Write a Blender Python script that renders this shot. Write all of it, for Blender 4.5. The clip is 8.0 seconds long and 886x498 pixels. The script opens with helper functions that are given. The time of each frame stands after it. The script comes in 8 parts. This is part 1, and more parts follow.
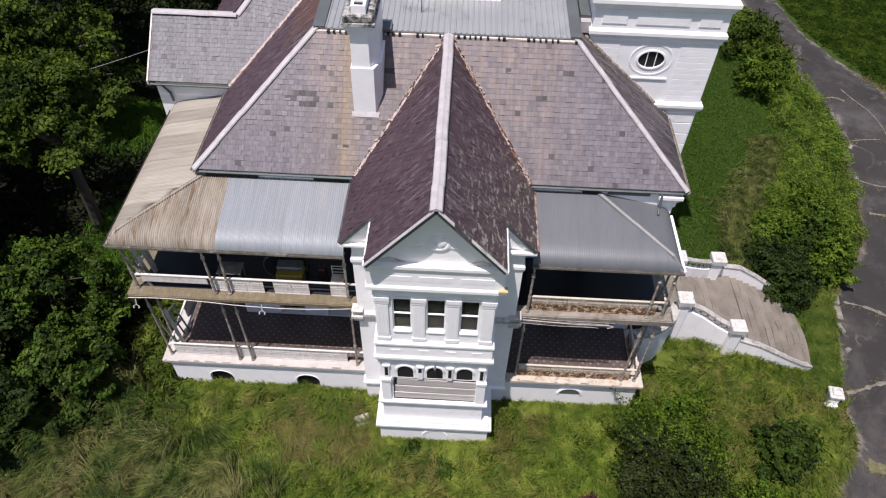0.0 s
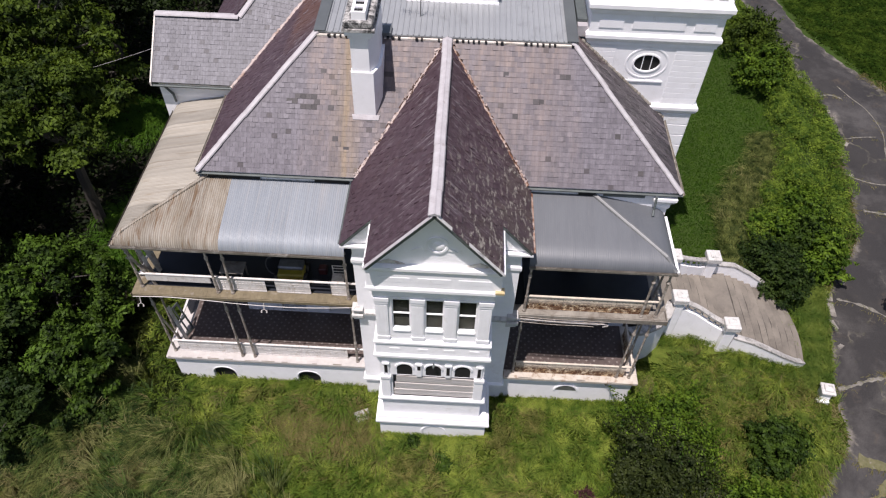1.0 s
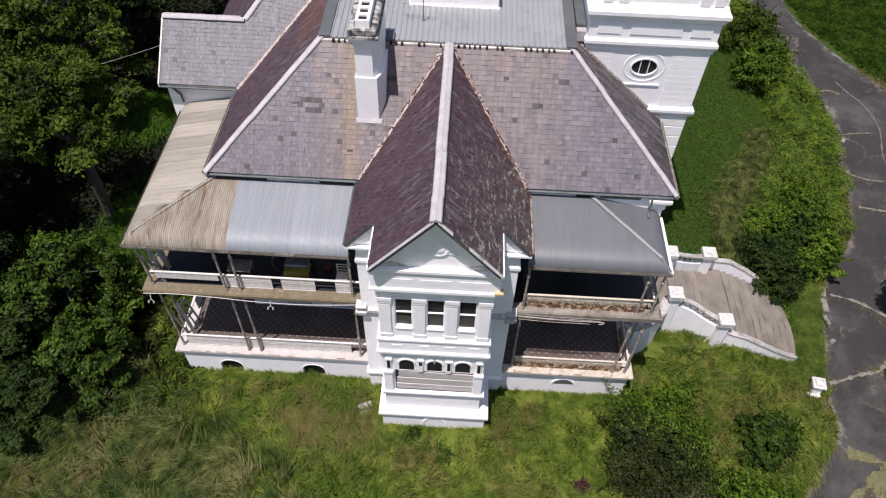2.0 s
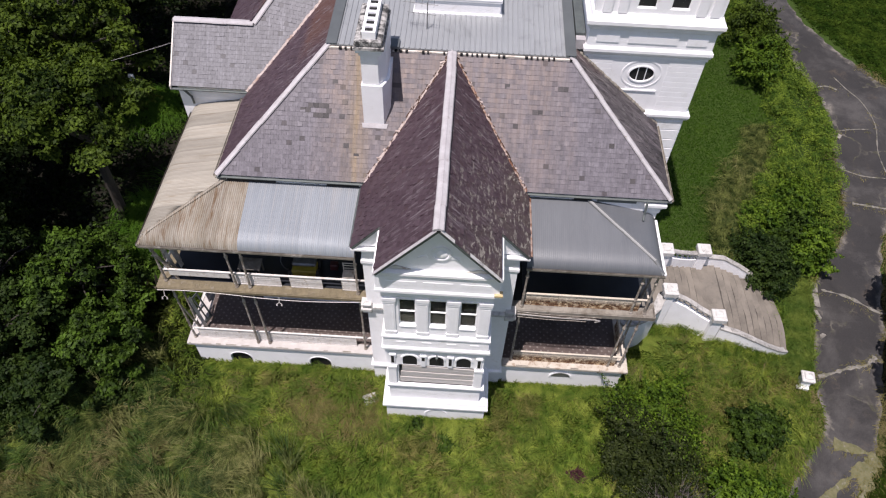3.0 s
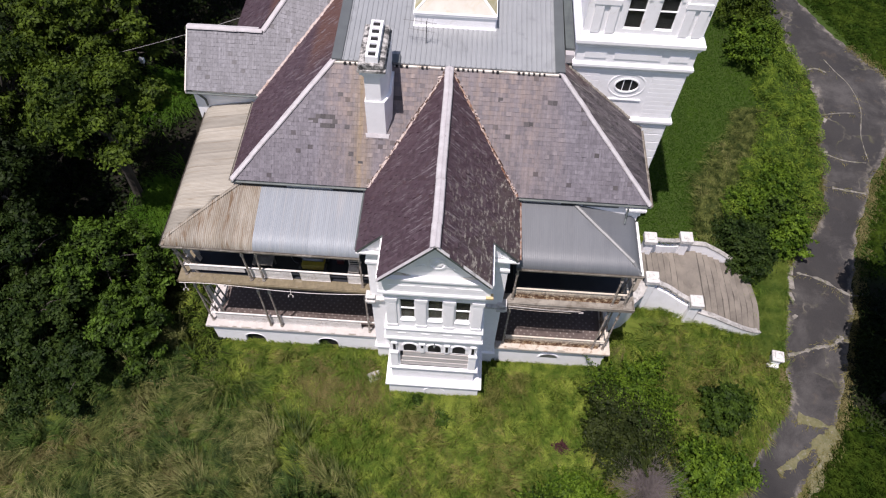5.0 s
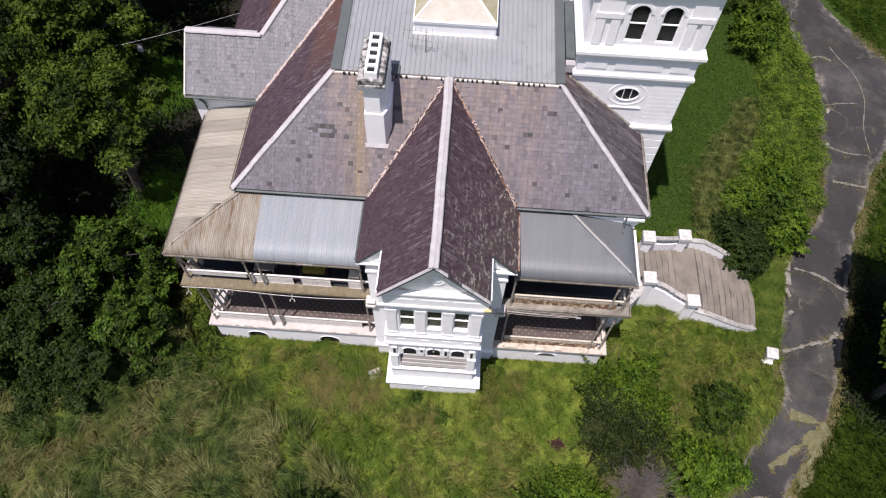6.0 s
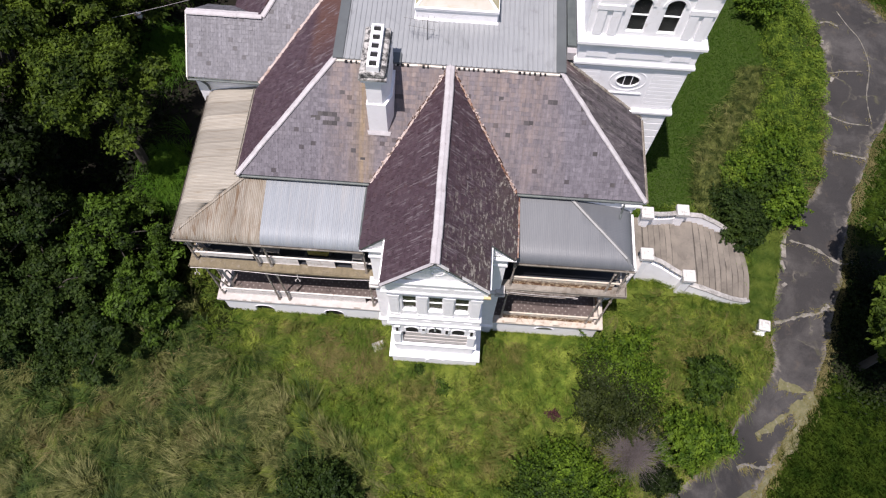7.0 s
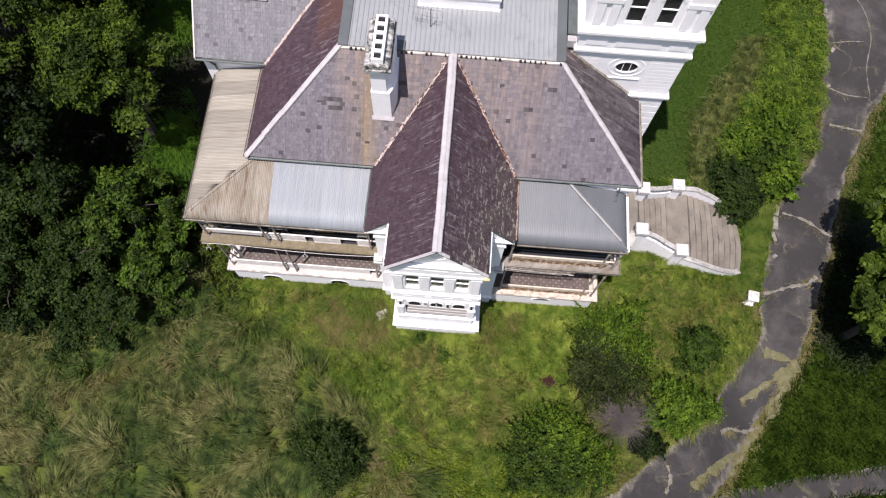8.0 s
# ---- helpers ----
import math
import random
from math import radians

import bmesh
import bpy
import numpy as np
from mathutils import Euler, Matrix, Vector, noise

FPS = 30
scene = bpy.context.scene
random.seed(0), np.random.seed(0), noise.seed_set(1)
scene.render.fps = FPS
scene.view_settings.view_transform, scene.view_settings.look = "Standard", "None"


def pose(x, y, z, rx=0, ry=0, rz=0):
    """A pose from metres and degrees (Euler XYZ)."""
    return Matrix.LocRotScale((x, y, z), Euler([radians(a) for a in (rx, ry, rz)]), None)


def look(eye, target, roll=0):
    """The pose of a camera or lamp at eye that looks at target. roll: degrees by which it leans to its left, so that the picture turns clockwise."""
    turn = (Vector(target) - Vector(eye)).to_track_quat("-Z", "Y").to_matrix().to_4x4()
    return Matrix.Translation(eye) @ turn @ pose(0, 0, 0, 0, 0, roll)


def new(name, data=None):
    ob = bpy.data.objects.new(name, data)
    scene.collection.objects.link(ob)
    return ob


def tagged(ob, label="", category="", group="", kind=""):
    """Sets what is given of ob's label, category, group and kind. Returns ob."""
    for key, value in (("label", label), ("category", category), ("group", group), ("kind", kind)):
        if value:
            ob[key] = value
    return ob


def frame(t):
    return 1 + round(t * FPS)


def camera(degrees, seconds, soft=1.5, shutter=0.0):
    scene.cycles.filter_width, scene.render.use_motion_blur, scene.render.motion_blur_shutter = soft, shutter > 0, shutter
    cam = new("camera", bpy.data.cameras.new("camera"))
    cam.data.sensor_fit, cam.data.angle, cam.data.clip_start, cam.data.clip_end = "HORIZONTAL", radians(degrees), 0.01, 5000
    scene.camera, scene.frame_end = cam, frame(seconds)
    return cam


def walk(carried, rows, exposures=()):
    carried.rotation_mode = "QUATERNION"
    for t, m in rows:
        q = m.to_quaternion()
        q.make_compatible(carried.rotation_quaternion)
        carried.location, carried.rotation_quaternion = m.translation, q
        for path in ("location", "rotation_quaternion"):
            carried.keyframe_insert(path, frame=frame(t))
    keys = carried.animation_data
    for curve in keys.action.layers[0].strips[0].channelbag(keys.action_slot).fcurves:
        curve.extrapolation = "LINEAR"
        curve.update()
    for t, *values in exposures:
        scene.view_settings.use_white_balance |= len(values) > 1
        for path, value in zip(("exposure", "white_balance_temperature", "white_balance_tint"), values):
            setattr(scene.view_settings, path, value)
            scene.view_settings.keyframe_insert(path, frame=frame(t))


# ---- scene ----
cam = camera(65.0, 8.0, soft=1.2)
PATH = [
    (0, (0.472, -13.419, 27.043), (0.445, -12.085, 25.553), 1.9),
    (0.5, (0.483, -13.422, 27.332), (0.46, -12.098, 25.834), 2.0),
    (1, (0.519, -13.467, 27.651), (0.493, -12.154, 26.143), 2.0),
    (1.5, (0.533, -13.495, 28.076), (0.506, -12.198, 26.554), 2.0),
    (3, (0.488, -13.556, 29.9), (0.456, -12.322, 28.326), 2.2),
    (3.5, (0.523, -13.562, 30.685), (0.494, -12.357, 29.089), 2.3),
    (4, (0.582, -13.557, 31.554), (0.552, -12.385, 29.933), 2.3),
    (4.5, (0.597, -13.515, 32.447), (0.568, -12.379, 30.801), 2.4),
    (4.7, (0.605, -13.44, 32.77), (0.576, -12.316, 31.116), 2.4),
    (5.8, (0.611, -11.794, 34.364), (0.58, -10.772, 32.645), 2.4),
    (6, (0.594, -11.541, 34.583), (0.566, -10.538, 32.853), 2.5),
    (6.5, (0.557, -10.771, 35.306), (0.531, -9.84, 33.537), 2.5),
    (7, (0.506, -10.164, 36.13), (0.484, -9.315, 34.319), 2.7),
    (7.5, (0.425, -9.629, 37.043), (0.409, -8.863, 35.196), 3.1),
    (8, (0.409, -9.114, 37.969), (0.394, -8.419, 36.094), 3.3),
]
walk(cam, [(t, look(eye, target, roll)) for t, eye, target, roll in PATH], exposures=[(0, 0.41, 6480, 18.5), (3.5, 0.4, 6480, 19), (4.5, 0.45, 6480, 19.5), (6.5, 0.51, 6490, 19), (8.0, 0.61, 6500, 18.5)])

# ---- world, sun ----
world = bpy.data.worlds.new("sky")
scene.world = world
world.use_nodes = True
wn = world.node_tree.nodes
sky = wn.new("ShaderNodeTexSky")
sky.sky_type = "NISHITA"
sky.sun_disc = False
SUN_TO = Vector((0.185, 0.28, -1.0)).normalized()
sky.sun_elevation = math.asin(-SUN_TO.z)
sky.sun_rotation = math.atan2(-SUN_TO.x, -SUN_TO.y)
sky.air_density, sky.dust_density, sky.ozone_density = 1.0, 1.5, 1.0
world.node_tree.links.new(sky.outputs[0], wn["Background"].inputs[0])
wn["Background"].inputs[1].default_value = 0.08
sun = new("sun", bpy.data.lights.new("sun", "SUN"))
sun.data.energy, sun.data.angle, sun.data.color = 4.6, radians(0.53), (1.0, 0.953, 0.9)
sun.matrix_world = Matrix.Translation((-10, -14, 45)) @ SUN_TO.to_track_quat("-Z", "Y").to_matrix().to_4x4()


# ---- materials ----
def ramp_node(nt, fac, stops):
    r = nt.nodes.new("ShaderNodeValToRGB")
    el = r.color_ramp.elements
    while len(el) < len(stops):
        el.new(0.5)
    for e, (p, c) in zip(el, stops):
        e.position = p
        e.color = (c, c, c, 1) if isinstance(c, (int, float)) else (*c, 1)
    nt.links.new(fac, r.inputs[0])
    return r.outputs[0]


def noise_node(nt, vec, scale, detail=4, rough=0.6, stretch=None, kind="noise", distort=0.0):
    if stretch:
        m = nt.nodes.new("ShaderNodeMapping")
        m.inputs["Scale"].default_value = stretch
        nt.links.new(vec, m.inputs[0])
        vec = m.outputs[0]
    n = nt.nodes.new("ShaderNodeTexNoise")
    n.inputs["Scale"].default_value, n.inputs["Detail"].default_value = scale, detail
    n.inputs["Roughness"].default_value, n.inputs["Distortion"].default_value = rough, distort
    nt.links.new(vec, n.inputs["Vector"])
    return n.outputs[0]


def mix_node(nt, fac, a, b, mode="MIX"):
    m = nt.nodes.new("ShaderNodeMix")
    m.data_type, m.blend_type = "RGBA", mode
    for sock, v in ((m.inputs[0], fac), (m.inputs[6], a), (m.inputs[7], b)):
        if isinstance(v, (int, float)):
            sock.default_value = v if sock == m.inputs[0] else (v, v, v, 1)
        elif isinstance(v, tuple):
            sock.default_value = (*v, 1)
        else:
            nt.links.new(v, sock)
    return m.outputs[2]


def math_node(nt, op, a, b=0.0, clamp=False):
    m = nt.nodes.new("ShaderNodeMath")
    m.operation, m.use_clamp = op, clamp
    for sock, v in ((m.inputs[0], a), (m.inputs[1], b)):
        if isinstance(v, (int, float)):
            sock.default_value = v
        else:
            nt.links.new(v, sock)
    return m.outputs[0]


def start(name, rough=0.6, metal=0.0, spec=0.5):
    m = bpy.data.materials.new(name)
    m.use_nodes = True
    nt = m.node_tree
    b = nt.nodes["Principled BSDF"]
    b.inputs["Roughness"].default_value, b.inputs["Metallic"].default_value = rough, metal
    b.inputs["Specular IOR Level"].default_value = spec
    pos = nt.nodes.new("ShaderNodeNewGeometry").outputs["Position"]
    return m, nt, b, pos


def bump(nt, b, h, strength, dist=0.02):
    n = nt.nodes.new("ShaderNodeBump")
    n.inputs["Strength"].default_value, n.inputs["Distance"].default_value = strength, dist
    nt.links.new(h, n.inputs["Height"])
    nt.links.new(n.outputs[0], b.inputs["Normal"])


def plain(name, c1, c2, scale=3.0, rough=0.6, metal=0.0, stain=None, stain_scale=0.7, stain_at=(0.55, 0.7), stretch=None, relief=0.25, grain=40.0, vary=0.0, islands=False, spec=0.5):
    """Two-tone surface with stains, fine relief and, if asked, a tone that differs from piece to piece."""
    m, nt, b, pos = start(name, rough, metal, spec)
    col = mix_node(nt, ramp_node(nt, noise_node(nt, pos, scale, 5, 0.65, stretch), [(0.35, 0.0), (0.65, 1.0)]), c1, c2)
    if stain:
        col = mix_node(nt, ramp_node(nt, noise_node(nt, pos, stain_scale, 8, 0.72, stretch, distort=0.6), [(stain_at[0], 0.0), (stain_at[1], 1.0)]), col, stain)
    if vary:
        r = nt.nodes.new("ShaderNodeNewGeometry").outputs["Random Per Island"] if islands else nt.nodes.new("ShaderNodeObjectInfo").outputs["Random"]
        col = mix_node(nt, 1.0, col, ramp_node(nt, r, [(0.0, 1 - vary), (1.0, 1 + vary * 0.6)]), "MULTIPLY")
    nt.links.new(col, b.inputs["Base Color"])
    g = noise_node(nt, pos, grain, 4, 0.7, stretch)
    if relief:
        bump(nt, b, g, relief)
    nt.links.new(math_node(nt, "ADD", math_node(nt, "MULTIPLY", g, 0.25), rough - 0.12, True), b.inputs["Roughness"])
    return m


def slate(name, tones, streak=None, lichen=None, islands=True, rough=0.55, runs=None, bands=False, washed=False):
    """Roofing slate: each piece its own tone; streak: colour washed down the slope; lichen: pale growth in patches."""
    m, nt, b, pos = start(name, rough, 0.0, 0.4)
    r = nt.nodes.new("ShaderNodeNewGeometry").outputs["Random Per Island"] if islands else nt.nodes.new("ShaderNodeObjectInfo").outputs["Random"]
    col = ramp_node(nt, r, tones)
    fine = noise_node(nt, pos, 9.0, 6, 0.7)
    col = mix_node(nt, 0.55, col, ramp_node(nt, fine, [(0.3, 0.55), (0.7, 1.35)]), "MULTIPLY")
    if streak:
        sep = nt.nodes.new("ShaderNodeSeparateXYZ")
        nt.links.new(pos, sep.inputs[0])
        wob = math_node(nt, "MULTIPLY", noise_node(nt, pos, 0.9, 4, 0.6, (1, 0.2, 0.2)), 3.2)
        near = math_node(nt, "SUBTRACT", math_node(nt, "ADD", wob, 3.6), math_node(nt, "ABSOLUTE", math_node(nt, "ADD", sep.outputs[0], 0.2)), True)
        up = nt.nodes.new("ShaderNodeMapRange")
        up.inputs[1].default_value, up.inputs[2].default_value = 10.0, 13.4
        up.inputs[3].default_value, up.inputs[4].default_value = 0.4, 1.0
        nt.links.new(sep.outputs[2], up.inputs[0])
        run = ramp_node(nt, noise_node(nt, pos, 2.4, 6, 0.75, (1, 0.16, 0.16), distort=0.3), [(0.38, 0.4), (0.62, 1.0)])
        f = math_node(nt, "MULTIPLY", math_node(nt, "MULTIPLY", math_node(nt, "MULTIPLY", near, up.outputs[0]), run), ramp_node(nt, r, [(0.05, 0.3), (0.5, 0.8), (1.0, 1.0)]))
        col = mix_node(nt, math_node(nt, "MULTIPLY", f, 0.9), col, mix_node(nt, 0.25, streak, col))
        # ochre run washed down beside the chimney
        strip_ = math_node(nt, "SUBTRACT", 1.0, math_node(nt, "MULTIPLY", math_node(nt, "ABSOLUTE", math_node(nt, "ADD", sep.outputs[0], 3.5)), 1.5), True)
        strip_ = math_node(nt, "MULTIPLY", strip_, ramp_node(nt, noise_node(nt, pos, 3.0, 5, 0.7, (1, 0.12, 0.12)), [(0.36, 0.2), (0.6, 1.0)]))
        col = mix_node(nt, math_node(nt, "MULTIPLY", strip_, 0.65), col, (0.2, 0.14, 0.062))
        wash = noise_node(nt, pos, 8.0, 5, 0.75, (1, 0.06, 0.06))
        col = mix_node(nt, 0.8, col, ramp_node(nt, wash, [(0.34, 0.74), (0.66, 1.3)]), "MULTIPLY")
    if runs:
        sep = nt.nodes.new("ShaderNodeSeparateXYZ")
        nt.links.new(pos, sep.inputs[0])
        up = nt.nodes.new("ShaderNodeMapRange")
        up.inputs[1].default_value, up.inputs[2].default_value = 10.4, 13.6
        nt.links.new(sep.outputs[2], up.inputs[0])
        rust = nt.nodes.new("ShaderNodeMapRange")
        rust.inputs[1].default_value, rust.inputs[2].default_value = 12.9, 13.3
        nt.links.new(math_node(nt, "ADD", sep.outputs[2], math_node(nt, "MULTIPLY", noise_node(nt, pos, 1.5, 4), 0.5)), rust.inputs[0])
        far = ramp_node(nt, math_node(nt, "MULTIPLY", math_node(nt, "SUBTRACT", sep.outputs[1], 8.4), 0.6), [(0.0, 0.0), (1.0, 1.0)])
        col = mix_node(nt, math_node(nt, "MULTIPLY", math_node(nt, "MULTIPLY", rust.outputs[0], far), 0.75), col, (0.085, 0.04, 0.028))
        thin = ramp_node(nt, noise_node(nt, pos, 13.0, 3, 0.6, (0.06, 1, 0.06), distort=0.12), [(0.54, 0.0), (0.6, 0.95)])
        gap = ramp_node(nt, noise_node(nt, pos, 2.2, 3, 0.6), [(0.42, 0.0), (0.54, 1.0)])
        col = mix_node(nt, math_node(nt, "MULTIPLY", math_node(nt, "MULTIPLY", thin, gap), up.outputs[0]), col, runs)
    if washed:
        col = mix_node(nt, 1.0, col, ramp_node(nt, noise_node(nt, pos, 8.0, 5, 0.75, (1, 0.06, 0.06)), [(0.36, 0.8), (0.52, 1.0), (0.68, 1.4)]), "MULTIPLY")
    if bands:
        col = mix_node(nt, 1.0, col, ramp_node(nt, noise_node(nt, pos, 4.5, 5, 0.7, (0.12, 1, 0.12), distort=0.2), [(0.36, 0.5), (0.52, 1.0), (0.66, 1.7)]), "MULTIPLY")
    if lichen:
        sep = nt.nodes.new("ShaderNodeSeparateXYZ")
        nt.links.new(pos, sep.inputs[0])
        # thickest low on the slope and towards the front
        low = math_node(nt, "ADD", math_node(nt, "MULTIPLY", sep.outputs[0], 0.2), math_node(nt, "MULTIPLY", sep.outputs[1], -0.045))
        big = math_node(nt, "ADD", noise_node(nt, pos, 0.7, 4, 0.6), low)
        spot = noise_node(nt, pos, 6.0, 6, 0.75, (0.8, 0.5, 1.2))
        f = math_node(nt, "MULTIPLY", ramp_node(nt, big, [(0.5, 0.05), (0.8, 1.0)]), ramp_node(nt, spot, [(0.545, 0.0), (0.59, 0.95)]))
        moss = math_node(nt, "MULTIPLY", ramp_node(nt, big, [(0.62, 0.0), (0.9, 0.6)]), ramp_node(nt, noise_node(nt, pos, 2.0, 5, 0.7), [(0.4, 0.2), (0.6, 1.0)]))
        col = mix_node(nt, math_node(nt, "MULTIPLY", moss, 0.7), col, (0.095, 0.082, 0.06))
        col = mix_node(nt, f, col, lichen)
    nt.links.new(col, b.inputs["Base Color"])
    bump(nt, b, noise_node(nt, pos, 30.0, 5, 0.7, (1, 1, 0.5)), 0.5, 0.01)
    return m


def leafy(name, dark, light, rough=0.6, patch=0.7, through_=0.3, tone=0.6):
    """Leaves and grass: tone by leaf and by patch, with light shining through."""
    m, nt, b, pos = start(name, rough, 0.0, 0.12)
    r = nt.nodes.new("ShaderNodeNewGeometry").outputs["Random Per Island"]
    big = ramp_node(nt, noise_node(nt, pos, patch, 4, 0.6, distort=0.4), [(0.38, 0.0), (0.62, 1.0)])
    f = math_node(nt, "ADD", math_node(nt, "MULTIPLY", r, 1.0 - tone), math_node(nt, "MULTIPLY", big, tone))
    mid = tuple((a * 1.2 + c * 0.8) / 2 for a, c in zip(dark, light))
    col = ramp_node(nt, f, [(0.05, dark), (0.5, mid), (0.95, light)])
    nt.links.new(col, b.inputs["Base Color"])
    tr = nt.nodes.new("ShaderNodeBsdfTranslucent")
    nt.links.new(mix_node(nt, 1.0, col, (1.25, 1.15, 0.5), "MULTIPLY"), tr.inputs[0])
    mx = nt.nodes.new("ShaderNodeMixShader")
    mx.inputs[0].default_value = through_
    nt.links.new(b.outputs[0], mx.inputs[1])
    nt.links.new(tr.outputs[0], mx.inputs[2])
    nt.links.new(mx.outputs[0], nt.nodes["Material Output"].inputs[0])
    return m


WHITE = plain("white_paint", (0.87, 0.865, 0.875), (0.81, 0.805, 0.81), 1.6, 0.55, stain=(0.63, 0.605, 0.56), stain_scale=1.3, stain_at=(0.58, 0.8), relief=0.12, grain=25)
WHITE_WORN = plain("worn_white_paint", (0.66, 0.62, 0.57), (0.54, 0.5, 0.44), 3.0, 0.7, stain=(0.27, 0.2, 0.14), stain_scale=2.6, stain_at=(0.52, 0.68), relief=0.4, grain=30)
WHITE_LEDGE = plain("chalky_white_cement", (0.45, 0.425, 0.405), (0.375, 0.352, 0.333), 3.0, 0.75, stain=(0.22, 0.19, 0.155), stain_scale=5.5, stain_at=(0.6, 0.72), relief=0.4, grain=30)
LEDGE_RUST = plain("rust_streaked_cement_ledge", (0.48, 0.44, 0.38), (0.4, 0.35, 0.285), 3.0, 0.75, stain=(0.17, 0.09, 0.042), stain_scale=3.2, stain_at=(0.54, 0.68), relief=0.4, grain=30)
LACE_WHITE = plain("white_painted_lace_iron", (0.66, 0.635, 0.61), (0.56, 0.53, 0.5), 4.0, 0.6, stain=(0.4, 0.34, 0.28), stain_scale=5.0, stain_at=(0.54, 0.66), relief=0.25, grain=30)
RUSTY = plain("rust_bled_white_iron", (0.6, 0.5, 0.36), (0.42, 0.28, 0.14), 3.0, 0.75, stain=(0.095, 0.04, 0.016), stain_scale=6.0, stain_at=(0.42, 0.54), relief=0.5, grain=40)
def rust_foot(m):
    nt = m.node_tree
    sep = nt.nodes.new("ShaderNodeSeparateXYZ")
    nt.links.new(nt.nodes.new("ShaderNodeNewGeometry").outputs["Position"], sep.inputs[0])
    over = math_node(nt, "SUBTRACT", sep.outputs[2], math_node(nt, "ADD", 1.94, math_node(nt, "MULTIPLY", math_node(nt, "GREATER_THAN", sep.outputs[2], 4.0), 4.42)))
    clean = ramp_node(nt, over, [(0.3, 0.0), (0.62, 0.8)])
    b = nt.nodes["Principled BSDF"]
    old = b.inputs["Base Color"].links[0].from_socket
    nt.links.new(mix_node(nt, clean, old, (0.58, 0.525, 0.44)), b.inputs["Base Color"])
    return m


rust_foot(RUSTY)
EDGE_GREY = plain("silvered_edge_boards", (0.255, 0.234, 0.2), (0.17, 0.153, 0.128), 2.0, 0.8, stain=(0.102, 0.0808, 0.0595), stain_scale=1.5, stain_at=(0.5, 0.68), relief=0.3, vary=0.05)
RIDGE = plain("ridge_capping_paint", (0.41, 0.395, 0.405), (0.33, 0.312, 0.318), 2.5, 0.65, stain=(0.18, 0.145, 0.13), stain_scale=4, stain_at=(0.58, 0.74), relief=0.3)
VALLEY = plain("rusted_valley_iron", (0.459, 0.391, 0.365), (0.34, 0.264, 0.23), 6.0, 0.75, 0.0, stain=(0.23, 0.136, 0.0935), stain_scale=0.55, stain_at=(0.55, 0.66), relief=0.5)
RUST_VALLEY = plain("red_rusted_valley_iron", (0.4, 0.32, 0.28), (0.26, 0.15, 0.095), 6.0, 0.8, 0.0, stain=(0.15, 0.062, 0.03), stain_scale=2.6, stain_at=(0.5, 0.58), relief=0.5)
RUST_DARK = plain("dark_rust", (0.075, 0.034, 0.018), (0.035, 0.02, 0.015), 6.0, 0.85, relief=0.4)
MILDEW = plain("mildewed_white_masonry", (0.5456, 0.5368, 0.5192), (0.44, 0.4312, 0.4092), 3.0, 0.7, stain=(0.1496, 0.1452, 0.132), stain_scale=4.5, stain_at=(0.54, 0.68), relief=0.4)
COPING = plain("grey_worn_coping", (0.46, 0.445, 0.42), (0.3, 0.288, 0.268), 3.0, 0.8, stain=(0.15, 0.142, 0.13), stain_scale=3.2, stain_at=(0.47, 0.66), relief=0.4)
HIP_IRON = plain("pale_grey_hip_iron", (0.17, 0.174, 0.174), (0.136, 0.14, 0.14), 2.0, 0.5, 0.1, relief=0.1)
CREAM_IRON = plain("weathered_cream_iron_front", (0.306, 0.281, 0.238), (0.212, 0.183, 0.14), 1.3, 0.65, 0.0, stain=(0.145, 0.0935, 0.051), stain_scale=1.6, stain_at=(0.5, 0.64), stretch=(4, 0.6, 0.6), relief=0.2, vary=0.14, grain=9)
CREAM_SIDE = plain("weathered_cream_iron_side", (0.315, 0.293, 0.246), (0.23, 0.211, 0.174), 1.3, 0.65, 0.0, stain=(0.17, 0.128, 0.0765), stain_scale=1.0, stain_at=(0.54, 0.72), stretch=(0.3, 7, 0.3), relief=0.2, vary=0.3, grain=9)
def trough_dirt(m, axis, depth=0.45):
    nt = m.node_tree
    sep = nt.nodes.new("ShaderNodeSeparateXYZ")
    pos = nt.nodes.new("ShaderNodeNewGeometry").outputs["Position"]
    nt.links.new(pos, sep.inputs[0])
    w = math_node(nt, "COSINE", math_node(nt, "MULTIPLY", sep.outputs[axis], 2 * math.pi / 0.076))
    b = nt.nodes["Principled BSDF"]
    old = b.inputs["Base Color"].links[0].from_socket
    patch = ramp_node(nt, noise_node(nt, pos, 0.8, 5, 0.7), [(0.35, 0.35), (0.65, 1.0)])
    f = math_node(nt, "MULTIPLY", math_node(nt, "MULTIPLY", ramp_node(nt, math_node(nt, "MULTIPLY", w, -0.5), [(0.0, 0.0), (0.5, 1.0)]), patch), depth)
    nt.links.new(mix_node(nt, f, old, (0.1, 0.08, 0.055)), b.inputs["Base Color"])


trough_dirt(CREAM_IRON, 0, 0.7)
trough_dirt(CREAM_SIDE, 1, 0.5)
ZINC = plain("galvanised_iron", (0.246, 0.268, 0.289), (0.204, 0.225, 0.246), 1.2, 0.5, 0.15, stain=(0.264, 0.268, 0.272), stain_scale=1.0, stain_at=(0.5, 0.7), stretch=(7, 0.3, 0.3), relief=0.1, vary=0.05, grain=9)
GREY_IRON = plain("dull_grey_iron", (0.112, 0.12, 0.129), (0.098, 0.105, 0.114), 1.0, 0.5, 0.1, stain=(0.128, 0.134, 0.141), stain_scale=1.0, stain_at=(0.5, 0.75), stretch=(3, 0.4, 0.4), relief=0.08, vary=0.02, grain=9)
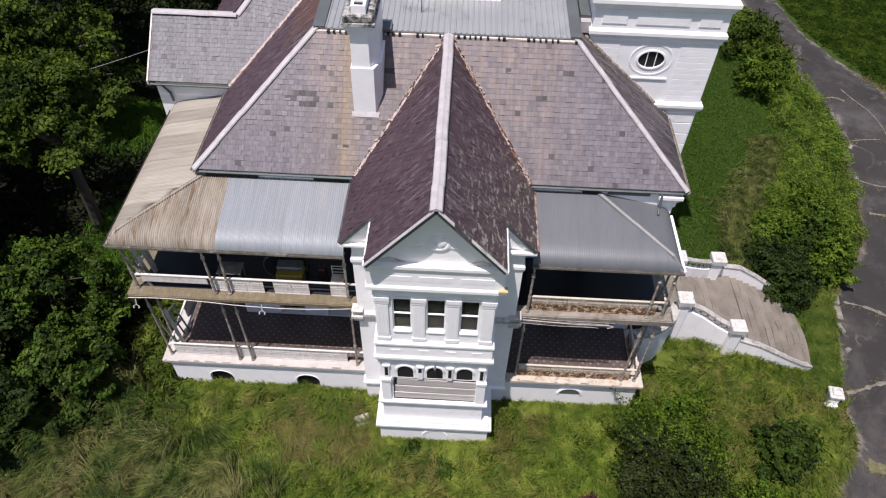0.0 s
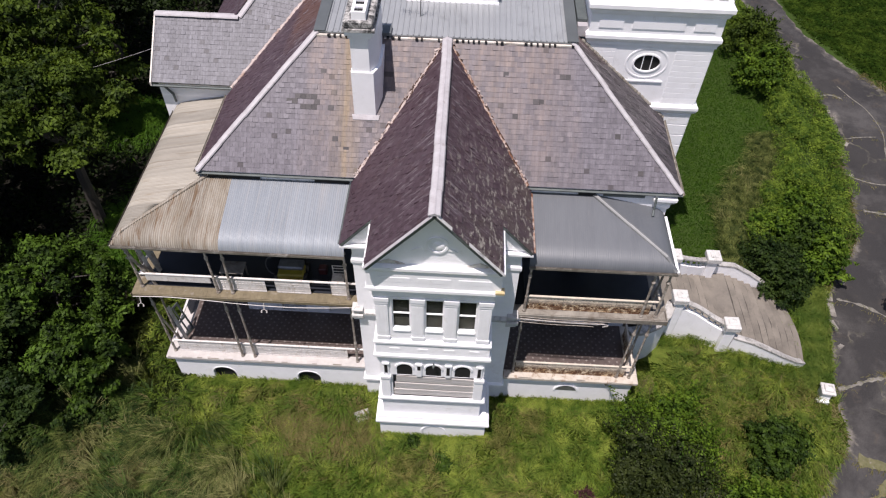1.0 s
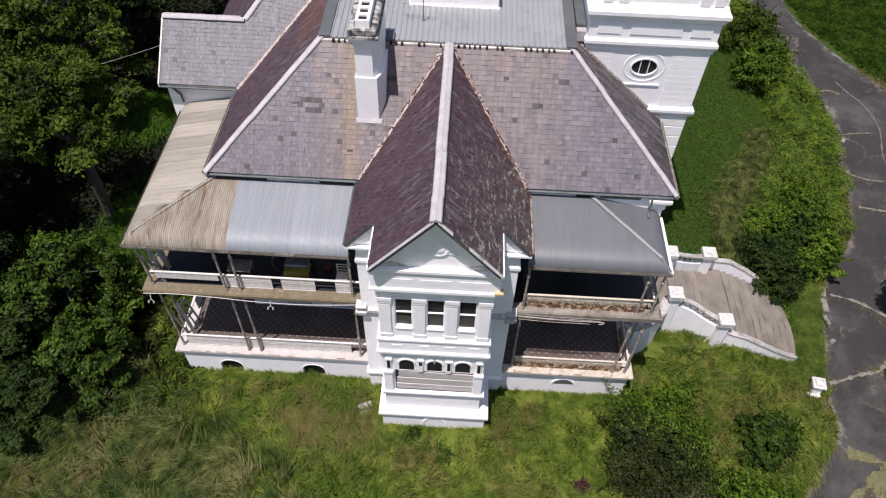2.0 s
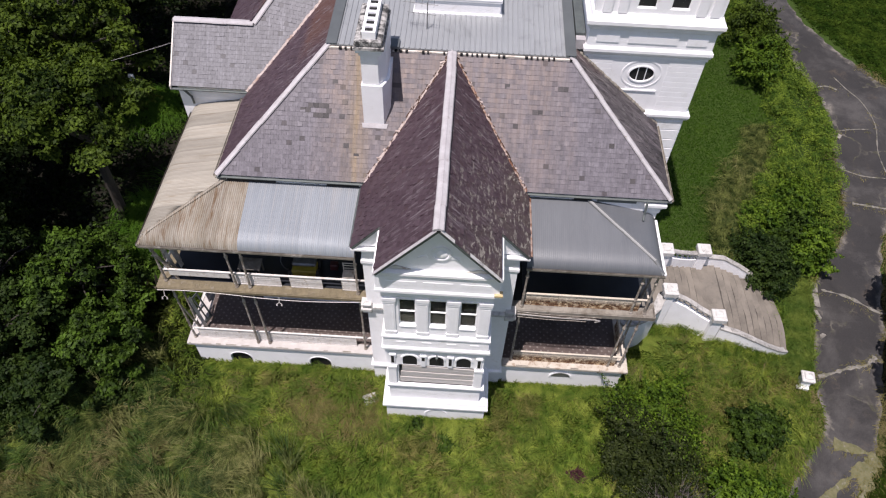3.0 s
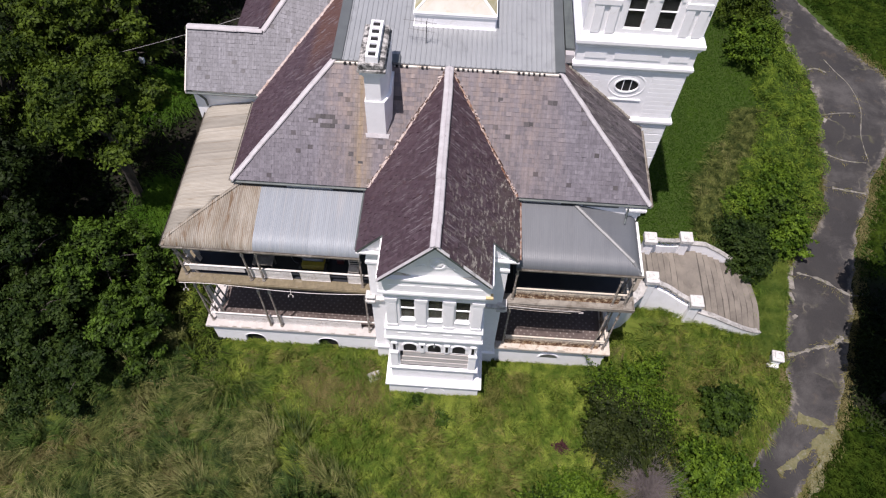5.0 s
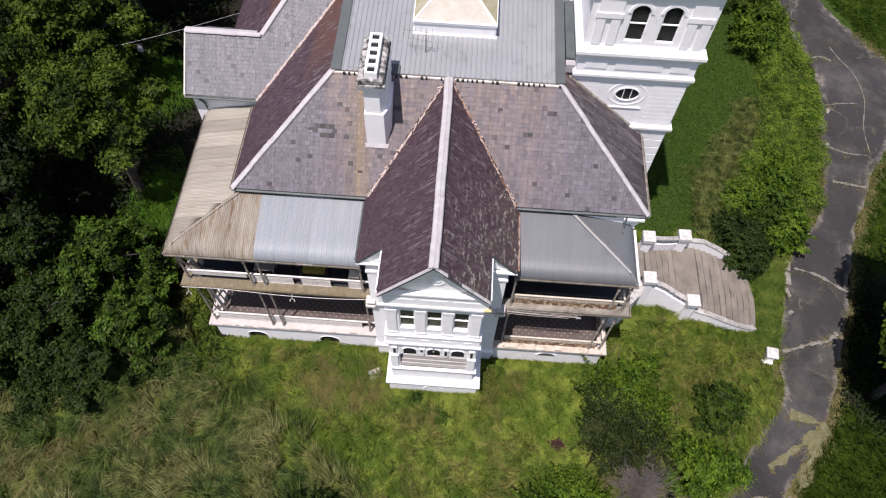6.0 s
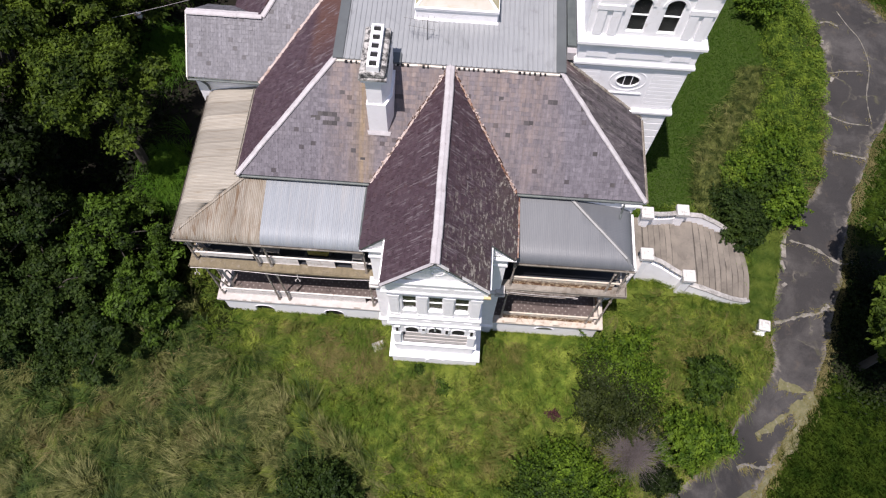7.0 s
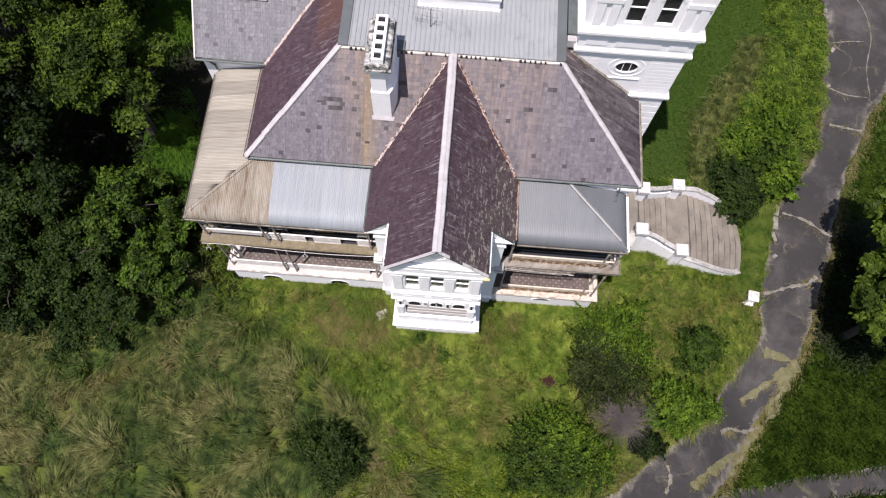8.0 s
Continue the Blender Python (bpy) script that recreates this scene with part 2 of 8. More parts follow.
DECK_IRON = plain("pale_blue_grey_roof_iron", (0.289, 0.302, 0.31), (0.255, 0.268, 0.276), 0.8, 0.42, 0.2, stain=(0.161, 0.167, 0.167), stain_scale=1.2, stain_at=(0.55, 0.8), relief=0.06)
DECK_TRIM = plain("darker_roof_flashing", (0.101, 0.113, 0.116), (0.0833, 0.0918, 0.0952), 1.0, 0.5, 0.2, relief=0.1)
LEAD = plain("dull_lead_flashing", (0.119, 0.137, 0.131), (0.0833, 0.0952, 0.0952), 2.0, 0.55, 0.3, relief=0.2)
POST_IRON = plain("flaking_painted_post", (0.27, 0.235, 0.2), (0.165, 0.132, 0.105), 6.0, 0.6, stain=(0.42, 0.385, 0.34), stain_scale=5, stain_at=(0.48, 0.62), relief=0.4)
BOARDS = plain("weathered_floor_boards", (0.17, 0.14, 0.085), (0.119, 0.0952, 0.0561), 5.0, 0.7, stain=(0.238, 0.208, 0.167), stain_scale=2.5, stain_at=(0.55, 0.7), relief=0.4, vary=0.08)
NAVY = plain("very_dark_floor", (0.017, 0.0195, 0.0272), (0.0119, 0.0136, 0.0187), 2.0, 0.45, relief=0.15)
TILE_DARK = plain("dark_clay_tile", (0.098, 0.074, 0.066), (0.068, 0.05, 0.045), 4.0, 0.5, relief=0.1)
TILE_PALE = plain("pale_clay_inset", (0.2, 0.175, 0.16), (0.14, 0.12, 0.11), 6.0, 0.5, relief=0.1)
GREYBOARD = plain("silvered_timber_board", (0.56, 0.53, 0.505), (0.44, 0.41, 0.385), 4.0, 0.8, stain=(0.26, 0.215, 0.185), stain_scale=2.0, stain_at=(0.58, 0.72), stretch=(0.2, 1, 4), relief=0.4, vary=0.1)
OCHRE = plain("ochre_stained_render", (0.5, 0.4, 0.22), (0.42, 0.32, 0.16), 4.0, 0.7, relief=0.2)
# Near-black that puts missing light into the colour of rooms, slots, vents, flues.
DARK = plain("unlit_black", (0.006, 0.006, 0.0065), (0.004, 0.004, 0.0045), 2.0, 0.8, relief=0)
CURTAIN = plain("dull_blind", (0.05, 0.046, 0.036), (0.035, 0.032, 0.026), 3.0, 0.8, relief=0.2)
CONCRETE = plain("weathered_stair_cement", (0.19, 0.168, 0.138), (0.14, 0.124, 0.104), 1.3, 0.85, stain=(0.1, 0.088, 0.072), stain_scale=1.3, stain_at=(0.5, 0.72), stretch=(1.0, 0.8, 1.0), relief=0.5, vary=0.12)
KERB = plain("weathered_kerb_cement", (0.22, 0.205, 0.18), (0.15, 0.138, 0.12), 5.0, 0.9, stain=(0.09, 0.08, 0.06), stain_scale=4.0, stain_at=(0.55, 0.7), relief=0.5)
STAIR_DIRT = plain("stair_dirt", (0.045, 0.039, 0.032), (0.075, 0.066, 0.054), 4.0, 0.9, relief=0.3)
SOOT = plain("blackened_chimney_render", (0.45, 0.44, 0.42), (0.3, 0.29, 0.28), 3.0, 0.8, stain=(0.03, 0.03, 0.03), stain_scale=4.5, stain_at=(0.42, 0.58), relief=0.5)
YELLOW = plain("yellow_enamel", (0.3, 0.25, 0.025), (0.22, 0.18, 0.02), 3.0, 0.45, relief=0.1)
GREYMETAL = plain("grey_machine_metal", (0.2, 0.205, 0.21), (0.12, 0.12, 0.125), 3.0, 0.45, 0.5, relief=0.1)
BLACK = plain("black_rubber", (0.015, 0.015, 0.015), (0.01, 0.01, 0.01), 3.0, 0.6, relief=0.1)
RED = plain("red_plastic", (0.06, 0.009, 0.01), (0.045, 0.008, 0.008), 3.0, 0.45, relief=0)
ALU = plain("aluminium_rod", (0.12, 0.12, 0.12), (0.09, 0.09, 0.09), 3.0, 0.5, 0.3, relief=0)
BARK = plain("bark", (0.051, 0.04338, 0.0357), (0.0255, 0.02142, 0.01788), 3.0, 0.85, stretch=(1, 1, 0.2), relief=0.6)
TWIG_PALE = plain("pale_dead_wood", (0.42, 0.39, 0.35), (0.3, 0.27, 0.24), 5.0, 0.85, relief=0.3)
TWIG = plain("bare_twigs", (0.2, 0.172, 0.165), (0.135, 0.112, 0.108), 6.0, 0.85, relief=0.2)
GUTTER = plain("weathered_gutter_paint", (0.22, 0.2, 0.17), (0.12, 0.105, 0.085), 3.0, 0.6, stain=(0.45, 0.43, 0.4), stain_scale=1.5, stain_at=(0.55, 0.7), relief=0.2)
SAND = plain("pale_silt", (0.2, 0.187, 0.165), (0.12, 0.112, 0.096), 5.0, 0.9, stain=(0.085, 0.085, 0.05), stain_scale=2.0, stain_at=(0.5, 0.62), relief=0.5)
SEAM_TURF = plain("dry_turf_mat", (0.13, 0.12, 0.062), (0.085, 0.085, 0.036), 4.0, 0.95, stain=(0.19, 0.175, 0.14), stain_scale=3.0, stain_at=(0.55, 0.68), relief=0.6)
DOME = plain("cream_lantern_sheet", (0.306, 0.289, 0.17), (0.264, 0.246, 0.14), 1.5, 0.45, stain=(0.425, 0.408, 0.357), stain_scale=1.2, stain_at=(0.5, 0.7), relief=0.1)
DOME_PALE = plain("bleached_lantern_sheet", (0.365, 0.348, 0.302), (0.315, 0.293, 0.246), 1.2, 0.5, stain=(0.289, 0.264, 0.187), stain_scale=1.4, stain_at=(0.52, 0.7), relief=0.15)

PLUM = [(0.0, (0.0416, 0.0238, 0.0306)), (0.5, (0.051, 0.0306, 0.0391)), (0.9, (0.062, 0.0399, 0.0493)), (1.0, (0.0467, 0.0255, 0.0298))]
MAUVE = [(0.0, (0.04028, 0.03445, 0.03763)), (0.018, (0.05406, 0.04558, 0.05088)), (0.03, (0.09752, 0.08851, 0.1023)), (0.5, (0.1124, 0.1023, 0.1177)), (1.0, (0.1314, 0.1208, 0.1378))]
GREYS = [(0.0, (0.06, 0.056, 0.062)), (0.04, (0.07, 0.066, 0.072)), (0.06, (0.105, 0.103, 0.116)), (1.0, (0.132, 0.13, 0.145))]
SLATE_FRONT = slate("mauve_slate", MAUVE, streak=(0.194, 0.14, 0.108))
SLATE_FRONT_PIECE = slate("mauve_slate_piece", MAUVE, streak=(0.194, 0.14, 0.108), islands=False)
SLATE_PLUM = slate("plum_slate", PLUM, runs=(0.145, 0.123, 0.132))
SLATE_LICHEN = slate("plum_slate_with_lichen", PLUM, lichen=(0.25, 0.232, 0.2), runs=(0.145, 0.123, 0.132))
GREYPLUM = [(0.0, (0.0382, 0.0323, 0.034)), (0.06, (0.0425, 0.0357, 0.0374)), (0.08, (0.0612, 0.051, 0.0561)), (1.0, (0.0816, 0.0706, 0.0748))]
SLATE_GREYPLUM = slate("greyed_plum_slate", GREYPLUM, runs=(0.17, 0.157, 0.149), bands=True)
SLATE_DARK = plain("dark_patch_slate", (0.0425, 0.0374, 0.0391), (0.0638, 0.0561, 0.0561), 3.0, 0.6, relief=0.3, vary=0.45)
SLATE_GREY = slate("grey_slate", GREYS, washed=True)

LEAF_A = leafy("broad_leaf", (0.0045, 0.0134, 0.0018), (0.088, 0.134, 0.014), tone=0.55, through_=0.22)
LEAF_T = leafy("thicket_leaf", (0.003, 0.009, 0.0016), (0.072, 0.132, 0.014), patch=0.9, tone=0.6, through_=0.13)
LEAF_D = leafy("deep_shrub_leaf", (0.00616, 0.01672, 0.00352), (0.03696, 0.0616, 0.01056), tone=0.4, through_=0.2)
# leaf tone kept near black so that it carries the wood's deep shade
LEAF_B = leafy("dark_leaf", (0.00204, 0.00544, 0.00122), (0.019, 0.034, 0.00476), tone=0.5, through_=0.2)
LEAF_F = leafy("feathery_dark_leaf", (0.007344, 0.01285, 0.00306), (0.0355, 0.04774, 0.0104), patch=1.5, tone=0.5, through_=0.15)
LEAF_RED = leafy("purple_leaf", (0.0255, 0.0102, 0.0119), (0.0935, 0.0382, 0.0425), tone=0.4, through_=0.2)
LEAF_S = leafy("shrub_leaf", (0.0051, 0.0153, 0.00221), (0.0527, 0.0918, 0.01063), patch=1.5, tone=0.6, through_=0.15)
LEAF_C = leafy("bright_shrub_leaf", (0.0135, 0.038, 0.0032), (0.112, 0.182, 0.015), patch=1.5, tone=0.6, through_=0.2)
GRASS_LAWN = leafy("lawn_blade", (0.058, 0.108, 0.0115), (0.235, 0.288, 0.049), patch=1.5, tone=0.85)
GRASS_STRAW = leafy("straw_lawn_blade", (0.07, 0.09, 0.016), (0.225, 0.203, 0.068), 0.7, patch=1.5, tone=0.8)
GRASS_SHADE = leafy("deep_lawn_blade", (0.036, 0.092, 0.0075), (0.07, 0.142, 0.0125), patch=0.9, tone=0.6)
GRASS_MID = leafy("mid_lawn_blade", (0.04704, 0.0952, 0.01008), (0.168, 0.2352, 0.03248), patch=1.5, tone=0.75)
GRASS_FIELD = leafy("field_blade", (0.026, 0.06, 0.007), (0.088, 0.14, 0.018), patch=0.9, tone=0.8, through_=0.2)
GRASS_TALL = leafy("tall_grass_blade", (0.0186, 0.03348, 0.00558), (0.1348, 0.1535, 0.04185), patch=2.0, tone=0.85, through_=0.2)
GRASS_PALE = leafy("pale_tall_blade", (0.0558, 0.06975, 0.01674), (0.2093, 0.2065, 0.07905), patch=2.0, tone=0.8, through_=0.2)
GRASS_DEEP = leafy("deep_tall_blade", (0.012, 0.03, 0.005), (0.07, 0.115, 0.021), patch=2.0, tone=0.8, through_=0.2)
GRASS_CLUMP = leafy("clump_blade", (0.04704, 0.0896, 0.01232), (0.1512, 0.196, 0.03696), patch=0.9, tone=0.7)
GRASS_DIM = leafy("wood_edge_blade", (0.0238, 0.0382, 0.0085), (0.068, 0.085, 0.0255), patch=0.8, tone=0.75)
GRASS_DEAD = leafy("dead_blade", (0.085, 0.088, 0.022), (0.2, 0.168, 0.068), 0.7, patch=1.2, tone=0.6)
GRASS_DRY = leafy("dry_grass_blade", (0.0978, 0.0952, 0.0306), (0.212, 0.183, 0.085), 0.7, patch=0.9, tone=0.7)
BANK_WEED = leafy("bank_weed_leaf", (0.022, 0.058, 0.006), (0.165, 0.235, 0.027), patch=1.8, tone=0.75, through_=0.2)
WEED = leafy("weed_leaf", (0.051, 0.0935, 0.0085), (0.212, 0.264, 0.0238), patch=1.2, tone=0.65)


def ground_material():
    m, nt, b, pos = start("overgrown_lawn_soil", 0.9, 0.0, 0.2)
    big = noise_node(nt, pos, 0.16, 4, 0.6, distort=0.5)
    mid = noise_node(nt, pos, 1.1, 5, 0.7)
    fine = noise_node(nt, pos, 14.0, 5, 0.75)
    col = mix_node(nt, ramp_node(nt, mid, [(0.35, 0.0), (0.65, 1.0)]), (0.068, 0.0978, 0.0119), (0.0978, 0.119, 0.0187))
    col = mix_node(nt, ramp_node(nt, big, [(0.48, 0.0), (0.66, 0.7)]), col, (0.0765, 0.0697, 0.0255))
    sep = nt.nodes.new("ShaderNodeSeparateXYZ")
    nt.links.new(pos, sep.inputs[0])
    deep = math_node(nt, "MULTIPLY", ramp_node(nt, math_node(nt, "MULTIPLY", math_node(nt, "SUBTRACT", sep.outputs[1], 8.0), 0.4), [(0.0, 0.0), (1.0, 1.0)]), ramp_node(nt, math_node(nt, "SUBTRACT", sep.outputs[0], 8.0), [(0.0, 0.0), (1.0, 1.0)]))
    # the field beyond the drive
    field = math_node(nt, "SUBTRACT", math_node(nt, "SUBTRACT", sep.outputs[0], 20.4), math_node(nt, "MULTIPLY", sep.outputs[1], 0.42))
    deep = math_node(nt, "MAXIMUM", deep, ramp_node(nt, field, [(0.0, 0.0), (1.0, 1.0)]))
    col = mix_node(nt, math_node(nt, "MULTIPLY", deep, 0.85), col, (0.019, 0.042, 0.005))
    # tree shade painted into the soil, by the wood and under the grove
    shade_mask = math_node(nt, "MULTIPLY", ramp_node(nt, math_node(nt, "MULTIPLY", math_node(nt, "SUBTRACT", -12.6, sep.outputs[0]), 0.6), [(0.0, 0.0), (1.0, 1.0)]), ramp_node(nt, math_node(nt, "MULTIPLY", math_node(nt, "SUBTRACT", sep.outputs[1], 3.2), 0.5), [(0.0, 0.0), (1.0, 1.0)]))
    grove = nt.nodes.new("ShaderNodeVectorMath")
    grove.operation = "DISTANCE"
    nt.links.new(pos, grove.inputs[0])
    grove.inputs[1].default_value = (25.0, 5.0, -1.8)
    shade_mask = math_node(nt, "MAXIMUM", shade_mask, ramp_node(nt, math_node(nt, "MULTIPLY", grove.outputs["Value"], 0.1), [(0.4, 0.9), (0.55, 0.0)]))
    col = mix_node(nt, shade_mask, col, (0.0102, 0.00935, 0.00595))
    col = mix_node(nt, 1.0, col, ramp_node(nt, fine, [(0.3, 0.75), (0.7, 1.2)]), "MULTIPLY")
    nt.links.new(col, b.inputs["Base Color"])
    bump(nt, b, fine, 0.6, 0.04)
    return m


def asphalt_material():
    m, nt, b, pos = start("cracked_asphalt", 0.85, 0.0, 0.3)
    fine = noise_node(nt, pos, 25.0, 4, 0.7)
    col = mix_node(nt, ramp_node(nt, noise_node(nt, pos, 0.35, 5, 0.65, distort=0.4), [(0.35, 0.0), (0.65, 1.0)]), (0.021, 0.0198, 0.0196), (0.035, 0.0328, 0.0315))
    # relaid patches, worn grey areas, brown wash
    col = mix_node(nt, ramp_node(nt, noise_node(nt, pos, 0.16, 2, 0.4, distort=1.2), [(0.53, 0.0), (0.55, 0.55)]), col, (0.0263, 0.0251, 0.0255))
    col = mix_node(nt, ramp_node(nt, noise_node(nt, pos, 0.27, 7, 0.72, distort=0.3), [(0.5, 0.0), (0.66, 0.7)]), col, (0.0723, 0.068, 0.0646))
    col = mix_node(nt, ramp_node(nt, noise_node(nt, pos, 0.6, 7, 0.78, distort=0.3), [(0.57, 0.0), (0.7, 0.7)]), col, (0.0765, 0.0595, 0.0442))
    # silt and gravel creeping in from the verges
    at = nt.nodes.new("ShaderNodeAttribute")
    at.attribute_name = "verge"
    reach = math_node(nt, "ADD", at.outputs["Fac"], math_node(nt, "MULTIPLY", math_node(nt, "SUBTRACT", noise_node(nt, pos, 0.55, 7, 0.75, distort=0.5), 0.5), 1.5))
    silt = mix_node(nt, ramp_node(nt, noise_node(nt, pos, 3.0, 5, 0.7), [(0.4, 0.0), (0.6, 1.0)]), (0.106, 0.0952, 0.0782), (0.178, 0.162, 0.14))
    col = mix_node(nt, ramp_node(nt, reach, [(0.8, 0.0), (0.92, 0.3), (1.12, 0.8)]), col, silt)
    v = nt.nodes.new("ShaderNodeTexVoronoi")
    v.feature = "DISTANCE_TO_EDGE"
    v.inputs["Scale"].default_value = 0.3
    w = nt.nodes.new("ShaderNodeVectorMath")
    wob = nt.nodes.new("ShaderNodeTexNoise")
    wob.inputs["Scale"].default_value, wob.inputs["Detail"].default_value = 0.9, 6
    nt.links.new(pos, wob.inputs["Vector"])
    w.operation = "MULTIPLY_ADD"
    w.inputs[1].default_value = (2.6, 2.6, 0)
    nt.links.new(wob.outputs["Color"], w.inputs[0])
    nt.links.new(pos, w.inputs[2])
    nt.links.new(w.outputs[0], v.inputs["Vector"])
    crack = ramp_node(nt, v.outputs["Distance"], [(0.008, 1.0), (0.03, 0.0)])
    crack = math_node(nt, "MULTIPLY", crack, ramp_node(nt, noise_node(nt, pos, 0.4, 3), [(0.5, 0.0), (0.62, 0.7)]))
    col = mix_node(nt, crack, col, mix_node(nt, ramp_node(nt, noise_node(nt, pos, 2.0), [(0.45, 0.0), (0.6, 1.0)]), (0.136, 0.123, 0.102), (0.068, 0.068, 0.0298)))
    col = mix_node(nt, 1.0, col, ramp_node(nt, fine, [(0.3, 0.75), (0.7, 1.2)]), "MULTIPLY")
    nt.links.new(col, b.inputs["Base Color"])
    bump(nt, b, fine, 0.4, 0.02)
    return m


def glass_material():
    m, nt, b, pos = start("window_glass", 0.05, 0.0, 0.5)
    b.inputs["Base Color"].default_value = (0.8, 0.84, 0.84, 1)
    b.inputs["IOR"].default_value = 1.15
    b.inputs["Transmission Weight"].default_value = 1.0
    return m


SOIL, ASPHALT, GLASS = ground_material(), asphalt_material(), glass_material()


# ---- mesh helpers ----
def part(name, bm, material, parent=None, label="", normals=True):
    """Links a bmesh as one mesh object under a thing or a part."""
    if normals:
        bmesh.ops.recalc_face_normals(bm, faces=bm.faces)
    me = bpy.data.meshes.new(name)
    bm.to_mesh(me)
    bm.free()
    me.materials.append(material)
    ob = new(name, me)
    ob.parent = parent
    return tagged(ob, label)


def raw(name, verts, faces, material, parent=None, label=""):
    me = bpy.data.meshes.new(name)
    me.from_pydata(verts, [], faces)
    me.materials.append(material)
    ob = new(name, me)
    ob.parent = parent
    return tagged(ob, label)


def share(name, ob, m, parent):
    """Another object on the same mesh."""
    o = new(name, ob.data)
    o.parent = parent
    o.matrix_basis = m
    if "label" in ob:
        o["label"] = ob["label"]
    return o


def thing(name, label, category, at=(0, 0, 0), group="", kind=""):
    ob = new(name)
    ob.location = at
    ob.empty_display_size = 0.3
    return tagged(ob, label, category, group, kind)


def box(bm, x0, x1, y0, y1, z0, z1, m=None):
    vs = [bm.verts.new((x, y, z)) for x in (x0, x1) for y in (y0, y1) for z in (z0, z1)]
    for f in ((0, 1, 3, 2), (4, 6, 7, 5), (0, 4, 5, 1), (2, 3, 7, 6), (0, 2, 6, 4), (1, 5, 7, 3)):
        bm.faces.new([vs[i] for i in f])
    if m is not None:
        bmesh.ops.transform(bm, matrix=m, verts=vs)
    return vs


def bevelled(bm, x0, x1, y0, y1, z0, z1, r=0.015, m=None):
    vs = box(bm, x0, x1, y0, y1, z0, z1)
    es = list({e for v in vs for e in v.link_edges})
    out = bmesh.ops.bevel(bm, geom=es, offset=r, segments=1, affect="EDGES")
    if m is not None:
        bmesh.ops.transform(bm, matrix=m, verts=out["verts"])


def solid(bm, pts, off):
    """A slab: the polygon pts, and the same moved by off."""
    off = Vector(off)
    a = [bm.verts.new(p) for p in pts]
    b = [bm.verts.new(Vector(p) + off) for p in pts]
    bm.faces.new(a)
    bm.faces.new(b[::-1])
    for i in range(len(a)):
        j = (i + 1) % len(a)
        bm.faces.new((a[i], b[i], b[j], a[j]))


def rod(bm, p, q, r0, r1=None, n=8):
    p, q = Vector(p), Vector(q)
    r1 = r0 if r1 is None else r1
    m = (q - p).to_track_quat("Z", "Y").to_matrix().to_4x4()
    m.translation = (p + q) / 2
    bmesh.ops.create_cone(bm, cap_ends=True, segments=n, radius1=r0, radius2=r1, depth=(q - p).length, matrix=m)


def tube(bm, line, r, n=6):
    """One continuous round tube along a line."""
    line = [Vector(p) for p in line]
    rings = []
    for i, p in enumerate(line):
        d = (line[min(i + 1, len(line) - 1)] - line[max(i - 1, 0)]).normalized()
        u = d.cross(Vector((0, 1, 0.01))).normalized()
        v = d.cross(u)
        rings.append([bm.verts.new(p + (u * math.cos(2 * math.pi * k / n) + v * math.sin(2 * math.pi * k / n)) * r) for k in range(n)])
    for a, b in zip(rings, rings[1:]):
        for k in range(n):
            bm.faces.new((a[k], a[(k + 1) % n], b[(k + 1) % n], b[k]))
    bm.faces.new(rings[0])
    bm.faces.new(rings[-1][::-1])


def turned(bm, x, y, profile, n=12):
    """A turned shape round a vertical axis: (radius, height) pairs."""
    rings = [[bm.verts.new((x + r * math.cos(2 * math.pi * i / n), y + r * math.sin(2 * math.pi * i / n), z)) for i in range(n)] for r, z in profile]
    for a, b in zip(rings, rings[1:]):
        for i in range(n):
            bm.faces.new((a[i], a[(i + 1) % n], b[(i + 1) % n], b[i]))
    bm.faces.new(rings[0][::-1])
    bm.faces.new(rings[-1])


def band(bm, x0, x1, y, profile, back):
    """A moulding along a front that faces -y: (out, z) pairs, returned along both sides to y = back."""
    loops = []
    for o, z in profile:
        loops.append([bm.verts.new(p) for p in ((x0 - o, back, z), (x0 - o, y - o, z), (x1 + o, y - o, z), (x1 + o, back, z))])
    for a, b in zip(loops, loops[1:]):
        for i in range(3):
            bm.faces.new((a[i], a[i + 1], b[i + 1], b[i]))
    bm.faces.new(loops[0])
    bm.faces.new(loops[-1][::-1])


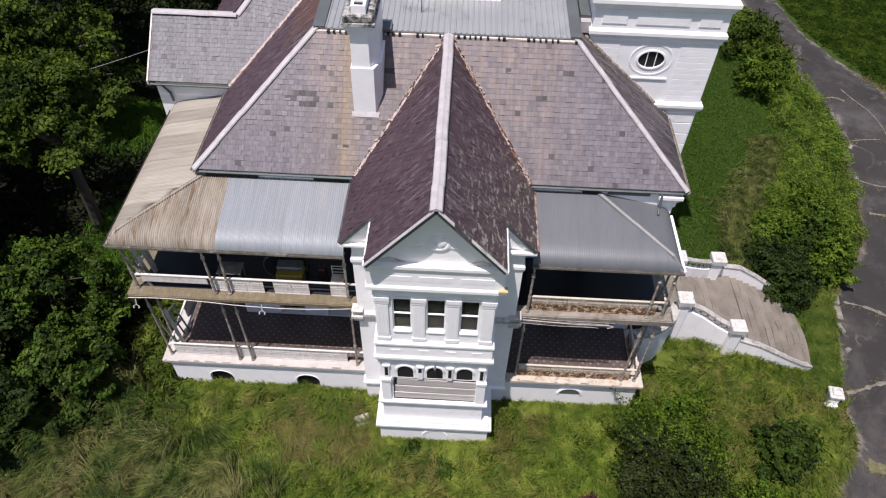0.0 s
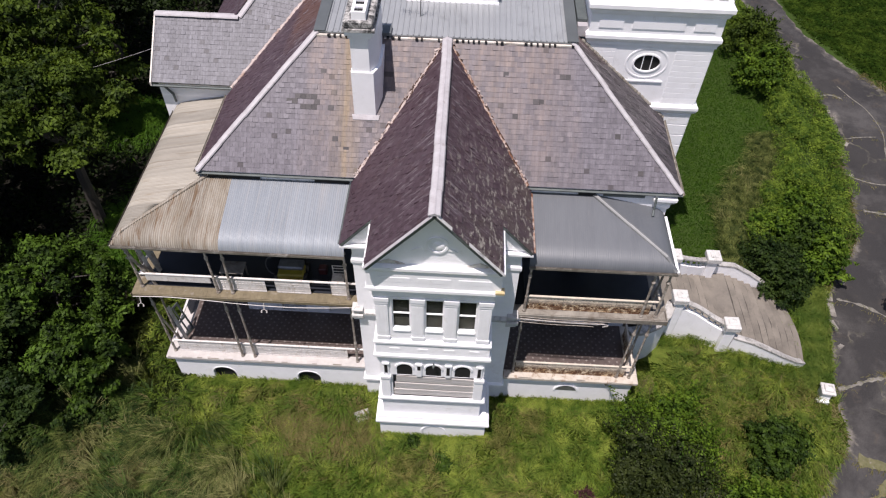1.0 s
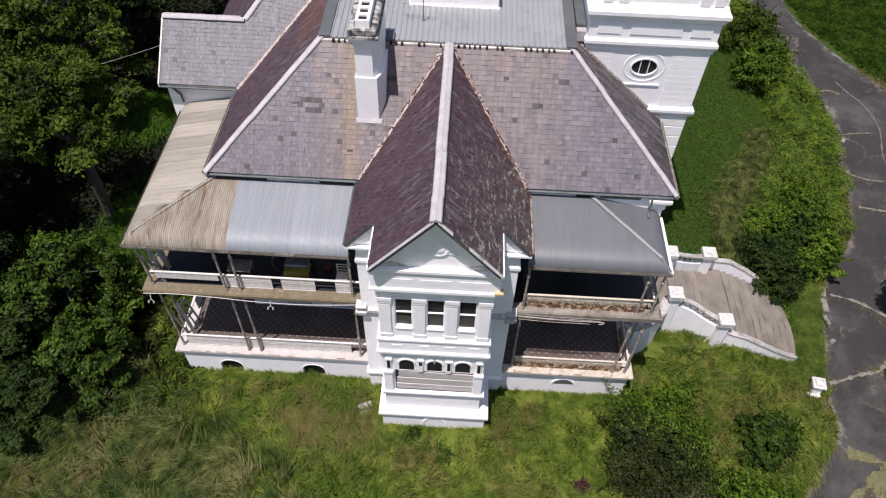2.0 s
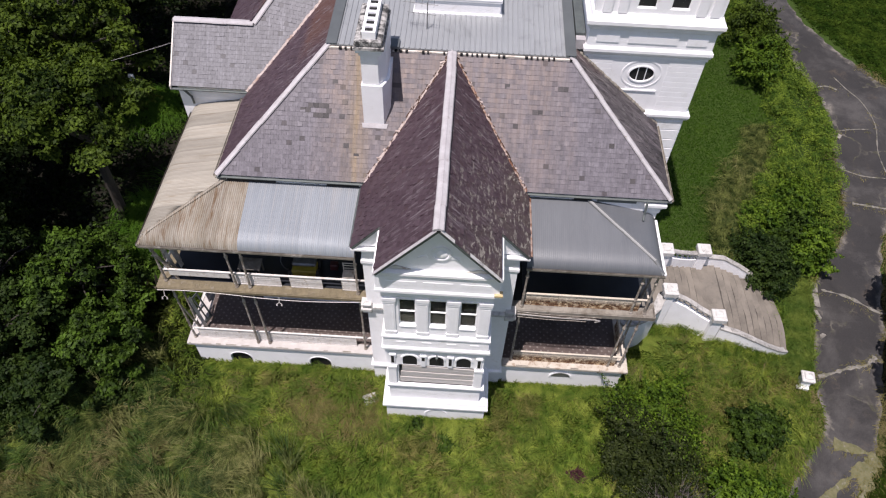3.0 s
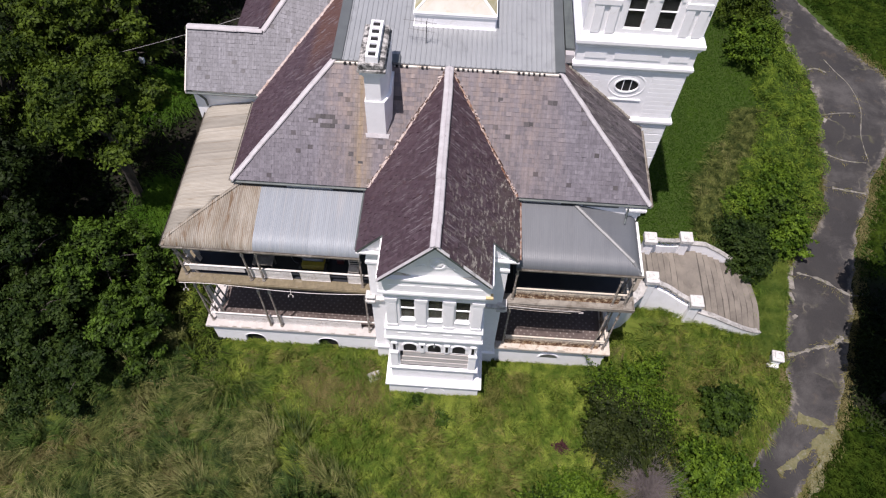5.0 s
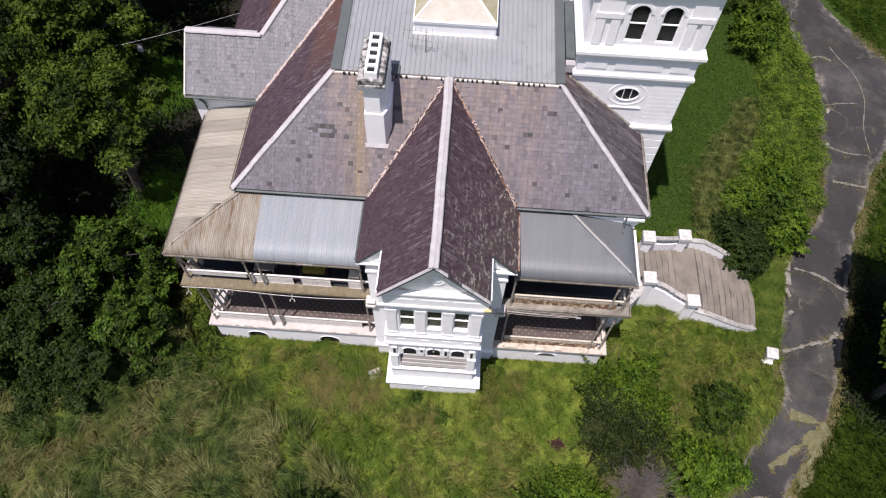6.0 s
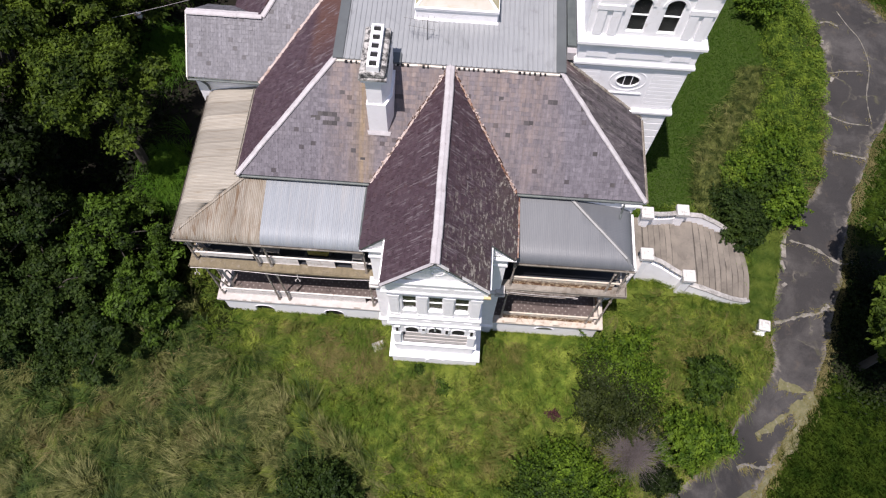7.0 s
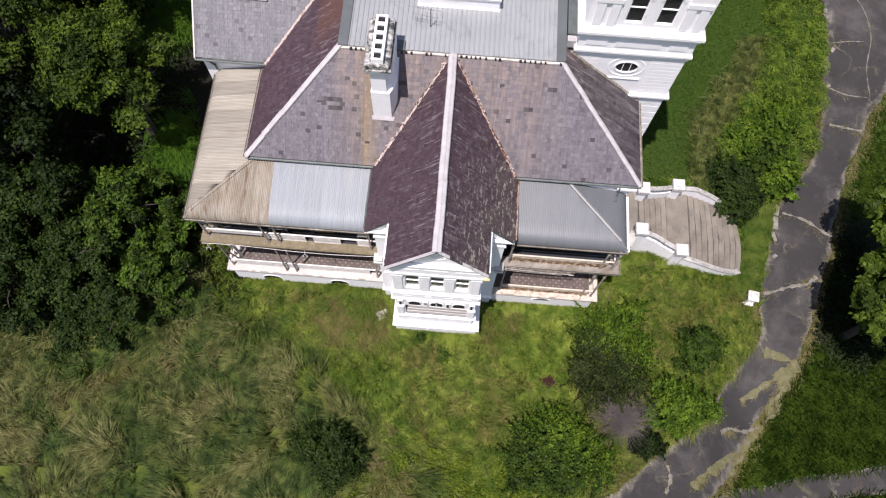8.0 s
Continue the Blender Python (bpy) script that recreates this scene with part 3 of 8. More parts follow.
def wall(bm, x0, x1, z0, z1, y0, y1, holes=(), along="x"):
    """A wall with thickness and openings that go through it: holes are (xa, xb, za, zb)."""
    xs = sorted({x0, x1, *[h[0] for h in holes], *[h[1] for h in holes]})
    zs = sorted({z0, z1, *[h[2] for h in holes], *[h[3] for h in holes]})

    def open_at(i, k):
        if not (0 <= i < len(xs) - 1 and 0 <= k < len(zs) - 1):
            return True
        cx, cz = (xs[i] + xs[i + 1]) / 2, (zs[k] + zs[k + 1]) / 2
        return any(h[0] < cx < h[1] and h[2] < cz < h[3] for h in holes)

    cache = {}

    def v(x, y, z):
        key = (x, y, z)
        if key not in cache:
            cache[key] = bm.verts.new((x, y, z) if along == "x" else (y, x, z))
        return cache[key]

    for i in range(len(xs) - 1):
        for k in range(len(zs) - 1):
            if open_at(i, k):
                continue
            a, b, c, d = xs[i], xs[i + 1], zs[k], zs[k + 1]
            bm.faces.new((v(a, y0, c), v(b, y0, c), v(b, y0, d), v(a, y0, d)))
            bm.faces.new((v(a, y1, c), v(a, y1, d), v(b, y1, d), v(b, y1, c)))
            if open_at(i - 1, k):
                bm.faces.new((v(a, y0, c), v(a, y0, d), v(a, y1, d), v(a, y1, c)))
            if open_at(i + 1, k):
                bm.faces.new((v(b, y0, c), v(b, y1, c), v(b, y1, d), v(b, y0, d)))
            if open_at(i, k - 1):
                bm.faces.new((v(a, y0, c), v(a, y1, c), v(b, y1, c), v(b, y0, c)))
            if open_at(i, k + 1):
                bm.faces.new((v(a, y0, d), v(b, y0, d), v(b, y1, d), v(a, y1, d)))


def arch_head(bm, x0, x1, z0, z1, y0, y1, n=10):
    """Fills the corners over a round arch in the opening's top part z0..z1."""
    cx, rx = (x0 + x1) / 2, (x1 - x0) / 2
    arc = [(cx - rx * math.cos(math.pi * i / n), z0 + (z1 - z0) * math.sin(math.pi * i / n)) for i in range(n + 1)]
    for (a, za), (b, zb) in zip(arc, arc[1:]):
        vs = [bm.verts.new(p) for p in ((a, y0, za), (b, y0, zb), (b, y0, z1), (a, y0, z1), (a, y1, za), (b, y1, zb), (b, y1, z1), (a, y1, z1))]
        for f in ((0, 1, 2, 3), (4, 7, 6, 5), (0, 4, 5, 1)):
            if len({tuple(vs[i].co) for i in f}) == len(f):
                bm.faces.new([vs[i] for i in f])


def arch_ring(bm, cx, z0, rx, rz, w, y0, y1, n=14, full=False):
    """A raised moulding round an arch or an oval."""
    k = 2 * n if full else n
    pts = [(math.cos(math.pi * i / n), math.sin(math.pi * i / n)) for i in range(k + (0 if full else 1))]
    rings = []
    for r_x, r_z, y in ((rx, rz, y1), (rx, rz, y0), (rx + w, rz + w, y0), (rx + w, rz + w, y1)):
        rings.append([bm.verts.new((cx + r_x * c, y, z0 + r_z * s)) for c, s in pts])
    for a, b in zip(rings, rings[1:]):
        for i in range(len(pts) if full else len(pts) - 1):
            j = (i + 1) % len(pts)
            bm.faces.new((a[i], a[j], b[j], b[i]))


def clip(poly, conv):
    """The part of a 2D polygon inside a convex one that runs counter-clockwise."""
    for (ax, ay), (bx, by) in zip(conv, conv[1:] + conv[:1]):
        out = []
        side = [(bx - ax) * (y - ay) - (by - ay) * (x - ax) for x, y in poly]
        for i in range(len(poly)):
            j = (i + 1) % len(poly)
            if side[i] >= 0:
                out.append(poly[i])
            if (side[i] >= 0) != (side[j] >= 0):
                f = side[i] / (side[i] - side[j])
                out.append((poly[i][0] + f * (poly[j][0] - poly[i][0]), poly[i][1] + f * (poly[j][1] - poly[i][1])))
        poly = out
        if len(poly) < 3:
            return []
    return poly


def slates(name, face, material, parent, seed, wide=0.2, high=0.182, pick=None, piece=None, label="", rough=0.006):
    """Lays a convex roof face (eave's two ends first) with courses of slates. pick(p): whether a whole slate there is a piece of its own."""
    rng = random.Random(seed)
    o = Vector(face[0])
    u = (Vector(face[1]) - o).normalized()
    n = u.cross(Vector(face[-1]) - o).normalized()
    if n.z < 0:
        n = -n
    v = n.cross(u)
    if v.z < 0:
        v = -v
    flat = [((Vector(p) - o).dot(u), (Vector(p) - o).dot(v)) for p in face]
    area = sum(a[0] * b[1] - b[0] * a[1] for a, b in zip(flat, flat[1:] + flat[:1]))
    if area < 0:
        flat.reverse()
    bm = bmesh.new()
    solid(bm, face, -n * 0.1)
    base = part(name, bm, LEAD, parent, label)
    u0, u1 = min(p[0] for p in flat), max(p[0] for p in flat)
    v1 = max(p[1] for p in flat)
    verts, faces, own = [], [], []
    row, vv = 0, 0.0
    while vv < v1:
        x = u0 - wide * (0.5 if row % 2 else 1.0)
        while x < u1:
            w = wide
            quad = [(x + 0.003, vv), (x + w - 0.003, vv), (x + w - 0.003, vv + high), (x + 0.003, vv + high)]
            got = clip(quad, flat)
            if got:
                tip, tilt = rng.uniform(0.006, 0.012) + rng.random() ** 6 * rough * 3, rng.uniform(-rough, rough)
                whole = len(got) == 4 and all(min(abs(a - c) + abs(b - d) for c, d in quad) < 1e-6 for a, b in got)
                mid = o + u * (x + w / 2) + v * (vv + high / 2)
                if piece and whole and pick(mid):
                    own.append((x, vv, tip))
                else:
                    k = len(verts)
                    top = [o + u * a + v * b + n * (tip * (1 - (b - vv) / high) + 0.003 + tilt * ((a - x) / w - 0.5)) for a, b in got]
                    low = [o + u * a + v * b - n * 0.01 for a, b in got]
                    verts += top + low
                    m = len(got)
                    faces.append(tuple(range(k, k + m)))
                    faces += [(k + i, k + m + i, k + m + (i + 1) % m, k + (i + 1) % m) for i in range(m)]
            x += w
        vv += high
        row += 1
    field = raw("slating", [tuple(p) for p in verts], faces, material, base)
    field["kind"] = "stuff"
    if own:
        vs = [(0.003, 0, 0.01), (wide - 0.003, 0, 0.01), (wide - 0.004, high, 0.003), (0.004, high, 0.003)]
        vs += [(a, b, -0.01) for a, b, _ in vs]
        first = raw("slate", vs, [(0, 1, 2, 3)] + [(i, 4 + i, 4 + (i + 1) % 4, (i + 1) % 4) for i in range(4)], piece, base)
        rot = Matrix((u, v, n)).transposed().to_4x4()
        for i, (a, b, tip) in enumerate(own):
            m = Matrix.Translation(o + u * a + v * b + n * (tip - 0.009)) @ rot @ pose(0, 0, 0, 0, rng.uniform(-0.4, 0.4), rng.uniform(-0.5, 0.5))
            if i == 0:
                first.matrix_basis = m
            else:
                share("slate", first, m, base)
    return base


def cap(name, p, q, w, material, parent, label="", lift=0.03, n_seg=12, seed=0, tall=0.035, joined=False):
    """A capping of short overlapping lengths along a ridge or hip, each a part; joined: one ragged strip."""
    rng = random.Random(seed)
    p, q = Vector(p), Vector(q)
    d = q - p
    t = d.normalized()
    side = t.cross(Vector((0, 0, 1))).normalized()
    up = side.cross(t)
    prof = [(-w / 2, -0.045), (-w * 0.42, 0.0), (-w * 0.12, tall * 0.6), (0, tall), (w * 0.12, tall * 0.6), (w * 0.42, 0.0), (w / 2, -0.045)]
    if joined:
        bm = bmesh.new()
        rings = []
        for i in range(3 * n_seg + 1):
            j, k, h = rng.uniform(-0.02, 0.02), rng.uniform(0.75, 1.3), rng.uniform(-0.01, 0.025)
            rings.append([bm.verts.new(p + d * (i / (3 * n_seg)) + side * (s * k + j) + up * (z + lift + h)) for s, z in prof])
        for a, b in zip(rings, rings[1:]):
            for k in range(len(prof) - 1):
                bm.faces.new((a[k], a[k + 1], b[k + 1], b[k]))
        return part(name, bm, material, parent, label)
    for i in range(n_seg):
        bm = bmesh.new()
        a, b = p + d * (i / n_seg), p + d * ((i + 1) / n_seg) + t * 0.02
        j = rng.uniform(-0.012, 0.012)
        ra, rb = ([bm.verts.new(c + side * (s + j) + up * (h + lift + 0.004 * (i % 2))) for s, h in prof] for c in (a, b))
        for k in range(len(prof) - 1):
            bm.faces.new((ra[k], ra[k + 1], rb[k + 1], rb[k]))
        bm.faces.new(ra[::-1])
        bm.faces.new(rb)
        part(name, bm, material, parent, label)


def ground_z(x, y):
    """Level round the house, falling to the drive, which climbs towards the back."""
    s = min(max((x - 13.5) / 5.5, 0), 1)
    s = s * s * (3 - 2 * s)
    left = min(max((-x - 12) / 20.0, 0), 1)
    return min(max(-1.845 + 0.055 * y, -2.15), -0.1) * s + 0.4 * left + 0.06 * math.sin(x * 0.7) * math.cos(y * 0.6)


# ---- ground and drive ----
def spread(n, near, far):
    return [near * k / n + math.copysign((abs(k) / n) ** 6 * far, k) for k in range(-n, n + 1)]


def make_ground():
    xs, ys = spread(70, 45, 1500), [14 + v for v in spread(70, 45, 1500)]
    verts = [(x, y, ground_z(x, y) - 0.02) for y in ys for x in xs]
    w = len(xs)
    faces = [(r * w + c, r * w + c + 1, (r + 1) * w + c + 1, (r + 1) * w + c) for r in range(len(ys) - 1) for c in range(w - 1)]
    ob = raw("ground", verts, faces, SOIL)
    for p in ob.data.polygons:
        p.use_smooth = True
    tagged(ob, "uneven overgrown lawn of green and straw patches", "ground", kind="structure")


def smooth_line(pts, n=14):
    out = []
    for i in range(len(pts) - 1):
        p0, p1, p2, p3 = pts[max(i - 1, 0)], pts[i], pts[i + 1], pts[min(i + 2, len(pts) - 1)]
        for k in range(n):
            t = k / n
            out.append(tuple(0.5 * (2 * b + (c - a) * t + (2 * a - 5 * b + 4 * c - d) * t * t + (3 * b - a - 3 * c + d) * t ** 3) for a, b, c, d in zip(p0, p1, p2, p3)))
    return out + [pts[-1]]


EDGE_L = smooth_line([(-21.0, -36.0), (-8.5, -24.5), (1.0, -15.5), (6.0, -10.6), (9.9, -7.75), (12.48, -5.49), (15.0, -3.75), (15.9, -2.3), (17.31, -0.48), (18.5, 0.82), (19.07, 1.9), (19.2, 3.43), (19.39, 5.02), (19.95, 7.2), (20.3, 9.03), (21.0, 10.7), (22.7, 12.8), (23.4, 14.2), (23.75, 16.0), (24.14, 18.62), (24.61, 21.85), (24.74, 24.67), (24.23, 26.65), (23.68, 28.51), (23.1, 32.0), (22.3, 37.0), (19.4, 50.0), (12.0, 66.0)])
EDGE_R = smooth_line([(-15.0, -36.0), (-2.6, -24.5), (6.5, -15.5), (11.0, -10.8), (14.2, -8.2), (16.45, -6.3), (18.63, -3.02), (19.85, -1.34), (20.92, 0.03), (21.72, 1.76), (22.28, 3.16), (23.3, 6.0), (24.1, 9.0), (25.22, 12.81), (26.14, 14.6), (27.02, 16.71), (28.2, 18.5), (29.6, 21.5), (30.28, 25.71), (28.7, 28.15), (27.14, 30.45), (25.46, 34.27), (24.7, 39.2), (22.0, 50.0), (15.0, 66.0)])
DRIVE_Y = np.concatenate([np.arange(-36.0, 40, 0.4), np.arange(40, 66, 2.0)])
DRIVE_L, DRIVE_R = ([(float(np.interp(y, [q[1] for q in e], [q[0] for q in e])), float(y)) for y in DRIVE_Y] for e in (EDGE_L, EDGE_R))
BRANCH_L = smooth_line([(13.0, -8.6), (16.6, -7.1), (19.0, -6.6), (21.2, -6.0), (25.7, -5.0), (32.3, -2.9), (45.1, 2.0)])
BRANCH_R = smooth_line([(11.5, -11.0), (16.88, -9.76), (19.99, -8.52), (22.74, -7.13), (25.78, -6.52), (32.95, -5.11), (46.3, -0.92)])


def strip(name, left, right, lift, label):
    rng = random.Random(5)
    verts, faces, n, across = [], [], 10, []
    count = min(len(left), len(right))
    for i in range(count):
        (ax, ay), (bx, by) = left[i], right[i]
        ja, jb = rng.uniform(-0.12, 0.12), rng.uniform(-0.16, 0.16)
        for k in range(n + 1):
            f = k / n
            f = f + (ja * (1 - f) + jb * f) * (1 if k in (0, n) else 0) / 4
            x, y = ax + (bx - ax) * f, ay + (by - ay) * f
            verts.append((x, y, ground_z(x, y) + lift + (0.03 * math.sin(math.pi * f))))
            across.append(abs(2 * k / n - 1))
    for i in range(count - 1):
        for k in range(n):
            a = i * (n + 1) + k
            faces.append((a, a + 1, a + n + 2, a + n + 1))
    ob = raw(name, verts, faces, ASPHALT)
    ob.data.attributes.new("verge", "FLOAT", "POINT").data.foreach_set("value", across)
    for p in ob.data.polygons:
        p.use_smooth = True
    return tagged(ob, label, "driveway", kind="structure")


make_ground()
strip("road", DRIVE_L, DRIVE_R, 0.05, "cracked grey asphalt driveway with weeds along its joints")
strip("road", BRANCH_L, BRANCH_R, 0.042, "branch of cracked asphalt driveway half covered by weeds")


# ---- the house ----
house = thing("house", "white rendered two-storey Victorian villa with slate roofs and iron verandahs", "house")
EAVE_Y, EAVE_Z, TOP_Y, TOP_Z = 4.8, 10.34, 8.4, 14.0
RIDGE_Z, GABLE_SLOPE = 13.96, 1.17
LX, RX, LTX, RTX = -8.87, 8.66, -4.68, 4.45


def gable_z(x):
    return RIDGE_Z - GABLE_SLOPE * abs(x)


def front_y(z):
    return EAVE_Y + (z - EAVE_Z) * (TOP_Y - EAVE_Y) / (TOP_Z - EAVE_Z)


def build_roofs():
    xv = (RIDGE_Z - EAVE_Z) / GABLE_SLOPE
    yr = front_y(RIDGE_Z)
    pick = lambda p: p.z < 11.45 and -7.9 < p.x < -3.7
    slates("front_roof", [(LX, EAVE_Y, EAVE_Z), (-xv, EAVE_Y, EAVE_Z), (0, yr, RIDGE_Z), (LTX, TOP_Y, TOP_Z)], SLATE_FRONT, house, 1, pick=pick, piece=SLATE_FRONT_PIECE, label="mauve-grey slate slope with rust-brown runs")
    slates("front_roof", [(xv, EAVE_Y, EAVE_Z), (RX, EAVE_Y, EAVE_Z), (RTX, TOP_Y, TOP_Z), (0, yr, RIDGE_Z)], SLATE_FRONT, house, 2, label="mauve-grey slate slope with rust-brown runs")
    slates("side_roof", [(LX, 9.25, EAVE_Z), (LX, EAVE_Y, EAVE_Z), (LTX, TOP_Y, TOP_Z), (LTX, 13.75, TOP_Z)], SLATE_PLUM, house, 3, label="dark plum slate hip slope")
    slates("side_roof", [(RX, EAVE_Y, EAVE_Z), (RX, 9.2, EAVE_Z), (RTX, 9.2, TOP_Z), (RTX, TOP_Y, TOP_Z)], SLATE_GREYPLUM, house, 4, label="greyed plum slate hip slope with pale runs")
    ge, fr, st = 3.24, -0.35, 1.7
    for s, mat_, seed in ((-1, SLATE_PLUM, 5), (1, SLATE_LICHEN, 6)):
        low = [(s * ge, st, gable_z(ge)), (s * ge, EAVE_Y, gable_z(ge)), (s * xv, EAVE_Y, EAVE_Z), (s * xv, st, EAVE_Z)]
        wide_part = [(s * xv, st, EAVE_Z), (s * xv, EAVE_Y, EAVE_Z), (0, yr, RIDGE_Z), (0, st, RIDGE_Z)]
        nar = [(s * 2.1, fr, gable_z(2.1)), (s * 2.1, st, gable_z(2.1)), (0, st, RIDGE_Z), (0, fr, RIDGE_Z)]
        lab = "plum slate gable slope streaked along its courses" if s < 0 else "plum slate gable slope blotched with pale lichen"
        slates("gable_roof", low, mat_, house, seed + 20, 0.22, 0.19, label=lab, rough=0.012)
        slates("gable_roof", wide_part, mat_, house, seed, 0.22, 0.19, label=lab, rough=0.012)
        slates("gable_roof", nar, mat_, house, seed + 10, 0.22, 0.19, label=lab, rough=0.012)
        for k, (a, b) in enumerate(((0.06, 2.12),) if s < 0 else ((0.06, 0.5), (1.0, 2.12))):
            bm = bmesh.new()
            solid(bm, [(s * a, fr - 0.05, gable_z(a) + 0.025), (s * b, fr - 0.05, gable_z(b) + 0.025), (s * b, fr + 0.075, gable_z(b) + 0.025), (s * a, fr + 0.075, gable_z(a) + 0.025)], (0, 0, 0.03))
            part("verge_strip", bm, RIDGE if s < 0 else MILDEW, house, "pale mortared verge of the gable")
    cap("ridge_capping", (0, fr - 0.02, RIDGE_Z), (0, yr + 0.05, RIDGE_Z), 0.36, RIDGE, house, "pale painted ridge capping", n_seg=9, seed=1, tall=0.06)
    cap("hip_capping", (LX, EAVE_Y, EAVE_Z), (LTX, TOP_Y, TOP_Z), 0.25, RIDGE, house, "pale painted hip capping", n_seg=10, seed=2)
    cap("hip_capping", (RX, EAVE_Y, EAVE_Z), (RTX, TOP_Y, TOP_Z), 0.22, RIDGE, house, "pale painted hip capping", n_seg=10, seed=3)
    for s in (-1, 1):
        cap("valley_flashing", (s * xv, EAVE_Y - 0.02, EAVE_Z), (0, yr, RIDGE_Z), 0.17, RUST_VALLEY if s > 0 else VALLEY, house, "rust-stained torn valley flashing", lift=0.02, n_seg=26, seed=4 + s, tall=0.02, joined=True)
        rng = random.Random(20 + s)
        bm = bmesh.new()
        for i in range(40):
            f = rng.random() ** 1.3
            p = Vector((s * xv, EAVE_Y, EAVE_Z)).lerp(Vector((0, yr, RIDGE_Z)), f)
            m = Matrix.Translation(p + Vector((s * rng.uniform(-0.1, 0.1), 0, 0.04))) @ pose(0, 0, 0, rng.uniform(20, 60), rng.uniform(-30, 30), rng.uniform(0, 180))
            w = rng.uniform(0.03, 0.1)
            box(bm, -w, w, -0.03, 0.03, -0.008, 0.008, m)
        part("mortar_fragments", bm, VALLEY, house)["kind"] = "stuff"
        bm = bmesh.new()
        a, b = Vector((s * xv, EAVE_Y, EAVE_Z)), Vector((0, yr, RIDGE_Z))
        d = (b - a).normalized()
        side, f = d.cross(Vector((0, 0, 1))).normalized(), 0.01
        while f < 0.97:
            w, k = rng.uniform(0.06, 0.22), rng.uniform(-0.085, 0.085)
            q = a.lerp(b, f) + side * k + Vector((0, 0, 0.062))
            h = side * rng.uniform(0.012, 0.03)
            solid(bm, [q - h, q + h, q + h * 0.6 + d * w, q - h + d * w], (0, 0, 0.012))
            f += rng.uniform(0.008, 0.045) * (0.6 if (s > 0) == (f < 0.5) else 1.0)
        part("rust_gap", bm, RUST_DARK, house, "dark rusted tears in the valley flashing")["kind"] = "stuff"
    # repaired patches of darker slates
    u, v = Vector((1, 0, 0)), Vector((0, TOP_Y - EAVE_Y, TOP_Z - EAVE_Z)).normalized()
    n, o = u.cross(v), Vector((LX, EAVE_Y, EAVE_Z))
    first, rng = None, random.Random(61)
    rows = [(-5.62, 12.19, 2), (-5.35, 12.35, 4), (-5.1, 12.03, 3), (-4.7, 12.2, 1), (-4.05, 12.05, 1), (-3.9, 11.3, 1), (-4.4, 12.9, 1), (-3.5, 11.0, 1), (3.2, 12.4, 1), (3.4, 12.42, 1), (4.2, 13.0, 2), (2.1, 13.1, 1), (2.6, 12.0, 1), (7.2, 10.75, 1), (6.2, 11.6, 1)]
    for x, z, k in rows:
        for i in range(k):
            row = round((z - EAVE_Z) / v.z / 0.182)
            p = o + u * (round((x - LX) / 0.2) * 0.2 + 0.2 * i - (0.1 if row % 2 else 0.0)) + v * (row * 0.182) + n * 0.012
            m = Matrix.Translation(p) @ Matrix((u, v, n)).transposed().to_4x4() @ pose(0, 0, 0, 0, 0, rng.uniform(-1, 1))
            if first is None:
                bm = bmesh.new()
                box(bm, 0.004, 0.196, 0.0, 0.18, -0.004, 0.006)
                first = part("darker_slate", bm, SLATE_DARK, house, "darker replacement slate")
                first.matrix_basis = m
            else:
                share("darker_slate", first, m, house)
    # left wing: grey slope, its ridge, and the higher part behind
    wz = lambda y: 10.6 + 0.814 * (y - 9.55)
    vy = lambda x: 9.55 + (EAVE_Z + (x - LX) * (TOP_Z - EAVE_Z) / (LTX - LX) - 10.6) / 0.814
    slates("wing_roof", [(-12.0, 9.55, 10.6), (LX + 0.3, 9.55, 10.6), (-6.75, vy(-6.75), wz(vy(-6.75))), (-8.6, 11.75, wz(11.75)), (-12.0, 11.75, wz(11.75))], SLATE_GREY, house, 31, label="pale grey slate wing slope")
    slates("wing_roof", [(-8.6, 11.75, wz(11.75)), (-6.75, vy(-6.75), wz(vy(-6.75))), (LTX, vy(LTX), wz(vy(LTX))), (-4.9, 16.2, wz(16.2))], SLATE_GREY, house, 32, label="pale grey slate wing slope")
    slates("wing_roof", [(-10.6, 17.5, 10.7), (-10.6, 12.0, 10.7), (-8.6, 11.75, wz(11.75)), (-4.9, 16.2, wz(16.2)), (-4.9, 17.5, wz(16.2))], SLATE_PLUM, house, 33, label="dark plum slate slope behind the wing")
    slates("wing_roof", [(-8.6, 13.9, 10.6), (-12.0, 13.9, 10.6), (-12.0, 11.75, wz(11.75)), (-8.6, 11.75, wz(11.75))], SLATE_GREY, house, 34, label="grey slate rear slope")
    cap("wing_capping", (-12.0, 11.75, wz(11.75)), (-8.6, 11.75, wz(11.75)), 0.36, RIDGE, house, "pale painted ridge capping", n_seg=6, seed=9)
    cap("wing_capping", (-8.6, 11.75, wz(11.75)), (-4.9, 16.2, wz(16.2)), 0.34, RIDGE, house, "pale painted hip capping", n_seg=10, seed=10)
    cap("valley_flashing", (LX + 0.15, 9.5, EAVE_Z + 0.2), (LTX, vy(LTX), TOP_Z), 0.16, VALLEY, house, "torn pale valley flashing", lift=0.02, n_seg=24, seed=12, tall=0.03, joined=True)
    cap("tower_flashing", (RX, 9.16, EAVE_Z + 0.03), (RTX + 0.4, 9.16, TOP_Z - 0.32), 0.14, EDGE_GREY, house, "ragged cement flashing against the tower", lift=0.02, n_seg=24, seed=13, tall=0.03, joined=True)
    # timber verge board along the wing's end, gutters along the eaves
    bm = bmesh.new()
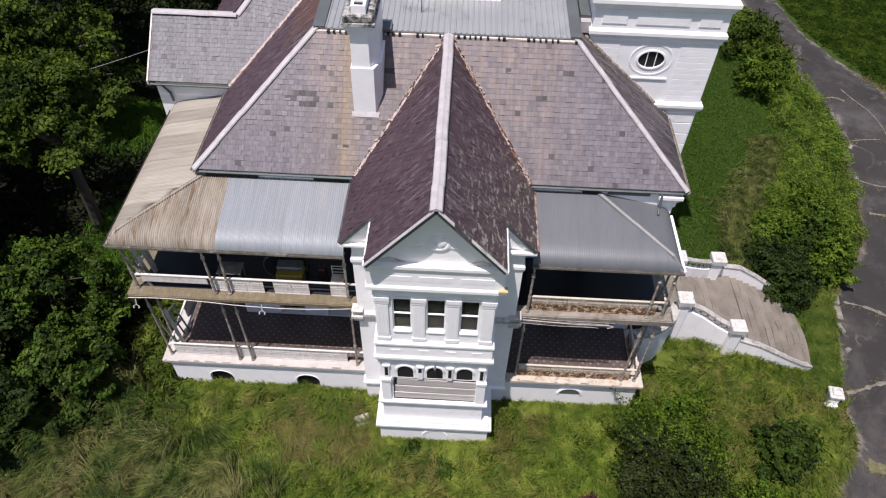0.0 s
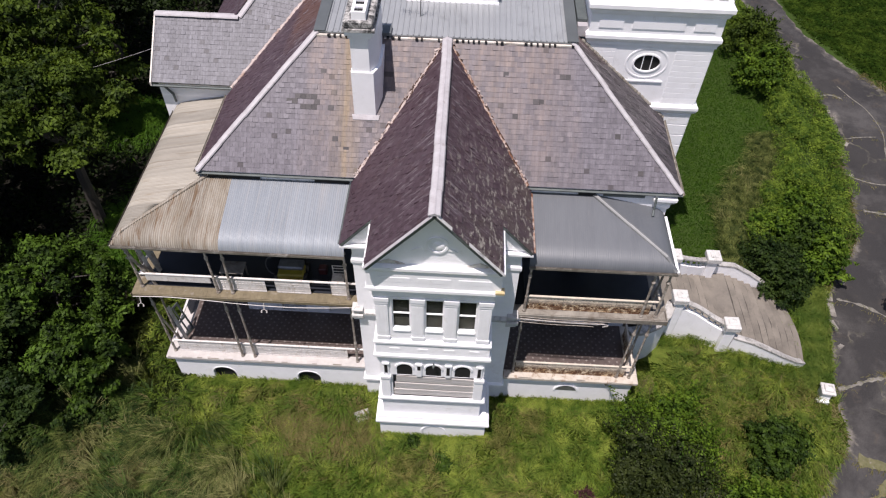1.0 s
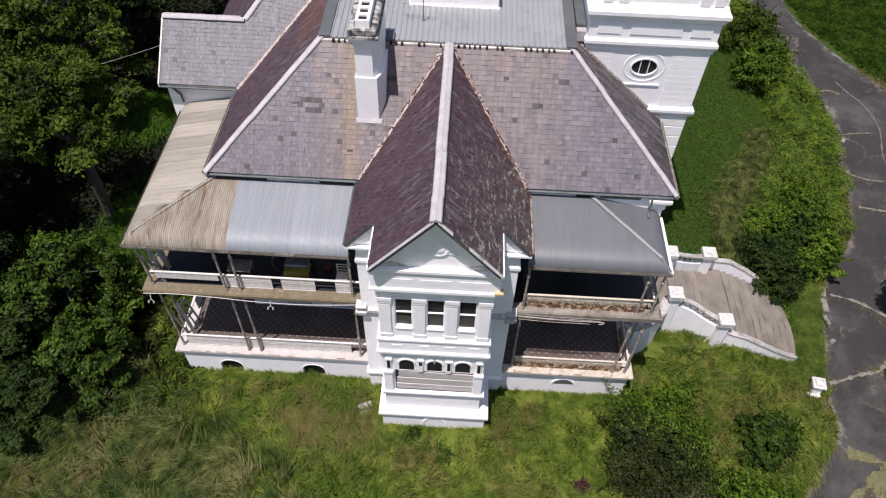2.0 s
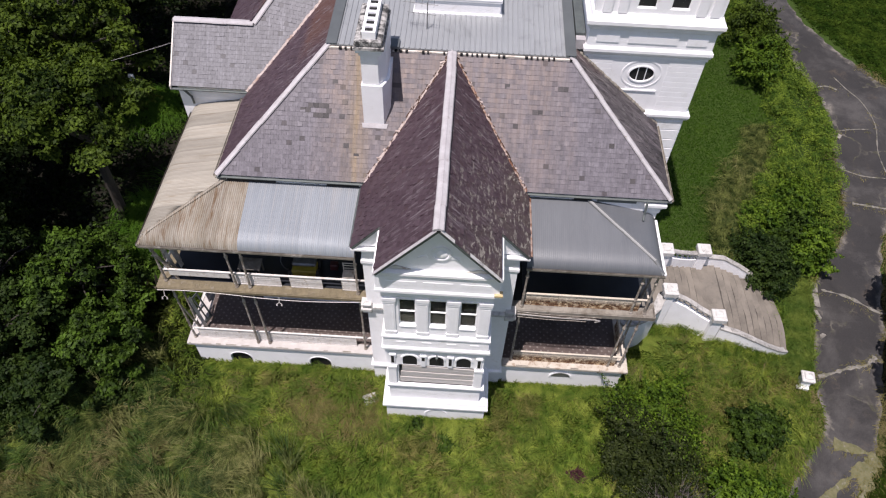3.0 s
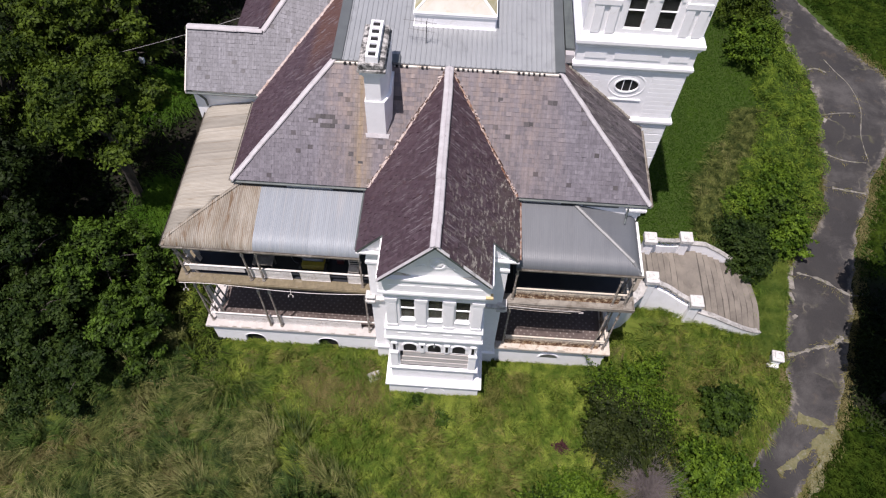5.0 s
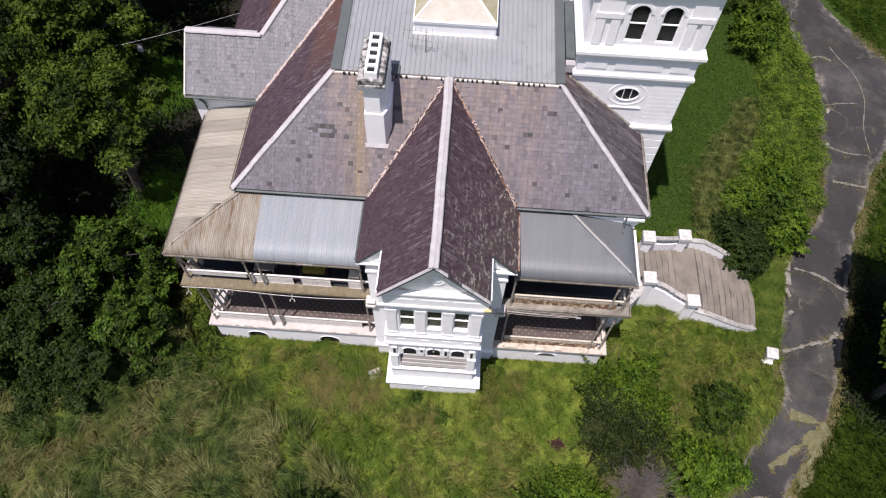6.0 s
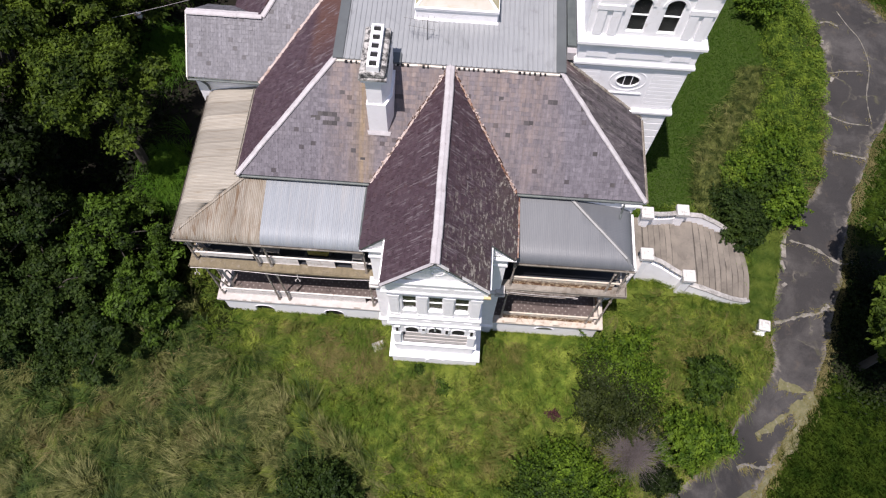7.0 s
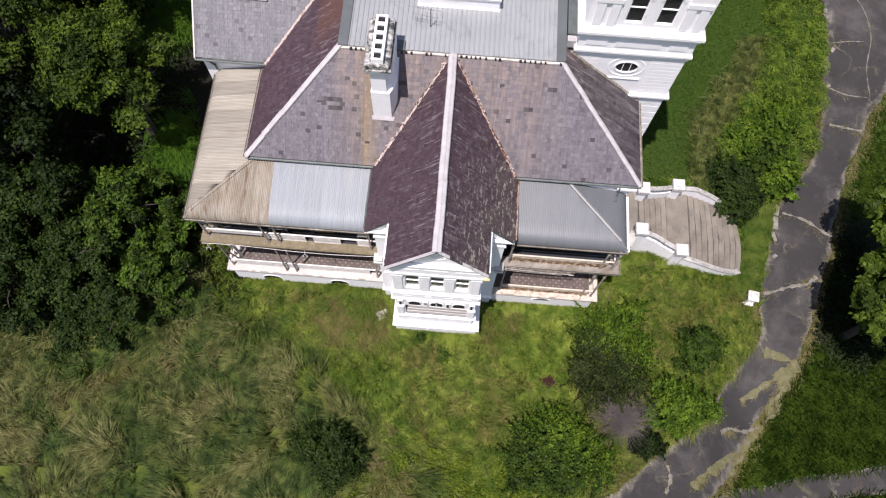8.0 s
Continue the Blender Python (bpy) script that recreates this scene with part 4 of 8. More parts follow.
    solid(bm, [(-12.03, 9.5, 10.42), (-12.03, 9.5, 10.62), (-12.03, 11.75, wz(11.75) + 0.05), (-12.03, 11.75, wz(11.75) - 0.2)], (0.06, 0, 0))
    part("barge_board", bm, WHITE_WORN, house)
    gutter((-12.0, 9.5, 10.5), (LX + 0.25, 9.5, 10.5), "thin grey eaves gutter", LEAD)
    gutter((LX - 0.02, EAVE_Y - 0.04, EAVE_Z - 0.06), (-3.2, EAVE_Y - 0.04, EAVE_Z - 0.06), "thin grey eaves gutter", LEAD)
    gutter((3.2, EAVE_Y - 0.04, EAVE_Z - 0.06), (RX + 0.05, EAVE_Y - 0.04, EAVE_Z - 0.06), "thin grey eaves gutter", LEAD)
    gutter((RX + 0.06, EAVE_Y, EAVE_Z - 0.06), (RX + 0.06, 9.1, EAVE_Z - 0.06), "thin weathered eaves gutter", GUTTER)
    gutter((LX - 0.06, EAVE_Y, EAVE_Z - 0.06), (LX - 0.06, 9.4, EAVE_Z - 0.06), "thin weathered eaves gutter", GUTTER)


def gutter(p, q, label, material, r=0.07):
    p, q = Vector(p), Vector(q)
    t = (q - p).normalized()
    side = t.cross(Vector((0, 0, 1)))
    bm = bmesh.new()
    ring = [(r * math.cos(a), r * math.sin(a)) for a in [math.pi + math.pi * k / 6 for k in range(7)]] + [((r - 0.012) * math.cos(a), (r - 0.012) * math.sin(a)) for a in [2 * math.pi - math.pi * k / 6 for k in range(7)]]
    solid(bm, [p + side * a + Vector((0, 0, b)) for a, b in ring], q - p)
    return part("gutter", bm, material, house, label)


def build_walls():
    bm = bmesh.new()
    wall(bm, -8.55, 8.35, -0.4, 10.3, 4.86, 5.2, [(-7.0, -5.9, 1.85, 4.4), (-4.9, -3.8, 1.85, 4.4), (4.6, 5.7, 1.85, 4.4), (6.6, 7.7, 1.85, 4.4), (-7.0, -5.9, 6.3, 8.8), (4.9, 6.0, 6.3, 8.8)])
    part("front_wall", bm, WHITE, house, "white painted rendered wall")
    bm = bmesh.new()
    wall(bm, 5.2, 18.0, -0.4, 10.3, -8.55, -8.2, along="y")
    part("side_wall", bm, WHITE, house, "white painted rendered wall")
    bm = bmesh.new()
    wall(bm, 5.2, 18.0, -1.2, 10.3, 8.0, 8.35, along="y")
    part("side_wall", bm, WHITE, house, "white painted rendered wall")
    bm = bmesh.new()
    wall(bm, -8.2, 8.0, -0.4, 13.5, 17.7, 18.0)
    part("rear_wall", bm, WHITE, house, "white painted rendered wall")
    bm = bmesh.new()
    wall(bm, -11.8, -8.56, -0.4, 10.52, 9.75, 10.05)
    part("wing_wall", bm, WHITE, house, "white painted rendered wall")
    bm = bmesh.new()
    wall(bm, 10.05, 13.8, -0.4, 10.5, -11.8, -11.5, along="y")
    part("wing_wall", bm, WHITE, house, "white painted rendered wall")
    bm = bmesh.new()
    solid(bm, [(-11.795, 9.8, 10.5), (-11.795, 13.75, 10.5), (-11.795, 11.75, 12.25)], (0.25, 0, 0))
    part("wing_gable", bm, WHITE, house)
    bm = bmesh.new()
    wall(bm, 13.8, 17.7, -0.4, 10.6, -10.45, -10.15, along="y")
    part("wing_wall", bm, WHITE, house, "white painted rendered wall")
    # black panels that stand in for the unlit rooms behind the openings
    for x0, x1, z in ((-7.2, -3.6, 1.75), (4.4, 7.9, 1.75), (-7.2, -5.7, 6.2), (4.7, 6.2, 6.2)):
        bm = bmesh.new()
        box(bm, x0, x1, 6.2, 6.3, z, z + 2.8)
        part("unlit_room_panel", bm, DARK, house)
    # frieze slots under the eaves, laid on as strips in a shade colour
    for a, b in ((-8.5, -6.6), (-4.6, -3.35), (5.0, 5.6), (5.9, 7.4)):
        bm = bmesh.new()
        box(bm, a, b, 4.8, 4.855, 10.02, 10.13)
        part("vent_slot", bm, DARK if b < 5.7 else LEAD, house, "dark strip standing in for a shaded slot in the frieze")
    bm = bmesh.new()
    band(bm, 7.9, 8.36, 4.86, [(0.02, 9.5), (0.05, 9.6), (0.05, 9.75), (0.14, 9.9), (0.2, 10.0), (0.2, 10.12)], 5.3)
    part("corner_cornice", bm, WHITE, house, "white moulded corner cornice")
    bm = bmesh.new()
    rod(bm, (7.75, 4.62, 10.28), (7.75, 4.5, 9.75), 0.045)
    rod(bm, (7.75, 4.5, 9.75), (7.72, 4.3, 9.62), 0.045)
    part("downpipe", bm, LEAD, house, "grey spout over the verandah roof")
    bm = bmesh.new()
    rod(bm, (-11.5, 9.55, 10.45), (-11.25, 9.62, 10.0), 0.05)
    rod(bm, (-11.25, 9.62, 10.0), (-11.25, 9.66, 9.6), 0.05)
    part("downpipe", bm, LEAD, house, "grey bent downpipe")


def window_unit(x, w, z0, z1, y, name="window", arched=False, bars=1, blind=0.0):
    bm = bmesh.new()
    f = 0.038
    box(bm, x - w / 2, x - w / 2 + f, y, y + 0.06, z0, z1)
    box(bm, x + w / 2 - f, x + w / 2, y, y + 0.06, z0, z1)
    box(bm, x - w / 2 + f, x + w / 2 - f, y, y + 0.06, z0, z0 + f)
    if not arched:
        box(bm, x - w / 2 + f, x + w / 2 - f, y, y + 0.06, z1 - f, z1)
    for k in range(bars):
        z = z0 + (z1 - z0) * (k + 1) / (bars + 1)
        box(bm, x - w / 2 + f, x + w / 2 - f, y - 0.005, y + 0.05, z - 0.018, z + 0.018)
    win = part(name, bm, WHITE, house, "white painted sash window")
    bm = bmesh.new()
    box(bm, x - w / 2 + f, x + w / 2 - f, y + 0.03, y + 0.036, z0 + f, z1 - (0 if arched else f))
    g = part("pane", bm, GLASS, win)
    g.visible_shadow = False
    # black sheet just behind the pane, in place of an unlit interior
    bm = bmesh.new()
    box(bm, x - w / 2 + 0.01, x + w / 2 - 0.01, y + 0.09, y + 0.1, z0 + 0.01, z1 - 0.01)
    part("unlit_backing", bm, DARK, win)
    if blind:
        bm = bmesh.new()
        box(bm, x - w / 2 + f, x + w / 2 - f, y + 0.07, y + 0.08, z0 + 0.06, z0 + (z1 - z0) * blind)
        part("blind", bm, CURTAIN, win, "dull drawn blind")
    return win


def build_bay():
    X, Y = 1.95, 0.15
    wins, arcs = (-1.08, 0.04, 1.15), (-1.03, 0.05, 1.14)
    holes = [(x - 0.31, x + 0.31, 7.7, 9.45) for x in wins] + [(x - 0.29, x + 0.29, 4.68, 5.5) for x in arcs] + [(-1.5, 1.6, 3.12, 4.66)]
    bm = bmesh.new()
    wall(bm, -X, X, 1.3, 11.2, Y, Y + 0.3, holes)
    for x in arcs:
        arch_head(bm, x - 0.29, x + 0.29, 5.2, 5.5, Y, Y + 0.3)
    part("bay_wall", bm, WHITE, house, "white rendered projecting bay front")
    for s in (-1, 1):
        bm = bmesh.new()
        wall(bm, Y + 0.3, 1.9, 1.3, 11.2, s * X - (0.3 if s > 0 else 0), s * X + (0.3 if s < 0 else 0), [(0.75, 1.25, 4.68, 5.5)], along="y")
        part("bay_side", bm, WHITE, house)
        bm = bmesh.new()
        wall(bm, 1.9, 4.85, -0.3, gable_z(2.9) - 0.05, s * 2.9 - (0.3 if s > 0 else 0), s * 2.9 + (0.3 if s < 0 else 0), along="y")
        part("wing_side", bm, WHITE, house)
        bm = bmesh.new()
        a, b = sorted((s * X, s * 2.9))
        wall(bm, max(a, -2.6), min(b, 2.6), -0.3, 10.2, 1.9, 2.2)
        part("wing_return", bm, WHITE, house)
        # boxed eaves return with its small triangle
        bm = bmesh.new()
        solid(bm, [(s * 2.2, 1.86, gable_z(2.2) - 0.1), (s * 2.2, 1.86, 10.2), (s * 3.2, 1.86, 10.05), (s * 3.2, 1.86, gable_z(3.2) - 0.06)], (0, 0.1, 0))
        part("gable_return", bm, WHITE, house, "white boarded eaves return")
        bm = bmesh.new()
        solid(bm, [(s * 2.15, 1.74, gable_z(2.15) - 0.1), (s * 2.15, 1.74, gable_z(2.15) - 0.26), (s * 3.2, 1.74, gable_z(3.2) - 0.26), (s * 3.2, 1.74, gable_z(3.2) - 0.1)], (0, 0.12, 0))
        box(bm, min(s * 2.2, s * 3.25), max(s * 2.2, s * 3.25), 1.7, 1.85, 10.02, 10.11)
        part("barge_board", bm, WHITE, house, "white painted barge board")
        for z, o in ((6.2, 0.14), (1.35, 0.1), (9.2, 0.06)):
            bm = bmesh.new()
            band(bm, min(s * X, s * 2.9), max(s * X, s * 2.9), 1.9, [(0.02, z - 0.2), (o, z - 0.08), (o, z + 0.05), (0.02, z + 0.12)], 2.6)
            part("string_course", bm, MILDEW if z > 6 and z < 7 else WHITE, house)
        bm = bmesh.new()
        for z0, z1, o in ((5.72, 5.86, 0.0), (5.86, 6.05, 0.09), (6.05, 6.2, 0.16), (6.2, 6.42, 0.08), (6.42, 6.5, 0.14)):
            a, b = sorted((s * 2.7, s * (2.98 + o)))
            bevelled(bm, a, b, 1.84 - o, 2.1, z0, z1, 0.015)
        part("corbel", bm, MILDEW, house, "stained white corbel under the balcony's end")
        bm = bmesh.new()
        solid(bm, [(s * 3.2, 1.9, gable_z(3.24) - 0.1), (s * 3.34, 1.9, gable_z(3.24) - 0.18), (s * 3.34, 4.78, gable_z(3.24) - 0.18), (s * 3.2, 4.78, gable_z(3.24) - 0.1)], (0, 0, 0.03))
        part("apron_flashing", bm, RUST_VALLEY if s > 0 else LEAD, house, "rust-stained apron flashing" if s > 0 else "dull lead apron flashing")
    bm = bmesh.new()
    box(bm, -2.12, 2.25, 0.0, 2.0, -0.6, 1.12)
    part("bay_plinth", bm, WHITE, house, "white painted plinth")
    bm = bmesh.new()
    band(bm, -2.1, 2.22, 0.02, [(0.02, 1.1), (0.12, 1.2), (0.16, 1.3), (0.16, 1.42), (0.05, 1.5), (0.03, 1.62)], 1.95)
    part("plinth_moulding", bm, WHITE, house)
    # blind arched vent in the plinth
    bm = bmesh.new()
    arch_ring(bm, 0.1, 0.45, 0.46, 0.46, 0.07, -0.03, 0.02)
    box(bm, -0.43, -0.36, -0.03, 0.0, 0.0, 0.45)
    box(bm, 0.56, 0.63, -0.03, 0.0, 0.0, 0.45)
    part("plinth_arch", bm, WHITE, house)
    # dado, sill, string course, entablature
    for z, prof, nm in (
        (0, [(0.0, 2.7), (0.06, 2.76), (0.06, 2.86), (0.14, 2.98), (0.14, 3.08), (0.0, 3.12)], "sill_moulding"),
        (0, [(0.0, 5.62), (0.05, 5.7), (0.05, 5.86), (0.1, 5.97), (0.17, 6.1), (0.17, 6.22), (0.1, 6.3), (0.08, 6.85), (0.13, 6.92), (0.13, 7.02), (0.02, 7.1)], "string_course"),
        (0, [(0.0, 9.55), (0.05, 9.6), (0.05, 9.85), (0.1, 9.92), (0.14, 9.98), (0.23, 10.1), (0.23, 10.22), (0.18, 10.3), (0.17, 11.0), (0.19, 11.06), (0.24, 11.14), (0.24, 11.26), (0.1, 11.3)], "entablature"),
    ):
        bm = bmesh.new()
        band(bm, -X, X, Y, prof, 1.9)
        part(nm, bm, WHITE, house, "white moulded render")
    for x in wins:
        window_unit(x, 0.62, 7.7, 9.45, Y + 0.05, blind=0.3 if x < 0 else 0.42)
        bm = bmesh.new()
        bevelled(bm, x - 0.3, x + 0.3, Y - 0.045, Y + 0.04, 7.6, 7.69, 0.02)
        part("window_sill", bm, WHITE, house)
        bm = bmesh.new()
        box(bm, x - 0.38, x + 0.38, Y - 0.05, Y - 0.002, 9.46, 9.55)
        part("window_head", bm, WHITE, house)
    for x in (-1.72, -0.52, 0.6, 1.74):
        bm = bmesh.new()
        w = 0.2
        box(bm, x - w, x + w, Y - 0.05, Y - 0.002, 7.32, 9.2)
        for k in range(3):
            c = x - w + 0.08 + k * 0.12
            box(bm, c - 0.03, c + 0.03, Y - 0.055, Y - 0.05, 7.5, 9.1)
        box(bm, x - w - 0.03, x + w + 0.03, Y - 0.07, Y - 0.002, 7.14, 7.32)
        box(bm, x - w - 0.03, x + w + 0.03, Y - 0.07, Y - 0.002, 9.2, 9.34)
        box(bm, x - w - 0.05, x + w + 0.05, Y - 0.09, Y - 0.002, 9.34, 9.52)
        part("pilaster", bm, WHITE, house, "white fluted pilaster")
    for x in (-1.25, 0.02, 1.3):
        bm = bmesh.new()
        band(bm, x - 0.5, x + 0.5, Y - 0.17, [(0.0, 10.52), (0.014, 10.53), (0.014, 10.76), (0.0, 10.77)], Y - 0.16)
        part("frieze_panel", bm, WHITE, house)
    for x in (-1.35, -0.35, 0.6, 1.5):
        bm = bmesh.new()
        band(bm, x - 0.16, x + 0.16, Y - 0.085, [(0.0, 6.5), (0.016, 6.51), (0.016, 6.64), (0.0, 6.65)], Y - 0.06)
        part("frieze_panel", bm, WHITE, house)
    # arched arcade with short columns, boarded opening below
    for x in arcs:
        bm = bmesh.new()
        arch_ring(bm, x, 5.2, 0.29, 0.3, 0.07, Y - 0.05, Y + 0.01)
        part("arch_moulding", bm, WHITE, house)
    for x in (-1.72, -0.49, 0.6, 1.76):
        bm = bmesh.new()
        box(bm, x - 0.1, x + 0.1, Y - 0.05, Y - 0.002, 4.66, 5.44)
        box(bm, x - 0.13, x + 0.13, Y - 0.08, Y - 0.002, 5.44, 5.54)
        part("arcade_pier", bm, WHITE, house)
    # black panel close behind the arches, painting the shade inside
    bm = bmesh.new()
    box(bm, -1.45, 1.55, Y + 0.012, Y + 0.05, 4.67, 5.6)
    part("arcade_unlit_panel", bm, DARK, house, "black panel standing in for the unlit space behind the arcade")
    # black strips on the pier faces, painting the shade of slots
    for x, z in ((-1.72, 4.85), (-0.49, 5.12), (0.6, 4.85), (1.76, 4.8)):
        bm = bmesh.new()
        box(bm, x - 0.06, x + 0.06, Y - 0.056, Y - 0.05, z, 5.42)
        part("arcade_slot", bm, DARK, house, "narrow black strip standing in for a shaded slot")
    for x in (-1.72, 1.82):
        bm = bmesh.new()
        box(bm, x - 0.2, x + 0.13, Y - 0.08, Y - 0.002, 3.12, 4.5)
        box(bm, x - 0.23, x + 0.16, Y - 0.12, Y - 0.002, 4.5, 4.64)
        part("porch_pilaster", bm, WHITE, house)
    rng = random.Random(3)
    for z, h, tip in ((3.16, 0.42, 0.4), (3.62, 0.42, 0.9), (4.1, 0.44, 1.7)):
        bm = bmesh.new()
        for k in range(3):
            bevelled(bm, -1.49, 1.59, Y + 0.02 - 0.006 * k, Y + 0.05, z + h * k / 3, z + h * (k + 1) / 3 - 0.008, 0.005, pose(0, 0, 0, 0, tip, 0))
        part("board", bm, GREYBOARD, house, "silvered board closing the opening")
    # black sheets for the unlit space inside the bay
    for y, z0, z1 in ((1.5, 3.1, 5.5), (1.2, 7.4, 9.6)):
        bm = bmesh.new()
        box(bm, -1.62, 1.62, y, y + 0.05, z0, z1)
        part("unlit_room_panel", bm, DARK, house)
    # pediment
    bm = bmesh.new()
    h = RIDGE_Z - 0.22
    solid(bm, [(-2.0, 0.1, 11.28), (2.0, 0.1, 11.28), (0, 0.1, h - 0.02)], (0, 0.3, 0))
    part("pediment", bm, WHITE, house, "white rendered gable pediment")
    bm = bmesh.new()
    for s in (-1, 1):
        solid(bm, [(0, -0.3, RIDGE_Z - 0.05), (s * 2.1, -0.3, gable_z(2.1) - 0.06), (s * 2.1, -0.3, gable_z(2.1) - 0.2), (0, -0.3, RIDGE_Z - 0.19)], (0, 0.1, 0))
        solid(bm, [(0, -0.195, RIDGE_Z - 0.2), (s * 2.04, -0.195, gable_z(2.04) - 0.2), (s * 2.04, -0.195, gable_z(2.04) - 0.3), (0, -0.195, RIDGE_Z - 0.32)], (0, 0.2, 0))
    part("raking_cornice", bm, WHITE, house, "white painted raking cornice")
    bm = bmesh.new()
    arch_ring(bm, 0.08, 12.25, 0.27, 0.29, 0.07, 0.05, 0.105, 14, True)
    wreath = part("pediment_ornament", bm, WHITE, house, "white moulded roundel with a carved boss")
    bm = bmesh.new()
    bmesh.ops.create_uvsphere(bm, u_segments=14, v_segments=8, radius=0.2, matrix=Matrix.Translation((0.12, 0.09, 12.2)) @ Matrix.Diagonal((0.9, 0.35, 1.0, 1)))
    part("boss", bm, WHITE, wreath)
    for s in (-1, 1):
        bm = bmesh.new()
        solid(bm, [(s * 0.34, 0.08, 12.0), (s * 0.7, 0.06, 11.96), (s * 0.62, 0.06, 12.03), (s * 0.4, 0.08, 12.14)], (0, 0.04, 0))
        part("scroll", bm, WHITE, wreath)
        bm = bmesh.new()
        solid(bm, [(s * 1.8, 0.06, 11.32), (s * 0.9, 0.06, 11.32), (s * 1.4, 0.06, 11.5)], (0, 0.05, 0))
        part("pediment_panel", bm, WHITE_WORN, house, "flaked corner panel")
    bm = bmesh.new()
    box(bm, 1.95, 2.24, -0.13, 0.1, 10.25, 10.34)
    part("cornice_patch", bm, OCHRE, house, "yellowed cornice end")
    # bracket lamp over the middle arch, and the corner consoles
    bm = bmesh.new()
    rod(bm, (0.05, Y - 0.02, 5.66), (0.05, Y - 0.2, 5.66), 0.022)
    rod(bm, (0.05, Y - 0.2, 5.7), (0.05, Y - 0.2, 5.56), 0.05, 0.03)
    part("bracket_lamp", bm, LEAD, house, "small rusted bracket lamp")


build_roofs()
build_walls()
build_bay()


# ---- deck roof, lantern, chimney ----
def build_deck():
    x0, x1, y0, y1, z0, z1 = -4.72, 4.52, 8.33, 17.9, 14.03, 14.4
    pitch = 0.205
    n = int((x1 - x0) / pitch)
    prof = []
    for i in range(n + 1):
        x = x0 + i * (x1 - x0) / n
        prof += [(x - 0.032, 0.0), (x - 0.018, 0.036), (x + 0.018, 0.036), (x + 0.032, 0.0)]
    verts = [(x, y, z + h) for y, z in ((y0, z0), (y1, z1)) for x, h in prof]
    m = len(prof)
    verts += [(x, y, z - 0.05) for y, z in ((y0, z0), (y1, z1)) for x, h in prof]
    faces = [(i, i + 1, m + i + 1, m + i) for i in range(m - 1)] + [(i, 2 * m + i, 2 * m + i + 1, i + 1) for i in range(m - 1)]
    raw("deck_roof", verts, faces, DECK_IRON, house, "pale blue-grey ribbed metal deck roof")
    for a, b in ((x0 - 0.05, x0 + 0.36), (x1 - 0.3, x1 + 0.1)):
        bm = bmesh.new()
        solid(bm, [(a, y0 - 0.03, z0 + 0.045), (b, y0 - 0.03, z0 + 0.045), (b, y1, z1 + 0.045), (a, y1, z1 + 0.045)], (0, 0, 0.018))
        part("deck_flashing", bm, DECK_TRIM, house, "darker grey edge flashing")
    bm = bmesh.new()
    box(bm, x0, x1, y0 + 0.05, y0 + 0.09, z0 - 0.22, z0 - 0.06)
    part("deck_fascia", bm, WHITE_WORN, house)
    rng = random.Random(8)
    bm = bmesh.new()
    lumps = bmesh.new()
    for i in range(n):
        x, w = x0 + (i + 0.5) * (x1 - x0) / n, (x1 - x0) / n / 2
        if abs(x) < 0.2 or -3.3 < x < -2.2:
            continue
        box(bm, x - w, x + w, y0 - 0.07 - rng.random() * 0.02, y0 + 0.04, z0 - 0.14, z0 - 0.085)
        if rng.random() < 0.7:
            k = rng.uniform(0.03, 0.055)
            x += rng.uniform(-0.03, 0.03)
            box(lumps, x - k, x + k, y0 - 0.105 - rng.random() * 0.02, y0 - 0.02, z0 - 0.125, z0 - 0.07)
    # black blocks along the edge, coloured as shade between the sheets
    part("edge_teeth", lumps, DARK, house, "black blocks standing in for shaded gaps under the deck sheets")["kind"] = "stuff"
    part("mortar_lump", bm, WHITE_WORN, house, "broken mortar along the deck edge")["kind"] = "stuff"
    # lantern
    a, b, c, d = -1.6, 1.75, 10.55, 13.9
    bm = bmesh.new()
    band(bm, a, b, c, [(0.06, 14.1), (0.06, 14.16), (0.0, 14.2), (0.0, 14.66), (0.05, 14.7), (0.05, 14.78)], d)
    lan = part("lantern", bm, WHITE, house, "white box lantern with a cream hipped lid")
    a, b, c, d, z, t = a - 0.02, b + 0.02, c - 0.02, d + 0.02, 14.8, 15.75
    ia, ib, ic, id_ = a + 1.25, b - 1.25, c + 1.25, d - 1.25
    for q in ([(a, c, z), (b, c, z), (ib, ic, t), (ia, ic, t)], [(b, c, z), (b, d, z), (ib, id_, t), (ib, ic, t)], [(b, d, z), (a, d, z), (ia, id_, t), (ib, id_, t)], [(a, d, z), (a, c, z), (ia, ic, t), (ia, id_, t)], [(ia, ic, t), (ib, ic, t), (ib, id_, t), (ia, id_, t)]):
        bm = bmesh.new()
        solid(bm, q, (0, 0, -0.04))
        part("lid_sheet", bm, DOME_PALE if q[0][1] == c and q[1][1] == c else DOME, lan, "weathered cream sheet")
    for p, q in (((a, c, z), (ia, ic, t)), ((b, c, z), (ib, ic, t)), ((b, d, z), (ib, id_, t)), ((a, d, z), (ia, id_, t)), ((a, c, z), (b, c, z)), ((ia, ic, t), (ib, ic, t))):
        bm = bmesh.new()
        rod(bm, p, q, 0.05, n=6)
        part("lid_rib", bm, WHITE, lan)
    # lead box gutter between deck and tower
    bm = bmesh.new()
    box(bm, 4.66, 5.02, 9.6, 13.0, 14.0, 14.22)
    part("box_gutter", bm, LEAD, house, "dull lead box gutter")
    bm = bmesh.new()
    box(bm, 4.66, 5.02, 9.3, 9.58, 13.7, 14.12)
    part("box_gutter", bm, RIDGE, house)


